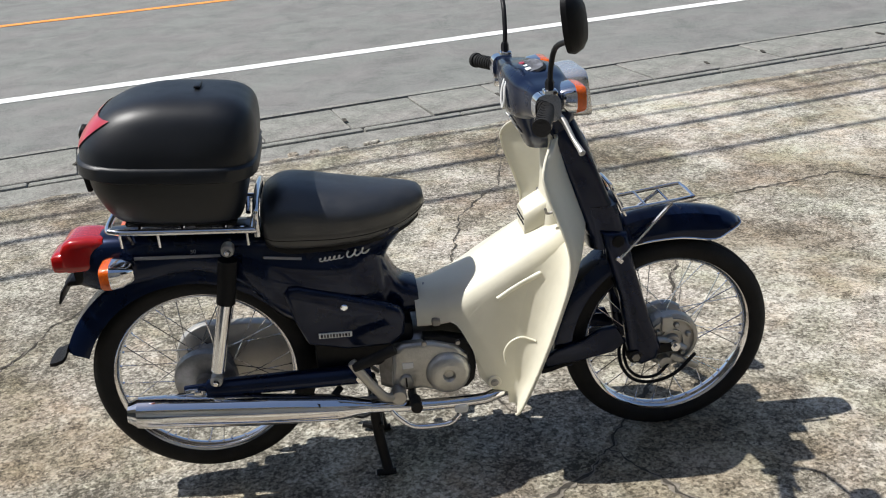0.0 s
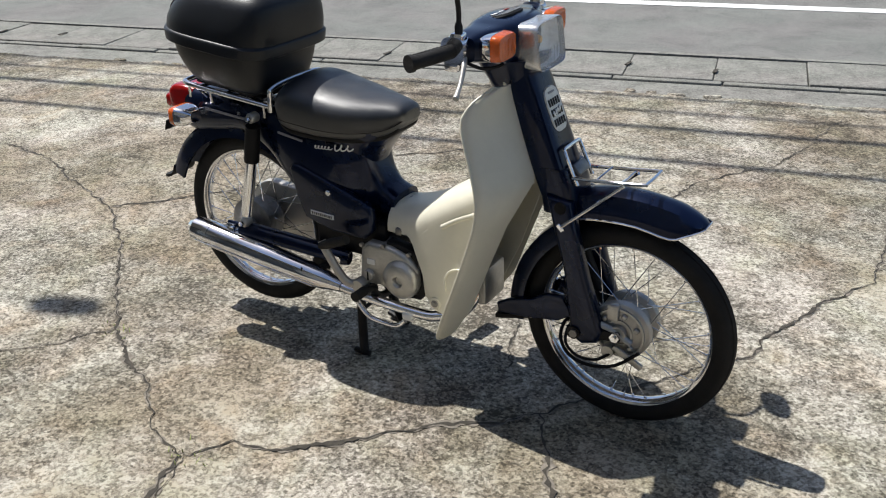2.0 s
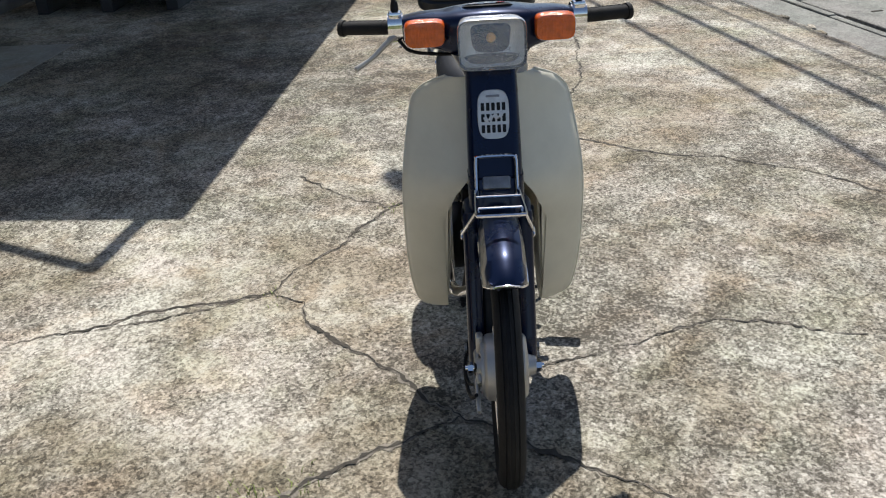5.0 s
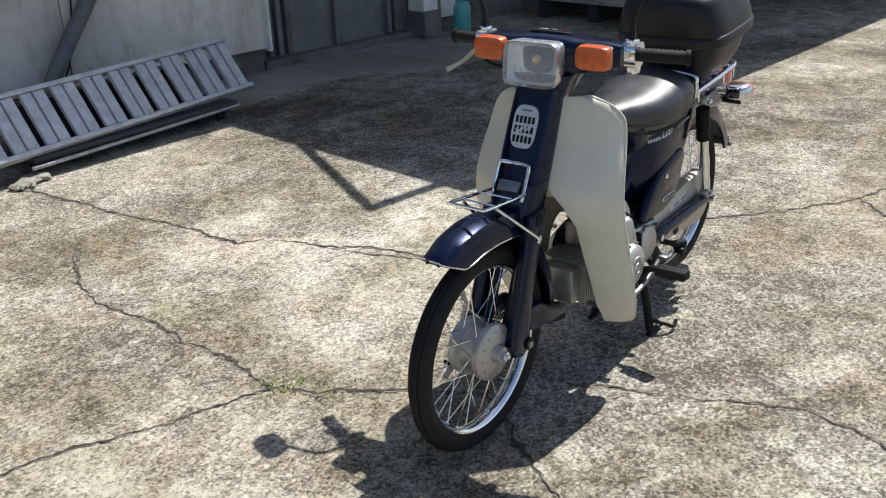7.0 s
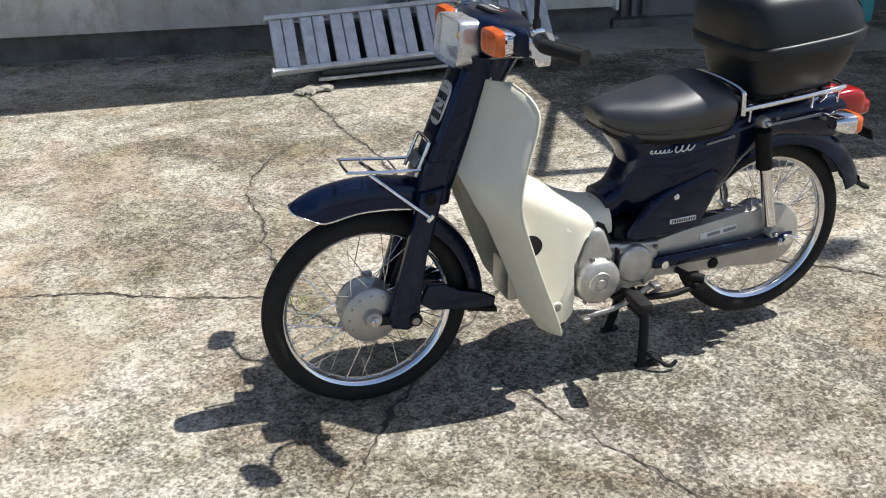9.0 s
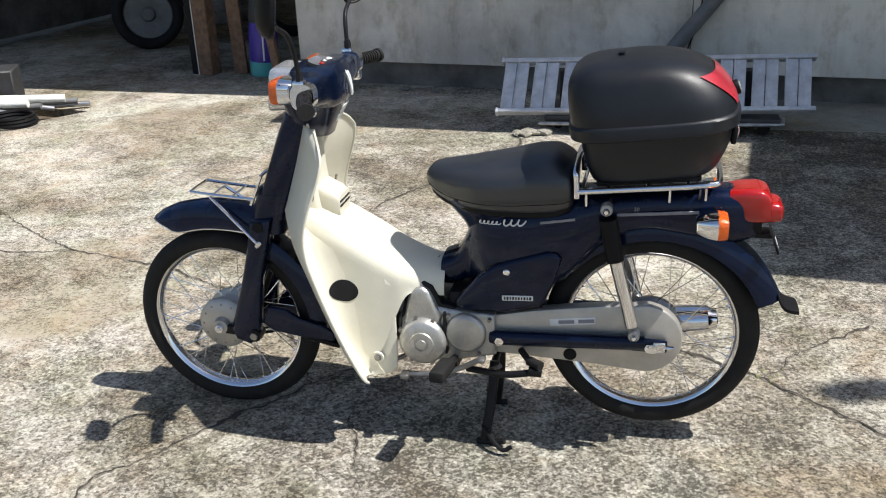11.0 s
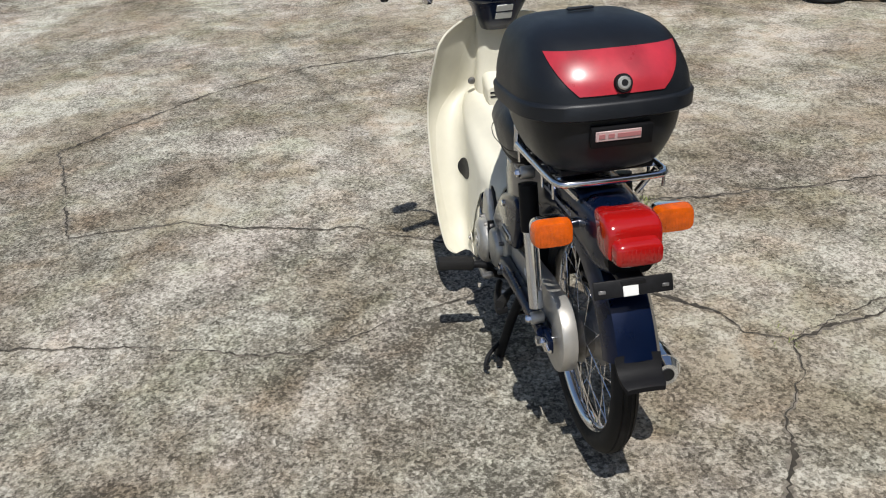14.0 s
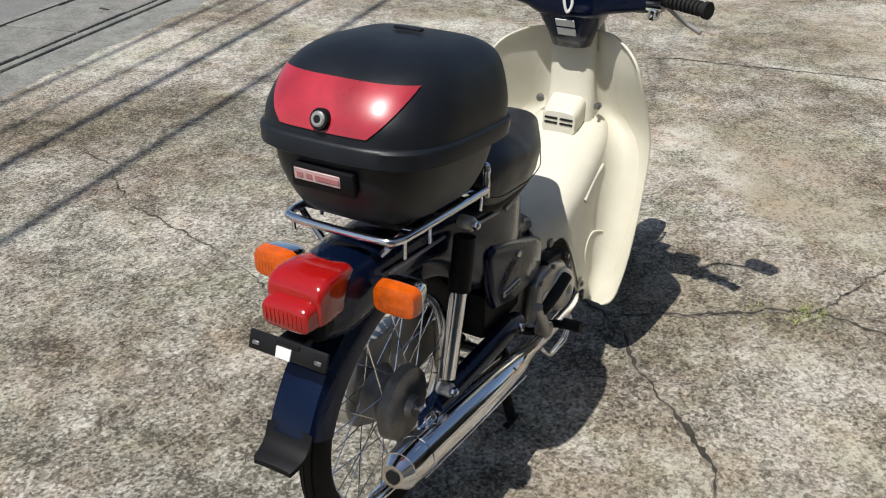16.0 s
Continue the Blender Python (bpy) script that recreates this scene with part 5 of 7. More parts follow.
for s in (-1, 1):
    sig = turn_signal(0.893, 0.142 * s, 0.956, 1)
    FRONT_SIGNALS.append(sig)
    part("stalk", tube([(0.862, 0.11 * s, 0.95), (0.880, 0.13 * s, 0.953)], 0.02, 12, 1), BLACKP, sig)
    part("switch_clamp", join(loft([[(0.820 + 0.028 * c, y, 0.956 + 0.030 * q) for c, q in oval(20, 3)] for y in (0.188 * s, 0.222 * s)]), rbox((0.828, 0.205 * s, 0.983), (0.03, 0.03, 0.022), 0.006), rbox((0.813, 0.205 * s, 0.923), (0.035, 0.026, 0.03), 0.006)), CHROME, bars, "polished control clamp")
    grip = part("grip", tube([(0.818, 0.218 * s, 0.955), (0.802, 0.27 * s, 0.953), (0.779, 0.325 * s, 0.950)], 0.0155, 18, 3), RUBBER, bars, "ribbed black rubber grip")
    for k in range(9):
        q = k / 9
        part("grip_rib", tube([(0.814 - 0.034 * q, (0.228 + 0.088 * q) * s, 0.9548 - 0.004 * q), (0.812 - 0.034 * q, (0.2325 + 0.088 * q) * s, 0.9545 - 0.004 * q)], 0.0168, 14, 1), RUBBER, grip)
    part("grip_end", tube([(0.780, 0.322 * s, 0.950), (0.776, 0.331 * s, 0.950)], 0.0190, 18, 1), RUBBER, grip)
    up = 0.012 * (s > 0)
    out = 0.30 if s > 0 else 0.335
    mirror = part("mirror_stem", tube([(0.828, 0.205 * s, 0.985), (0.829, 0.206 * s, 1.01), (0.831, 0.210 * s, 1.045), (0.835, 0.235 * s, 1.085 + up), (0.840, out * s - 0.012 * s, 1.113 + up)], 0.0058, 10, 4), BLACKM, bars, "thin black mirror stem")
    part("stem_nut", lathe([(0, 0), (0.010, 0), (0.010, 0.014), (0.007, 0.022), (0, 0.022)], (0.828, 0.205 * s, 0.993), "Z", 6), BLACKM, mirror)
    mm = Matrix.Translation((0.842 if s > 0 else 0.832, (out + 0.014) * s, 1.152 + up)) @ Matrix.Rotation(-0.10, 4, "Y") @ Matrix.Rotation(0.45 * s, 4, "Z")
    part("mirror_head", moved(loft([[(d, w * c * (1 + 0.10 * q), h * q + 0.010 * c * s) for c, q in oval(30, 3.0)] for d, w, h in ((-0.007, 0.054, 0.058), (0.004, 0.056, 0.060), (0.016, 0.049, 0.052), (0.025, 0.034, 0.036), (0.029, 0.014, 0.014))]), mm), BLACKP, mirror, "black rounded mirror housing")
    part("mirror_face", moved(loft([[(d, w * c * (1 + 0.10 * q), h * q + 0.010 * c * s) for c, q in oval(30, 3.0)] for d, w, h in ((-0.0075, 0.050, 0.054), (-0.0085, 0.048, 0.052))]), mm), MIRROR, mirror, "mirror glass")
part("front_brake_lever", tube([(0.835, -0.20, 0.943), (0.850, -0.225, 0.930), (0.860, -0.26, 0.900), (0.868, -0.295, 0.880)], 0.006, 10, 5, 1.0, [0.009, 0.007, 0.006, 0.005, 0.0065]), SILVER, bars, "silver brake lever")
part("lever_tip", lathe([(0, -0.006), (0.005, -0.005), (0.0075, 0), (0.005, 0.005), (0, 0.006)], (0.868, -0.297, 0.879), n=12), SILVER, bars)
part("control_cable", tube([(0.838, -0.20, 0.93), (0.868, -0.175, 0.912), (0.88, -0.12, 0.905), (0.87, -0.07, 0.90)], 0.004, 8, 5), BLACKP, bars, "black control cable")
part("brake_cable", tube([(1.05, -0.03, 0.275), (1.036, -0.058, 0.262), (1.038, -0.080, 0.228), (1.068, -0.088, 0.192), (1.12, -0.085, 0.178), (1.18, -0.076, 0.19), (1.235, -0.066, 0.235)], 0.0045, 8, 6), BLACKP, BIKE, "black front brake cable looped below the hub")
part("speedo_cable", tube([(1.06, -0.03, 0.27), (1.048, -0.06, 0.252), (1.054, -0.084, 0.222), (1.085, -0.088, 0.198), (1.13, -0.08, 0.194), (1.165, -0.066, 0.215)], 0.004, 8, 6), BLACKP, BIKE, "black speedometer cable")
part("key_strap", tube([(0.800, 0.005, 0.992), (0.778, -0.002, 0.970), (0.769, -0.006, 0.935), (0.770, -0.014, 0.912), (0.772, -0.024, 0.930), (0.777, -0.018, 0.965), (0.800, -0.010, 0.990)], 0.0035, 8, 5), WHITE, bars, "white key strap")
STEER = Matrix.Translation((0.87, 0, 0)) @ Matrix.Rotation(radians(2.2), 4, "Z") @ Matrix.Translation((-0.87, 0, 0))  # bars turned slightly to the left
for ob in [bars, *FRONT_SIGNALS]:
    ob.matrix_basis = STEER
# added block that blacks out the gap between side covers and swing arm
part("dark_gap_filler", rbox((0.40, 0.0, 0.368), (0.24, 0.15, 0.11), 0.012), BLACKM, BIKE, "added black box that darkens the gap behind the side covers")
part("rear_brake_rod", tube([(0.44, -0.105, 0.24), (0.2, -0.095, 0.262), (0.02, -0.085, 0.255)], 0.004, 8, 3), STEEL, BIKE)

# ---- ground, road and gutter ----
RD = Vector((math.cos(radians(17.2)), math.sin(radians(17.2)), 0))  # along the road
RN = Vector((-RD.y, RD.x, 0))  # across it, away from the yard
EDGE = Vector((0, 3.1, 0))  # outer edge of the yard


def road_pt(s, d, z=0.0):
    return EDGE + RD * s + RN * d + Vector((0, 0, z))


def sheet(corners, z0, z1):
    """A slab over an outline in x and y."""
    bm = bmesh.new()
    a = [bm.verts.new((p[0], p[1], z0)) for p in corners]
    b = [bm.verts.new((p[0], p[1], z1)) for p in corners]
    bm.faces.new(b)
    bm.faces.new(list(reversed(a)))
    n = len(a)
    for i in range(n):
        bm.faces.new((a[i], a[(i + 1) % n], b[(i + 1) % n], b[i]))
    return bm


def strip(s0, s1, d0, d1, z0, z1):
    return sheet([road_pt(s0, d0), road_pt(s1, d0), road_pt(s1, d1), road_pt(s0, d1)], z0, z1)


solid("ground", sheet([(-400, -400), (400, -400), (400, 400), (-400, 400)], -0.3, -0.06), SOIL, "bare brown soil under the weeds", "ground", "structure")
ragged = random.Random(31)
lip = [road_pt(-7 + 0.09 * k, -0.355 + 0.045 * noise.noise(Vector((0.45 * k * 0.9, 2.0, 0))) + ragged.uniform(-0.010, 0.010)) for k in range(176)]
yard_out = [road_pt(-30, -0.36), *lip, road_pt(9.2, -0.36), (7.4, 1.9), (6.5, 1.35), (6.02, 1.15), (5.88, 0.7), (5.84, 0.05), (3.95, -3.05), (6.5, -3.35), (6.5, -9.0), (-14, -9.0), (-30, -6.0)]
solid("pavement_yard", sheet(yard_out, -0.2, 0.0), CONCRETE, "weathered cracked concrete yard with dark stains", "yard", "structure")
apron = [(-0.3, -3.22), (-0.97, -3.25), (-1.39, -3.27), (-1.70, -3.14), (-1.86, -2.92), (-2.15, -2.84), (-3.05, -2.80), (-3.05, -4.2), (-0.3, -4.2)]
solid("pavement_apron", sheet(apron, -0.05, 0.004), SMOOTH, "smooth grey concrete apron before the doors", "pavement", "structure")
solid("pavement_edge", strip(-60, 60, -0.45, -0.072, -0.2, -0.016), GUTTER, "worn grey concrete strip between yard and gutter", "pavement", "structure")
solid("road", strip(-200, 200, 0.59, 12.0, -0.2, -0.012), ASPHALT, "grey asphalt road", "road", "structure")
solid("pavement_verge", strip(-200, 200, 12.0, 14.0, -0.2, 0.0), GUTTER, "concrete verge across the road", "pavement", "structure")
solid("trim_white_line", strip(-120, 120, 2.02, 2.17, -0.011, -0.008), LINE_WHITE, "white painted road edge line", "road marking", "structure")
solid("trim_orange_line", strip(-120, 120, 5.78, 5.92, -0.011, -0.008), LINE_ORANGE, "orange painted centre line", "road marking", "structure")
solid("trim_gutter_bed", strip(-200, 200, -0.070, 0.588, -0.2, -0.035), CRACK, "dark bed under the gutter covers", "gutter", "structure")
gutter = thing("trim_gutter", Matrix(), "row of grey concrete gutter covers along the road", "gutter", kind="structure")
slab_kinds = []
for k in range(3):
    bm = rbox((0, 0, 0), (0.4965, 0.49, 0.06), 0.005, 1)
    me = bpy.data.meshes.new("gutter_cover")
    finish(bm).to_mesh(me)
    bm.free()
    me.materials.append(GUTTER)
    slab_kinds.append(me)
# lifting holes as dark plates laid on the covers, their shade in the colour
slot_bm = finish(rbox((0, 0, 0), (0.022, 0.075, 0.004), 0.0, 1))
slot_me = bpy.data.meshes.new("lifting_slot")
slot_bm.to_mesh(slot_me)
slot_bm.free()
slot_me.materials.append(CRACK)
kerb_me = bpy.data.meshes.new("kerb_stone")
kb = finish(rbox((0, 0, 0), (0.596, 0.055, 0.09), 0.010, 2))
kb.to_mesh(kerb_me)
kb.free()
kerb_me.materials.append(GUTTER)
rng = random.Random(4)
turn = Matrix.Rotation(radians(17.2), 4, "Z")
for k in range(-24, 24):
    ob = new("gutter_cover", slab_kinds[k % 3])
    ob.parent = gutter
    ob.matrix_basis = Matrix.Translation(road_pt(0.5 * k + rng.uniform(-0.004, 0.004), 0.265, -0.035 + rng.uniform(-0.004, 0.004))) @ turn @ Matrix.Rotation(rng.uniform(-0.008, 0.008), 4, "X")
    if k % 3 != 1:
        ob = new("lifting_slot", slot_me)
        ob.parent = gutter
        ob.matrix_basis = Matrix.Translation(road_pt(0.5 * k + 0.25, 0.21 + rng.uniform(-0.04, 0.04), 0.0005)) @ turn @ Matrix.Rotation(rng.uniform(-0.5, 0.1), 4, "Z")
for k in range(-20, 20):
    ob = new("kerb_stone", kerb_me)
    ob.parent = gutter
    ob.matrix_basis = Matrix.Translation(road_pt(0.6 * k + rng.uniform(-0.004, 0.004), -0.036, -0.050 + rng.uniform(-0.004, 0.003))) @ turn
far_edge = strip(-200, 200, 0.535, 0.585, -0.2, -0.004)
solid("trim_gutter_lip", far_edge, GUTTER, "concrete lip between gutter and asphalt", "kerb", "structure")
# broken lumps along the yard's outer edge
bm = bmesh.new()
for k in range(14):
    s = -1.0 + 1.35 * rng.random() if k < 11 else -2.8 - 0.6 * rng.random()
    h = rng.uniform(0.008, 0.022)
    b = rbox((0, 0, 0), (rng.uniform(0.04, 0.10), rng.uniform(0.03, 0.06), h), 0.012, 1, Matrix.Rotation(rng.uniform(-0.5, 0.5), 4, "Z") @ Matrix.Rotation(rng.uniform(-0.2, 0.2), 4, "X"))
    join(bm, moved(b, Matrix.Translation(road_pt(s, -0.33 + rng.uniform(-0.05, 0.03), h * 0.3 - 0.012)) @ turn))
tagged(solid("rubble", bm, CONCRETE, "broken concrete lumps along the gutter", "rubble"), kind="stuff")


def crack(pts, width=0.012, seed=0, z=0.0035, spread=0.0):
    """An uneven dirt-filled joint through the concrete."""
    r, shoulder = random.Random(seed), random.Random(seed + 100)
    c = []
    base = [Vector((x, y, 0)) for x, y in pts]
    for a, b in zip(base, base[1:]):
        n = max(2, int((b - a).length / 0.014))
        for k in range(n):
            c.append(a.lerp(b, k / n))
    c.append(base[-1])
    walk_off, out = 0.0, []
    for i, q in enumerate(c):
        d = (c[min(i + 1, len(c) - 1)] - c[max(i - 1, 0)]).normalized()
        nrm = Vector((-d.y, d.x, 0))
        walk_off = walk_off * 0.72 + r.uniform(-0.008, 0.008)
        w = width * (0.18 + 0.8 * r.random() ** 1.7)
        if spread:
            w = width * spread * (0.10 + 0.9 * shoulder.random() ** 1.8)
        w *= 0.25 + 1.5 * max(0.0, 0.5 + noise.noise(Vector((q.x * 4.0, q.y * 4.0, seed))))
        if i in (0, len(c) - 1):
            w *= 0.3
        m = q + nrm * walk_off
        out.append(((m - nrm * w * 0.5), (m + nrm * w * 0.5)))
    bm = bmesh.new()
    vs = [(bm.verts.new((a.x, a.y, z)), bm.verts.new((b.x, b.y, z))) for a, b in out]
    for p, q in zip(vs, vs[1:]):
        bm.faces.new((p[0], p[1], q[1], q[0]))
    return bm


CRACKS = [
    ([(1.0, -3.1), (0.95, -2.80), (0.90, -2.50), (0.87, -2.25), (0.79, -1.96), (0.77, -1.71), (0.76, -1.53), (0.64, -1.43), (0.56, -1.23), (0.46, -1.05), (0.40, -0.85), (0.36, -0.69)], 0.015, 1),
    ([(0.36, -0.69), (0.42, -0.585), (0.56, -0.53), (0.62, -0.47), (0.69, -0.39), (0.77, -0.30), (0.84, -0.215), (0.92, -0.14), (1.0, -0.05), (1.08, 0.07), (1.18, 0.23), (1.25, 0.36), (1.36, 0.51)], 0.014, 2),
    ([(1.36, 0.51), (1.36, 0.60), (1.40, 0.72), (1.45, 0.91), (1.54, 1.15), (1.52, 1.37), (1.49, 1.56), (1.87, 1.66), (2.46, 1.84)], 0.010, 3),
    ([(2.15, -0.81), (1.99, -0.775), (1.83, -0.72), (1.66, -0.655), (1.49, -0.61), (1.355, -0.575), (1.28, -0.43), (1.21, -0.34), (1.14, -0.24), (1.05, -0.10), (1.0, -0.05)], 0.013, 4),
    ([(1.355, -0.575), (1.35, -0.69), (1.335, -0.81), (1.36, -1.0), (1.35, -1.22), (1.385, -1.46), (1.34, -1.70), (1.22, -1.93), (1.10, -2.08)], 0.012, 5),
    ([(-4.5, 0.62), (-2.6, 0.46), (-1.85, 0.43), (-1.39, 0.28), (-1.16, 0.23), (-0.77, 0.0), (-0.57, -0.18), (-0.30, -0.385), (-0.12, -0.48), (0.04, -0.535), (0.19, -0.65), (0.36, -0.69)], 0.013, 6),
    ([(-0.30, -0.385), (-0.41, -0.58), (-0.64, -0.80)], 0.007, 7),
    ([(-1.14, 0.23), (-0.96, 0.44), (-0.81, 0.68), (-0.74, 0.92), (-0.59, 1.21), (-0.2, 1.6)], 0.010, 8),
    ([(0.82, 0.08), (0.76, 0.18), (0.69, 0.36), (0.61, 0.50), (0.54, 0.66), (0.545, 0.78), (0.60, 0.94), (0.65, 1.09), (0.69, 1.30), (0.73, 1.66)], 0.007, 9),
    ([(0.73, 1.66), (0.95, 2.05), (1.02, 2.85)], 0.006, 13),
    ([(4.0, -0.95), (3.67, -0.88), (3.41, -0.84), (3.06, -0.83), (2.65, -0.78), (2.44, -0.85), (2.15, -0.81)], 0.010, 10),
    ([(2.44, -0.85), (2.73, -0.99), (3.1, -1.2)], 0.006, 14),
    ([(2.46, 1.84), (3.2, 1.25), (3.58, 0.70), (3.63, 0.41), (3.70, 0.14), (3.77, -0.11), (3.79, -0.33), (3.85, -0.63), (4.0, -0.95), (4.5, -1.4)], 0.010, 11),
    ([(0.36, -0.69), (0.42, -0.79), (0.48, -0.95), (0.53, -1.08), (0.60, -1.22)], 0.008, 12),
]
tagged(solid("crack_shoulder", join(*[crack(p, w, k, 0.002, 2.3) for p, w, k in CRACKS]), EDGEDIRT, "crumbled brown edges of the cracks", "cracks"), kind="stuff")
tagged(solid("crack", join(*[crack(p, w, k) for p, w, k in CRACKS]), CRACK, "dirt-filled cracks branching through the concrete", "cracks"), kind="stuff")

# moss tufts in the cracks
GRASS = island_tint(mat("weed_green", (0.26, 0.31, 0.085), 0.6, var=0.35, scale=3), 0.5)
STRAW = island_tint(mat("dry_straw", (0.36, 0.29, 0.15), 0.7, var=0.3, scale=3), 0.4)


def blade(verts, faces, x, y, z, h, w, lean, ang, r, bend=0.5):
    """One bent leaf of grass."""
    i = len(verts)
    ca, sa = math.cos(ang), math.sin(ang)
    for k, (f, ww) in enumerate(((0, 1.0), (0.4, 0.9), (0.75, 0.6))):
        out = lean * (f**1.6)
        px, py = x + ca * out, y + sa * out
        zz = z + h * (f - bend * 0.35 * f * f)
        verts += [(px - sa * w * ww / 2, py + ca * w * ww / 2, zz), (px + sa * w * ww / 2, py - ca * w * ww / 2, zz)]
    verts.append((x + ca * lean, y + sa * lean, z + h * (1 - bend * 0.35)))
    faces += [(i, i + 1, i + 3, i + 2), (i + 2, i + 3, i + 5, i + 4), (i + 4, i + 5, i + 6)]


def blades_object(name, verts, faces, material, label, category):
    me = bpy.data.meshes.new(name)
    me.from_pydata(verts, [], faces)
    me.materials.append(material)
    return tagged(new(name, me), label, category, kind="stuff")


rng = random.Random(11)
verts, faces = [], []
for cx, cy, n in ((1.33, -0.53, 80), (1.355, -0.58, 40), (-0.30, -0.39, 25), (1.27, -0.42, 30), (0.36, -0.68, 20)):
    for _ in range(n):
        blade(verts, faces, cx + rng.gauss(0, 0.035), cy + rng.gauss(0, 0.022), 0.0, rng.uniform(0.006, 0.02), 0.003, rng.uniform(0.004, 0.018), rng.uniform(0, 6.28), rng)
blades_object("moss", verts, faces, GRASS, "small green tufts growing in the cracks", "moss")

# ---- the building behind ----
PLASTER = streaked(mat("grey_plaster", (0.76, 0.70, 0.60), 0.85, var=0.2, scale=2.2, bump=0.25, bump_scale=25, dark=(0.64, 0.595, 0.515), lo=0.36, hi=0.62), (0.82, 0.79, 0.74))
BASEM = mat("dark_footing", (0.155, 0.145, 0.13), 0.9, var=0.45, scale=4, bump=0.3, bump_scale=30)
DARKSTEEL = mat("dark_sheet_steel", (0.17, 0.17, 0.168), 0.55, var=0.3, scale=5, bump=0.1)
WOOD = mat("old_brown_wood", (0.17, 0.10, 0.06), 0.75, var=0.45, scale=18, bump=0.3, bump_scale=60)
# pale so the unseen roofs bounce light into the shade below
ROOFM = mat("roof_sheet", (0.55, 0.55, 0.53), 0.5, 0.3, var=0.2, scale=5)
ALU = mat("aluminium_ramp", (0.58, 0.59, 0.62), 0.5, 0.35, var=0.2, scale=16, bump=0.12, bump_scale=120)
GALV = mat("galvanised_tube", (0.40, 0.40, 0.41), 0.4, 0.8, var=0.3, scale=22, bump=0.05)
DARKDECK = mat("dark_deck", (0.035, 0.035, 0.037), 0.6, var=0.3, scale=10, bump=0.15)
PALE = mat("pale_paint", (0.80, 0.79, 0.74), 0.6, var=0.2, scale=8, bump=0.08)
WT = Matrix.Translation((0, -3.88, 0)) @ Matrix.Rotation(radians(-3.5), 4, "Z")  # wall frame: x along, -y into the house


def wbox(c, s, r=0.0):
    return moved(rbox(c, s, r, 1), WT)


# browner stained stretch east of the seam, also darkened for the eaves' shade
PLASTER_EAST = streaked(mat("east_plaster", (0.66, 0.61, 0.535), 0.85, var=0.25, scale=1.8, bump=0.3, bump_scale=25, dark=(0.50, 0.465, 0.41), lo=0.36, hi=0.62), (0.78, 0.75, 0.70))
solid("wall_north", wbox((-0.60, -0.12, 1.42), (1.39, 0.2, 2.5)), PLASTER, "pale beige plaster house wall", "wall", "structure")
solid("wall_north_east", wbox((1.478, -0.126, 1.42), (2.754, 0.2, 2.5)), PLASTER_EAST, "grey stained plaster house wall, eaves shade in its tone", "wall", "structure")
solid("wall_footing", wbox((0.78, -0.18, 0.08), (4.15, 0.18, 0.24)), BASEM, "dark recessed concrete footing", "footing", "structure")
solid("wall_corner_trim", wbox((-1.295, -0.10, 1.40), (0.025, 0.24, 2.5), 0.004), PALE, "pale metal corner strip of the wall", "trim", "structure")
solid("wall_west_doors", wbox((-2.02, -0.20, 1.35), (1.42, 0.06, 2.7)), DARKSTEEL, "dark sheet-steel sliding doors", "door", "structure")
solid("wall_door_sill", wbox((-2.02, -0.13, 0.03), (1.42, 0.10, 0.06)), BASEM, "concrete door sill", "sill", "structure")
for k, x in enumerate((-1.40, -1.48, -1.56, -2.52, -2.60)):
    solid(f"door_post_{k + 1}", wbox((x, -0.15, 1.38), (0.045, 0.05, 2.62), 0.006), DARKSTEEL if k % 2 else BASEM, "dark steel door post", "door post", "structure")
solid("door_seam", wbox((-2.0, -0.16, 1.38), (0.03, 0.05, 2.62), 0.004), DARKSTEEL, "dark seam between the sliding doors", "door post", "structure")
solid("wall_pillar", wbox((-2.82, -0.06, 1.46), (0.16, 0.18, 2.5), 0.006), PALE, "white painted pillar", "pillar", "structure")
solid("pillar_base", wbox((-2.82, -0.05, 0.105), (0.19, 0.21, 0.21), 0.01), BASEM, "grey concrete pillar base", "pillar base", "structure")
# the dark colour here carries the shade that lies on this wall
solid("wall_west", wbox((-6.3, -0.3, 1.4), (6.7, 0.2, 2.8)), BASEM, "rear wall with its shade put into a dark colour", "wall", "structure")
solid("door_pale_panel", wbox((-3.18, -0.16, 1.1), (0.18, 0.05, 2.0), 0.006), PALE, "pale panel beside the doorway", "panel", "structure")
# garage on the other side, its inner shade put into the walls' dark colour
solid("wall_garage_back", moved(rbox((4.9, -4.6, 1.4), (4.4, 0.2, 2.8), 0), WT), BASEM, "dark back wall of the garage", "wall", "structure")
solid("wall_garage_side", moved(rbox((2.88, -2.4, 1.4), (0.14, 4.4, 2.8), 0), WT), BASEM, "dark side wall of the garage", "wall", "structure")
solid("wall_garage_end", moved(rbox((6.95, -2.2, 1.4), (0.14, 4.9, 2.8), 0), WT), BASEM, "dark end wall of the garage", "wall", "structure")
# roofs: eaves over the wall, a lower roof to the west
ROOF_H = 2.75
SH = Vector((0.585 * ROOF_H, -0.03 * ROOF_H, 0))


# unseen roofs; corners are shadow outlines on the ground, moved back along the sun
def roof(name, corners, label):
    pts = [(x - SH.x, y - SH.y) for x, y in corners]
    return solid(name, sheet(pts, ROOF_H, ROOF_H + 0.12), ROOFM, label, "roof", kind="structure")


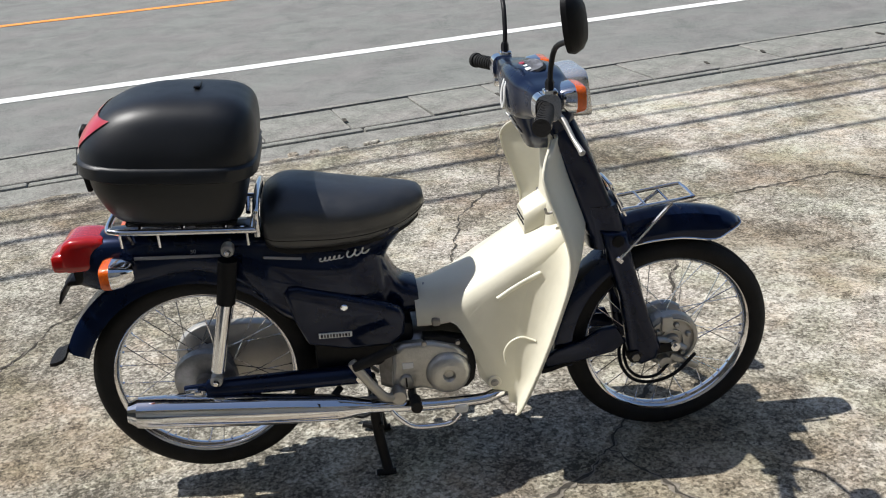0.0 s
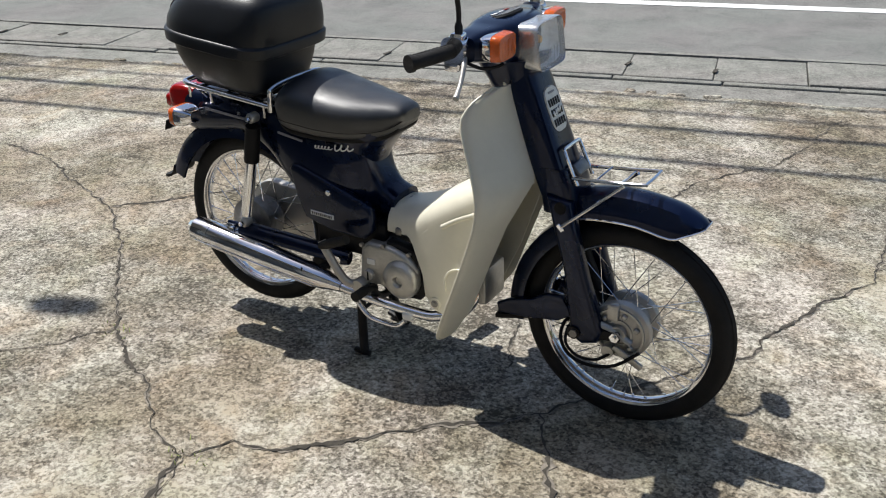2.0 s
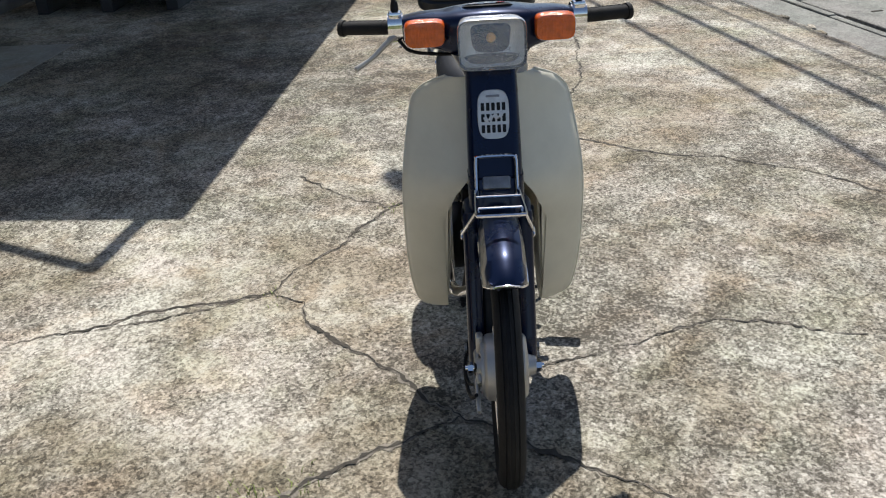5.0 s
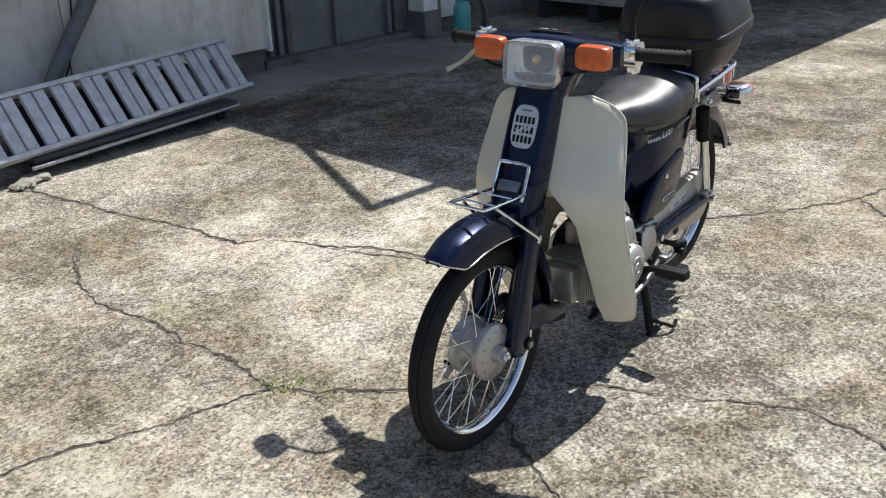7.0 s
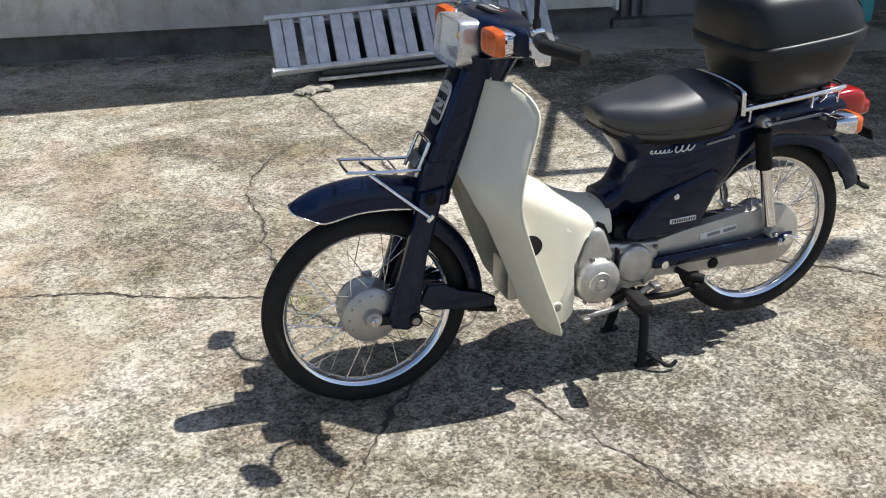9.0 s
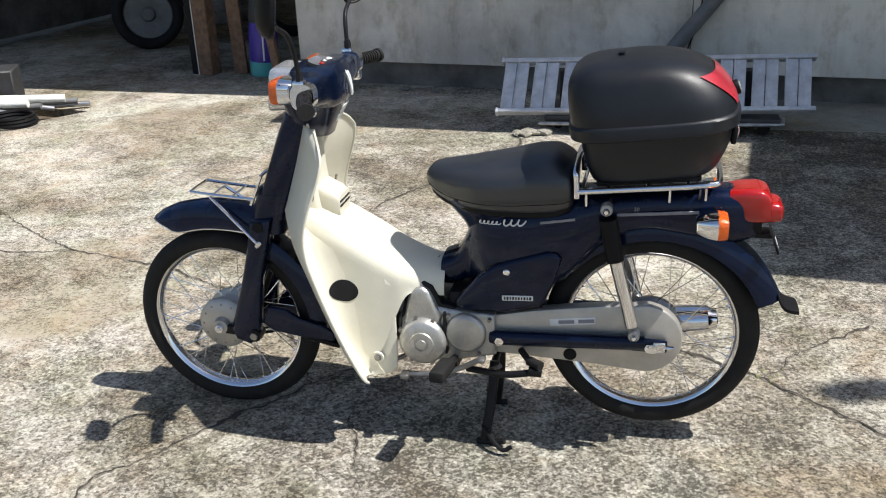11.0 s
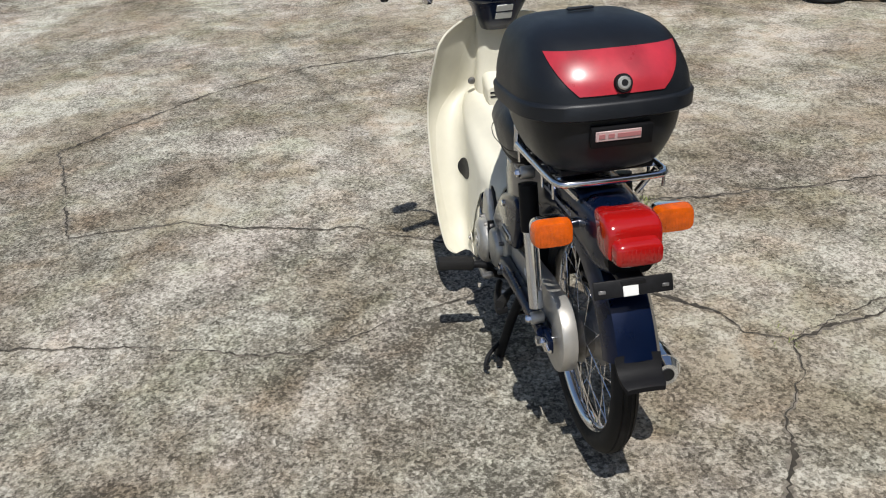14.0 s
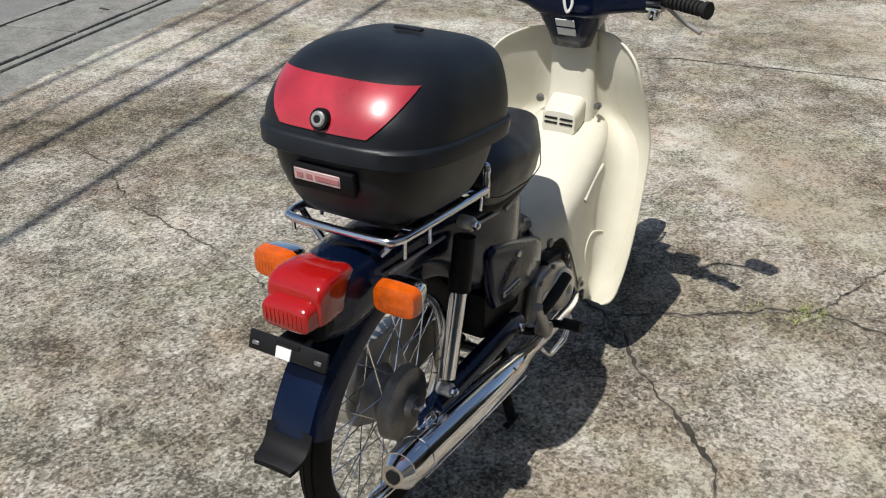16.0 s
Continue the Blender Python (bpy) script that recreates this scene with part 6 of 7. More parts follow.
roof("roof_eaves", [(-0.345, -2.93), (2.50, -2.95), (2.56, -3.62), (9.5, -3.62), (9.5, -9.5), (-0.345, -9.5)], "grey roof with projecting eaves")
roof("roof_west", [(-9.0, -0.95), (-0.30, -1.17), (-0.347, -2.9), (-0.347, -9.5), (-9.0, -9.5)], "unseen grey sheet roof that shades the west yard")
solid("roof_west_post", rbox((-8.5, -1.3, ROOF_H / 2), (0.1, 0.1, ROOF_H), 0.005, 1), DARKSTEEL, "dark steel roof post", "post", kind="structure")
# unseen bars, added to cast the V-shaped shadow on the yard
bracket = join(tube([(-0.34 - SH.x, -2.42 - SH.y, ROOF_H + 0.03), (0.165 - SH.x, -1.37 - SH.y, ROOF_H)], 0.028, 8, 1), tube([(0.175 - SH.x, -1.372 - SH.y, ROOF_H), (-0.33 - SH.x, -1.33 - SH.y, ROOF_H + 0.03)], 0.034, 8, 1))
solid("v_shadow_bars", bracket, GALV, "unseen V of thin bars on the roof edge that casts the V shadow", "bracket", kind="structure")

# loading ramp on its dolly
ramp = thing("loading_ramp", Matrix(), "grey aluminium loading ramp leaning on a dark dolly by the wall", "ramp")
BL, BR, TR = Vector((1.115, -2.955, 0.118)), Vector((-0.605, -3.135, 0.142)), Vector((-0.60, -3.345, 0.385))
ex, L = (BR - BL).normalized(), (BR - BL).length
ey, W = (TR - BR).normalized(), (TR - BR).length
ez = ex.cross(ey).normalized()
if ez.y < 0:
    ez = -ez
RM = Matrix(((ex.x, ey.x, ez.x, BL.x), (ex.y, ey.y, ez.y, BL.y), (ex.z, ey.z, ez.z, BL.z), (0, 0, 0, 1)))
for v in (0.0, W):
    part("side_rail", moved(rbox((L / 2, v, 0.0), (L, 0.026, 0.05), 0.004, 1), RM), ALU, ramp, "aluminium side rail")
x = 0.018
k = 0
while x < L - 0.07:
    part("ramp_plank", moved(rbox((x + 0.034, W / 2, 0.006), (0.067, W - 0.03, 0.016), 0.003, 1), RM), ALU, ramp)
    part("plank_rib", moved(rbox((x + 0.004, W / 2, 0.017), (0.007, W - 0.03, 0.016), 0.002, 1), RM), ALU, ramp)
    x += 0.0705
    k += 1
    if k % 2 == 0:
        x += 0.031
for v in (0.0, W):
    part("rail_cap", moved(rbox((0.0, v, 0.0), (0.016, 0.034, 0.058), 0.004, 1), RM), ALU, ramp)
dolly = thing("dolly", Matrix(), "low dark dolly with a pale tube rim on the concrete", "dolly")
part("deck", rbox((0.22, -3.22, 0.085), (1.28, 0.42, 0.035), 0.01, 2, Matrix.Rotation(0.07, 4, "Z")), DARKDECK, dolly, "dark boarded deck")
part("tube_rim", tube([(0.86, -2.955, 0.06), (0.80, -2.95, 0.062), (0.2, -3.0, 0.066), (-0.38, -3.055, 0.07), (-0.44, -3.09, 0.07), (-0.45, -3.2, 0.07)], 0.011, 10, 4), GALV, dolly, "grey tube rim")
part("deck_riser", rbox((0.25, -3.30, 0.20), (1.1, 0.10, 0.22), 0.008, 1, Matrix.Rotation(0.10, 4, "Z")), DARKDECK, dolly)
for x, y in ((0.78, -3.08), (-0.35, -3.12), (0.78, -3.36), (-0.35, -3.40)):
    part("caster", lathe([(0, -0.012), (0.026, -0.012), (0.032, -0.007), (0.032, 0.007), (0.026, 0.012), (0, 0.012)], (x, y, 0.034), n=18), RUBBER, dolly, "small caster wheel")
GLOVE = mat("dirty_cotton", (0.30, 0.28, 0.23), 0.95, var=0.4, scale=30, bump=0.5, bump_scale=120)
gloves = []
for gx, gy, ga in ((0.93, -2.915, 0.5), (0.85, -2.945, -0.4)):
    gm = Matrix.Translation((gx, gy, 0)) @ Matrix.Rotation(ga, 4, "Z")
    palm = loft([[(x, w * c, 0.002 + h * (0.5 + 0.5 * q) + 0.004 * math.sin(9 * c + 50 * x)) for c, q in oval(14, 2.4)] for x, w, h in ((-0.055, 0.028, 0.020), (-0.045, 0.038, 0.030), (-0.01, 0.040, 0.034), (0.025, 0.042, 0.026), (0.04, 0.036, 0.018))])
    fingers = [tube([(0.03, -0.028 + 0.018 * k, 0.014), (0.06, -0.032 + 0.021 * k, 0.018 + 0.006 * (k % 2)), (0.085 - 0.008 * abs(k - 1.5), -0.034 + 0.022 * k, 0.010)], 0.0095, 8, 4) for k in range(4)]
    thumb = tube([(-0.01, 0.034, 0.014), (0.012, 0.056, 0.016), (0.035, 0.062, 0.010)], 0.0095, 8, 4)
    gloves.append(moved(join(palm, *fingers, thumb), gm))
solid("work_gloves", join(*gloves), GLOVE, "pair of dirty pale cotton work gloves on the concrete", "gloves")
solid("drain_pipe", tube([(0.36, -3.83, 0.0), (0.28, -3.83, 0.22), (-0.06, -3.86, 0.66), (-0.62, -3.78, 1.45), (-1.05, -3.78, 2.1)], 0.045, 16, 3), DARKSTEEL, "dull dark grey pipe leaning against the wall", "pipe")
solid("wire_drop", tube([(0.33, -3.93, 0.0), (0.12, -3.88, 0.30), (0.02, -3.885, 0.8), (-0.02, -3.885, 1.7)], 0.005, 6, 4), BLACKP, "thin black cable hanging on the wall", "cable")
solid("fallen_leaves", join(*[rbox((random.Random(k).uniform(-0.4, 2.7), -3.90 + 0.06 * random.Random(k + 50).random(), 0.006), (0.03, 0.02, 0.004), 0.001, 1, Matrix.Rotation(k, 4, "Z")) for k in range(26)]), STRAW, "dry leaves along the foot of the wall", "leaves", kind="stuff")
for k in range(3):
    solid("concrete_crumb", rbox((1.55 + 0.22 * k, -3.885 - 0.01 * k, 0.01), (0.05, 0.035, 0.02), 0.008, 1), GUTTER, "crumb of broken concrete by the wall", "rubble")

# west corner: platform, jug, green bin
deck = thing("low_platform", Matrix(), "low grey boarded platform in the shade", "platform")
for k in range(6):
    part("board", rbox((-4.05 - 0.16 * k, -2.95, 0.17), (0.152, 1.25, 0.035), 0.005, 1), mat("grey_board", (0.34, 0.33, 0.315), 0.7, var=0.3, scale=9, bump=0.2) if k == 0 else bpy.data.materials["grey_board"], deck)
for y in (-3.45, -2.95, -2.45):
    part("bearer", rbox((-4.45, y, 0.076), (0.9, 0.09, 0.15), 0.005, 1), DARKDECK, deck, "dark bearer")
jug = thing("water_jug", pose(-3.12, -3.62, 0), "turquoise plastic water jug by the doorway", "jug")
TURQ = mat("turquoise_plastic", (0.10, 0.42, 0.42), 0.3, var=0.15, scale=10)
part("jug_body", lathe([(0, 0), (0.065, 0), (0.07, 0.01), (0.07, 0.20), (0.055, 0.235), (0.025, 0.25), (0.025, 0.27), (0, 0.27)], axis="Z", n=28), TURQ, jug)
part("cap", lathe([(0, 0.268), (0.029, 0.268), (0.029, 0.295), (0, 0.295)], axis="Z", n=20), WHITE, jug, "white screw cap")
binn = thing("green_container", pose(-6.6, -2.0, 0, 0, 0, 8), "green plastic container in the shade", "container")
GREENP = mat("green_plastic", (0.02, 0.20, 0.10), 0.45, var=0.2, scale=6)
part("container_body", loft([[(w * c, d * s, z) for c, s in oval(28, 6)] for z, w, d in ((0, 0.33, 0.36), (0.02, 0.36, 0.38), (0.55, 0.42, 0.46), (0.57, 0.44, 0.48), (0.60, 0.44, 0.48))]), GREENP, binn)
part("container_lid", rbox((0, 0, 0.62), (0.9, 0.96, 0.05), 0.02), GREENP, binn)

# garage mouth: wooden posts, blue can, stored motorcycle wheel
post = thing("wooden_post", pose(3.72, -4.28, 0, 0, 0, -4), "dark wooden post with a white strip at the garage mouth", "post")
part("timber", rbox((0, 0, 1.35), (0.13, 0.12, 2.7), 0.008, 1), WOOD, post)
part("white_strip", rbox((0.072, 0.03, 1.35), (0.014, 0.03, 2.7), 0.002, 1), PALE, post, "white plastic strip")
part("black_board", rbox((0.115, -0.02, 1.35), (0.06, 0.1, 2.7), 0.004, 1), BLACKM, post)
solid("leaning_board", rbox((3.50, -4.34, 0.75), (0.11, 0.03, 1.5), 0.004, 1, Matrix.Rotation(0.03, 4, "Y")), WOOD, "brown ribbed board standing by the post", "board")
solid("leaning_plank", moved(rbox((0, 0, 0.9), (0.06, 0.04, 1.8), 0.005, 1), Matrix.Translation((3.0, -4.02, 0)) @ Matrix.Rotation(0.13, 4, "Y")), WOOD, "reddish brown plank leaning against the wall", "plank")
solid("wedge_block", plate([(2.84, 0), (3.0, 0), (2.98, 0.12), (2.93, 0.15)], -4.02, -3.94, 0.004, 1), BLACKM, "black rubber wedge at the foot of the wall", "wedge")
can = thing("spray_can", pose(3.28, -4.32, 0, 0, -5, 0), "purple and black tank with a turquoise foot by the wall", "tank")
part("tank", lathe([(0, 0.1), (0.105, 0.1), (0.108, 0.12), (0.108, 0.36), (0.10, 0.40), (0, 0.40)], axis="Z", n=32), mat("purple_plastic", (0.06, 0.035, 0.32), 0.35, var=0.2, scale=8), can, "purple body")
part("tank_top", lathe([(0, 0.40), (0.103, 0.40), (0.108, 0.42), (0.10, 0.75), (0.06, 0.80), (0, 0.80)], axis="Z", n=32), DARKDECK, can, "dark upper half")
part("tank_foot", lathe([(0, 0), (0.098, 0), (0.102, 0.02), (0.108, 0.11), (0, 0.11)], axis="Z", n=32), TURQ, can, "turquoise foot")
part("hose", tube([(-0.02, 0.115, 0.72), (-0.03, 0.118, 0.55), (-0.05, 0.118, 0.35), (-0.06, 0.112, 0.13)], 0.007, 8, 4), WHITE, can, "white hose")
part("gauge", lathe([(0, 0.0), (0.022, 0.0), (0.022, 0.012), (0, 0.014)], (0.01, 0.1, 0.66), n=18), PALE, can, "round pale gauge")
stored = thing("stored_motorcycle", pose(4.85, -5.25, 0, 0, 0, 35), "dark motorcycle parked in the shaded garage", "motorcycle")
part("tyre", lathe([(0.26 + 0.05 * math.cos(a), 0.055 * math.sin(a)) for a in (2 * math.pi * k / 14 for k in range(14))], (0, 0, 0.31), n=48, closed=True), RUBBER, stored)
part("wheel_disc", lathe([(0.21, -0.03), (0.2, -0.02), (0.07, -0.015), (0.05, -0.05), (0, -0.05), (0, 0.05), (0.05, 0.05), (0.07, 0.015), (0.2, 0.02), (0.21, 0.03)], (0, 0, 0.31), n=36), DARKSTEEL, stored)
part("mudguard", arc_guard((0, 0.31), 0.35, 30, 170, 0.07, 0.06), BLACKP, stored)
part("body", loft([[(x, w * c, z + h * s) for c, s in oval(20, 3)] for x, w, h, z in ((-0.2, 0.08, 0.1, 0.6), (-0.5, 0.14, 0.16, 0.7), (-0.9, 0.15, 0.15, 0.7), (-1.3, 0.1, 0.08, 0.75))]), BLACKP, stored)
part("engine_block", rbox((-0.55, 0, 0.35), (0.45, 0.3, 0.35), 0.04), STEEL, stored)
part("tyre", lathe([(0.26 + 0.05 * math.cos(a), 0.06 * math.sin(a)) for a in (2 * math.pi * k / 14 for k in range(14))], (-1.3, 0, 0.31), n=48, closed=True), RUBBER, stored)

# ---- the weedy edge of the yard ----
EA, EB = Vector((5.95, 0.05, 0)), Vector((3.95, -3.05, 0))
along = (EA - EB).normalized()
outw = Vector((along.y, -along.x, 0))
rng = random.Random(21)
gv, gf, sv, sf = [], [], [], []
for k in range(15000):
    s = rng.uniform(0.6, 7.5)
    d = rng.random() ** 1.5 * 2.6
    clump = noise.noise(Vector((s * 1.6, d * 2.2, 3.0)))
    p = EB + along * s + outw * (d + 0.02 + 0.10 * noise.noise(Vector((s * 3, 0, 0))))
    h = max(0.05, (0.16 + 0.36 * min(1, d / 0.7)) * (0.75 + 0.7 * clump) * rng.uniform(0.5, 1.25))
    v, f = (sv, sf) if rng.random() < 0.22 - 0.35 * clump else (gv, gf)
    blade(v, f, p.x, p.y, -0.05, h, rng.uniform(0.005, 0.013), h * rng.uniform(0.25, 0.95), rng.uniform(0, 6.28), rng, rng.uniform(0.3, 1.2))
for k in range(3200):
    y = rng.uniform(-0.35, 1.35)
    x = 5.86 + 0.10 * max(0, y) + rng.random() ** 1.4 * 1.5
    h = rng.uniform(0.04, 0.16) + 0.28 * min(1, max(0, x - 5.95)) * rng.random()
    v, f = (sv, sf) if rng.random() < 0.3 else (gv, gf)
    blade(v, f, x, y, -0.05, h, rng.uniform(0.005, 0.012), h * rng.uniform(0.25, 0.9), rng.uniform(0, 6.28), rng, rng.uniform(0.3, 1.2))
blades_object("weeds", gv, gf, GRASS, "tall green weeds along the edge of the concrete", "weeds")
blades_object("dry_grass", sv, sf, STRAW, "dry straw-coloured grass among the weeds", "grass")
lv, lf = [], []
for k in range(9000):
    s = rng.uniform(0.6, 7.0)
    d = 0.12 + rng.random() ** 1.3 * 2.2
    p = EB + along * s + outw * d
    z = rng.random() ** 1.4 * (0.12 + 0.42 * min(1, d / 0.8))
    a, t = rng.uniform(0, 6.28), rng.uniform(-0.7, 0.7)
    w, l = rng.uniform(0.010, 0.024), rng.uniform(0.03, 0.075)
    u, q = Vector((math.cos(a), math.sin(a), t)) * l, Vector((-math.sin(a), math.cos(a), 0.3 * t)) * w
    c = Vector((p.x, p.y, z))
    i = len(lv)
    lv += [tuple(c), tuple(c + u * 0.45 + q), tuple(c + u), tuple(c + u * 0.45 - q)]
    lf.append((i, i + 1, i + 2, i + 3))
blades_object("weed_leaves", lv, lf, island_tint(mat("weed_leaf", (0.29, 0.36, 0.10), 0.55, var=0.3, scale=3), 0.45), "broad green weed leaves", "weeds")
solid("backdrop_bank", join(*[rbox((EB + along * (s0 + 1.2) + outw * 3.1)[:], (2.6, 0.3, 1.6), 0.1, 2, Matrix.Rotation(math.atan2(along.y, along.x), 4, "Z")) for s0 in (0, 2.4, 4.8)]), mat("overgrown_bank", (0.06, 0.075, 0.03), 0.95, var=0.6, scale=7, bump=0.8, bump_scale=14), "dark overgrown bank behind the weeds", "bank", kind="structure")

EDGE_HOSE = [EB + along * s + outw * (0.04 * math.sin(2.1 * s) - 0.08) for s in (0.6, 1.2, 1.7, 2.1, 2.6, 3.1, 3.7)]
solid("black_hose", tube([(p.x, p.y, 0.012) for p in EDGE_HOSE], 0.011, 8, 5), BLACKP, "thin black hose along the edge of the concrete", "hose")
TYREM = mat("old_tyre", (0.022, 0.022, 0.022), 0.8, var=0.4, scale=8, bump=0.3, bump_scale=40)


def lying_tyre(m, label):
    prof = [(0.19, 0.01), (0.20, 0.0), (0.285, 0.0), (0.31, 0.03), (0.315, 0.09), (0.31, 0.15), (0.285, 0.18), (0.20, 0.18), (0.19, 0.17), (0.215, 0.15), (0.25, 0.13), (0.25, 0.05), (0.215, 0.03)]
    return tagged(moved_ob(lathe(prof, axis="Z", n=48, closed=True), m), label, "tyre", "old tyres by the weeds")


def moved_ob(bm, m):
    ob = part("old_tyre", bm, TYREM, None)
    ob.matrix_basis = m
    return ob


lying_tyre(pose(5.88, -0.31, 0.0), "old black car tyre lying on the concrete")
solid("white_pole", tube([(6.0, 0.48, -0.06), (6.0, 0.48, 0.6), (5.99, 0.50, 2.0)], 0.045, 16, 1), PALE, "white painted pole standing in the weeds", "pole")
sign = thing("sign_board", pose(5.90, -0.34, 0.0, -6, 0, 105), "white sign board with pink lettering standing in a tyre", "sign")
part("panel", rbox((0, 0, 0.62), (0.22, 0.02, 0.9), 0.006, 1), mat("sign_white", (0.72, 0.70, 0.70), 0.5, var=0.12, scale=7), sign)
PINK = mat("sign_pink", (0.70, 0.12, 0.20), 0.5, var=0.2, scale=12)
for z, w, h in ((0.36, 0.09, 0.02), (0.42, 0.02, 0.10), (0.46, 0.12, 0.018), (0.56, 0.11, 0.02), (0.62, 0.02, 0.09), (0.66, 0.10, 0.02)):
    part("letter_bar", rbox((0, 0.0115, z), (w, 0.003, h), 0.001, 1), PINK, sign)
    part("letter_bar", rbox((0, -0.0115, z), (w, 0.003, h), 0.001, 1), PINK, sign)
for (x0, y0), (x1, y1) in (((5.07, -0.72), (5.50, -0.25)), ((5.02, -0.70), (5.40, -0.30))):
    solid("steel_pipe", tube([(x0, y0, 0.021), (x1, y1, 0.021)], 0.021, 14, 1), mat("rusty_pipe", (0.26, 0.25, 0.25), 0.5, 0.5, var=0.4, scale=14) if "rusty_pipe" not in bpy.data.materials else bpy.data.materials["rusty_pipe"], "grey-brown steel pipe lying on the concrete", "pipe", group="loose pipes")
solid("pale_pole", tube([(5.51, -1.58, -0.06), (5.51, -1.59, 0.8), (5.49, -1.61, 2.2)], 0.035, 16, 1), mat("pale_blue_pole", (0.55, 0.60, 0.62), 0.5, 0.2, var=0.15, scale=10), "pale blue-grey pole standing in the weeds", "pole")
sheet_bm = bmesh.new()
cols = []
for i in range(17):
    u = i / 16
    q = Vector((4.98, -1.73, 0)).lerp(Vector((4.73, -1.95, 0)), u)
    cols.append([sheet_bm.verts.new((q.x + 0.05 * math.sin(7 * u + 1.3 * z) + 0.06 * z * math.sin(4 * u), q.y + 0.03 * math.cos(6 * u + 2 * z) + 0.04 * z, z + 0.015 * abs(math.sin(5 * u)))) for z in (0.0, 0.06, 0.14, 0.24, 0.36, 0.5, 0.7, 0.95)])
for a, b in zip(cols, cols[1:]):
    for i in range(7):
        sheet_bm.faces.new((a[i], b[i], b[i + 1], a[i + 1]))
bmesh.ops.solidify(sheet_bm, geom=sheet_bm.faces[:], thickness=0.006)
solid("bent_metal_sheet", sheet_bm, mat("weathered_zinc", (0.42, 0.41, 0.40), 0.6, 0.2, var=0.5, scale=5, bump=0.15, dark=(0.16, 0.155, 0.15)), "bent weathered grey metal sheet leaning in the weeds", "metal sheet", angle=60)
obox = thing("orange_machine", pose(4.86, -2.27, 0.0, 0, 0, 72), "rusty orange machine housing with a yellow paper stuck on it", "machine")
part("housing", rbox((0, 0, 0.42), (0.62, 0.4, 0.56), 0.02), mat("orange_paint", (0.50, 0.13, 0.05), 0.6, var=0.35, scale=6, bump=0.1), obox)
part("underframe", rbox((0, 0, 0.08), (0.55, 0.34, 0.16), 0.01), BLACKM, obox, "black underframe")
part("paper", rbox((-0.02, 0.203, 0.42), (0.36, 0.003, 0.26), 0.001, 1, Matrix.Rotation(-0.35, 4, "Y")), mat("yellow_paper", (0.72, 0.60, 0.28), 0.7, var=0.15, scale=8), obox, "yellowed paper notice")
for x, z, w, h, c in ((-0.10, 0.46, 0.10, 0.05, PINK), (0.06, 0.42, 0.12, 0.03, GREYPRINT), (-0.02, 0.36, 0.14, 0.03, TURQ)):
    part("notice_bar", rbox((x, 0.206, z), (w, 0.002, h), 0.0005, 1, Matrix.Rotation(-0.35, 4, "Y")), c, obox)
scrap = thing("scrap_pile", pose(4.30, -2.85, 0), "heap of pipes and grey scrap at the garage corner", "scrap")
for k in range(7):
    part("scrap_pipe", tube([(-0.3 + 0.05 * k, -0.3 + 0.06 * k, 0.03 + 0.03 * (k % 3)), (0.45 + 0.03 * k, 0.15 + 0.05 * (k % 4), 0.05 + 0.05 * (k % 4))], 0.018 + 0.004 * (k % 3), 10, 1), [GALV, DARKSTEEL, PALE][k % 3], scrap)
part("scrap_crate", rbox((0.35, -0.15, 0.14), (0.35, 0.28, 0.28), 0.01, 1, Matrix.Rotation(0.5, 4, "Z")), DARKDECK, scrap, "dark plastic crate")
part("hose_coil", join(*[lathe([(0.13 + 0.011 * math.cos(a), 0.02 + 0.02 * k + 0.011 * math.sin(a)) for a in (2 * math.pi * j / 8 for j in range(8))], (-0.1 + 0.01 * k, 0.2, 0), "Z", 28, True) for k in range(3)]), BLACKP, scrap, "coil of black hose")

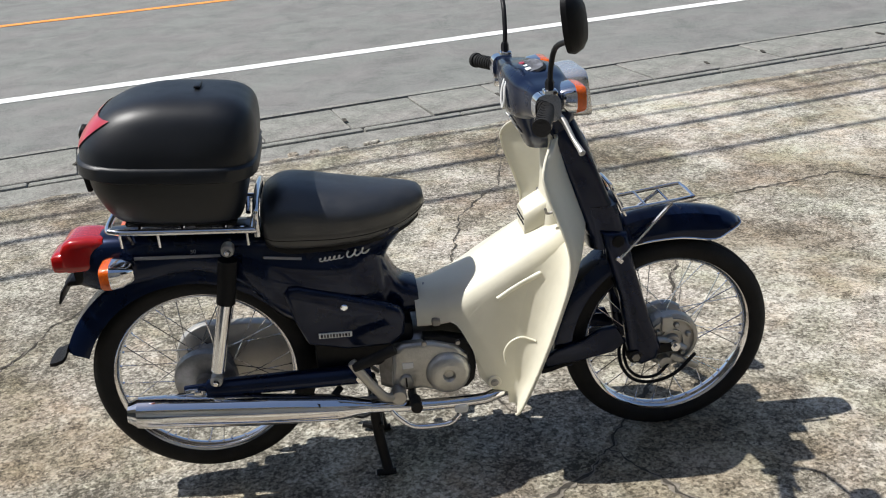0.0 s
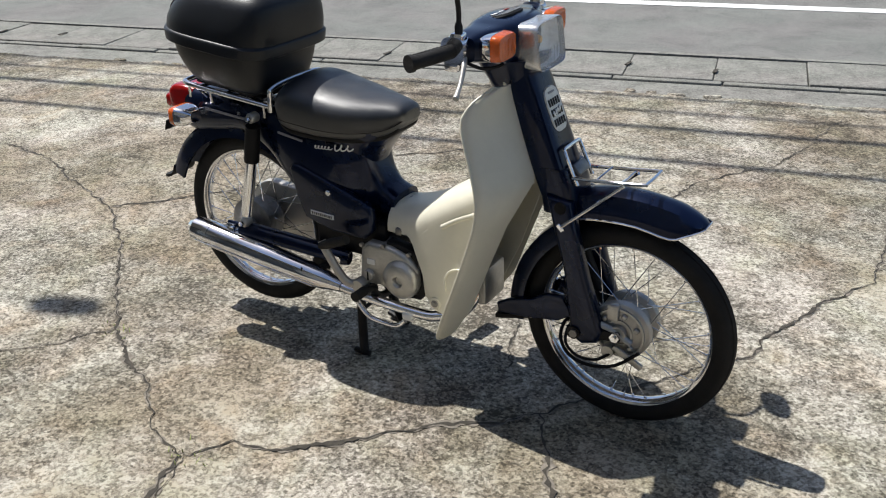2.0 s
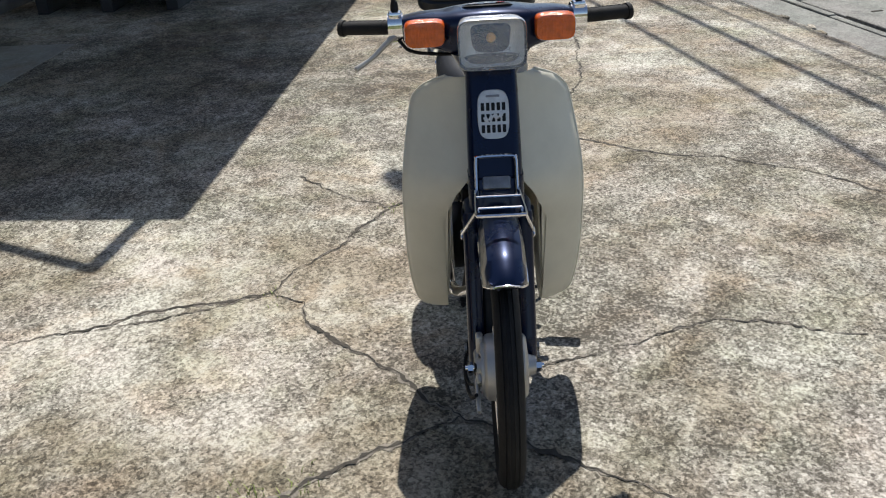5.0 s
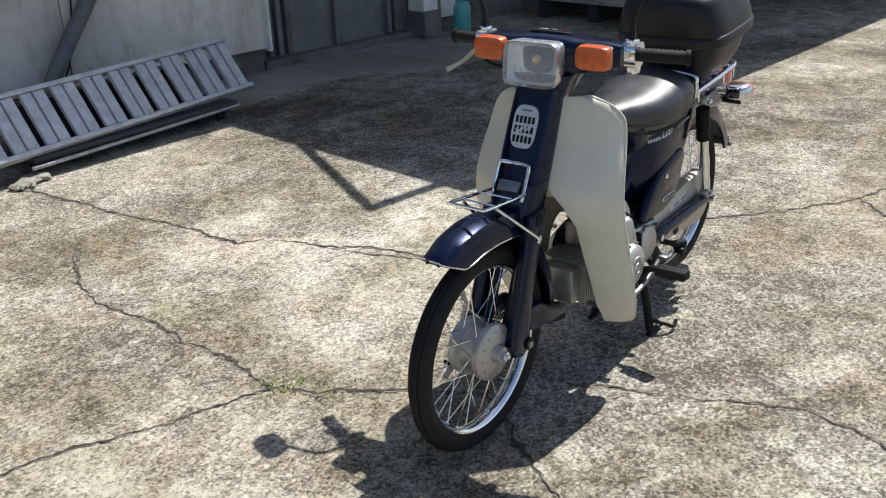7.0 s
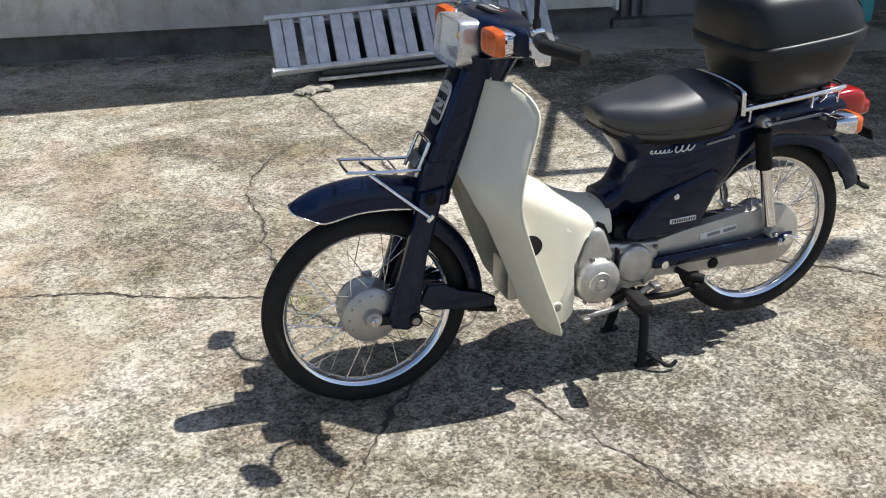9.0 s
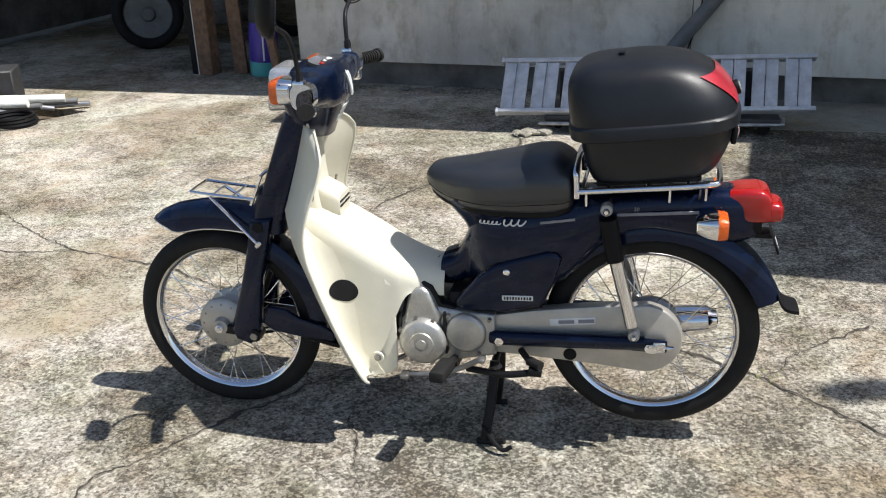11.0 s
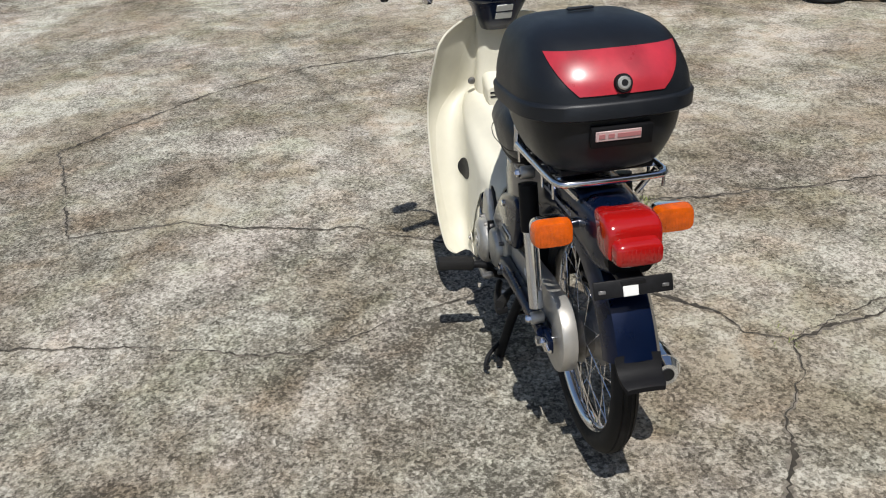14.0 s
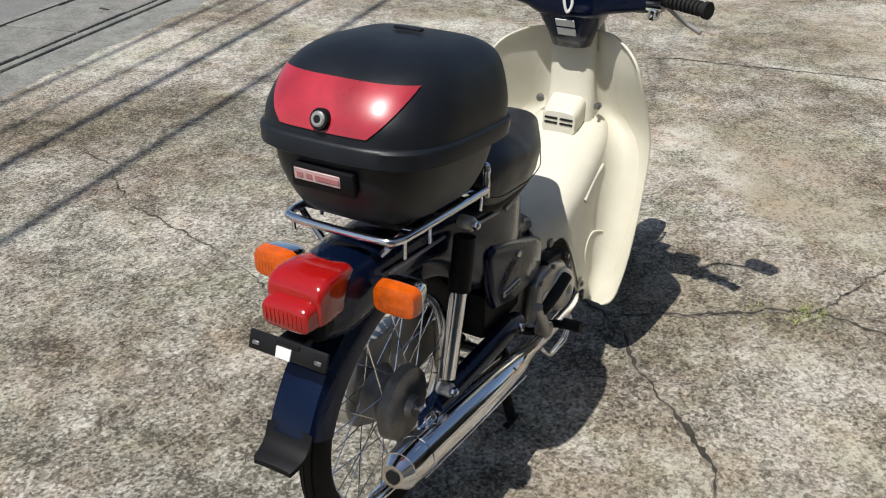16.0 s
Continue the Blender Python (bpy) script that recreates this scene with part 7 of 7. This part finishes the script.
# ---- overhead lines, whose shadows cross the yard ----
CABLE_H = 5.6
SC = Vector((0.585 * CABLE_H, -0.03 * CABLE_H, 0))
for k, (c0, slope, r) in enumerate(((2.15, 0.297, 0.026), (1.70, 0.283, 0.023), (2.42, 0.292, 0.015), (2.67, 0.300, 0.018))):
    a, b = Vector((-40, c0 - 40 * slope, 0)) - SC, Vector((40, c0 + 40 * slope, 0)) - SC
    solid("overhead_cable", tube([(a.x, a.y, CABLE_H), (b.x, b.y, CABLE_H)], r, 8, 1), BLACKP, "black overhead cable bundle", "cable", "structure", "overhead cables")
# unseen oval body on an added thin cable, set to cast the oval shadow
thin = Vector((-0.57, -0.38, 0)) - SC
solid("hanging_cable", tube([(thin.x - 36, thin.y - 10, CABLE_H), (thin.x, thin.y, CABLE_H), (thin.x + 36, thin.y + 10, CABLE_H)], 0.004, 6, 1), BLACKP, "thin added cable that carries the oval body", "cable", "structure")
solid("oval_shadow_caster", moved(lathe([(0, -0.12), (0.04, -0.11), (0.06, -0.07), (0.06, 0.07), (0.04, 0.11), (0, 0.12)], axis="X", n=20), Matrix.Translation((thin.x, thin.y, CABLE_H)) @ Matrix.Rotation(0.45, 4, "Z")), BLACKP, "unseen black oval body that casts the oval shadow on the yard", "cable closure", "structure")
for sx in (-38, 38):
    solid("utility_pole", tube([(sx - SC.x, 2.2 + 0.26 * sx - 0.6, -0.3), (sx - SC.x, 2.2 + 0.26 * sx - 0.6, 8)], 0.16, 20, 1), GUTTER, "grey concrete utility pole", "pole", "structure", "utility poles")

# loose things at the far corner of the yard
solid("white_rubble_block", loft([[(6.12 + w * c, 1.63 + 1.2 * w * q, z) for c, q in oval(8, 3.2)] for z, w in ((0, 0.14), (0.05, 0.14), (0.15, 0.09), (0.20, 0.04))]), PALE, "white weathered concrete footing block on the ground", "block", angle=25)
solid("grey_slab", moved(rbox((0, 0, 0.36), (0.05, 0.30, 0.72), 0.012, 2), Matrix.Translation((6.20, 1.22, 0)) @ Matrix.Rotation(0.10, 4, "Y") @ Matrix.Rotation(0.15, 4, "Z")), GUTTER, "grey stone slab standing upright by the weeds", "slab")
bits = [rbox((6.0 + 0.16 * random.Random(k).random(), 0.95 + 0.55 * random.Random(k + 9).random(), 0.012), (0.05 + 0.06 * random.Random(k + 20).random(), 0.04, 0.025), 0.006, 1, Matrix.Rotation(k * 1.3, 4, "Z")) for k in range(12)]
solid("broken_bits", join(*bits), PALE, "pale broken bits lying by the slab", "rubble", kind="stuff")
solid("pale_post", rbox((6.25, 2.65, 0.5), (0.12, 0.12, 1.0), 0.012, 2), PALE, "pale square post at the corner of the yard", "post")
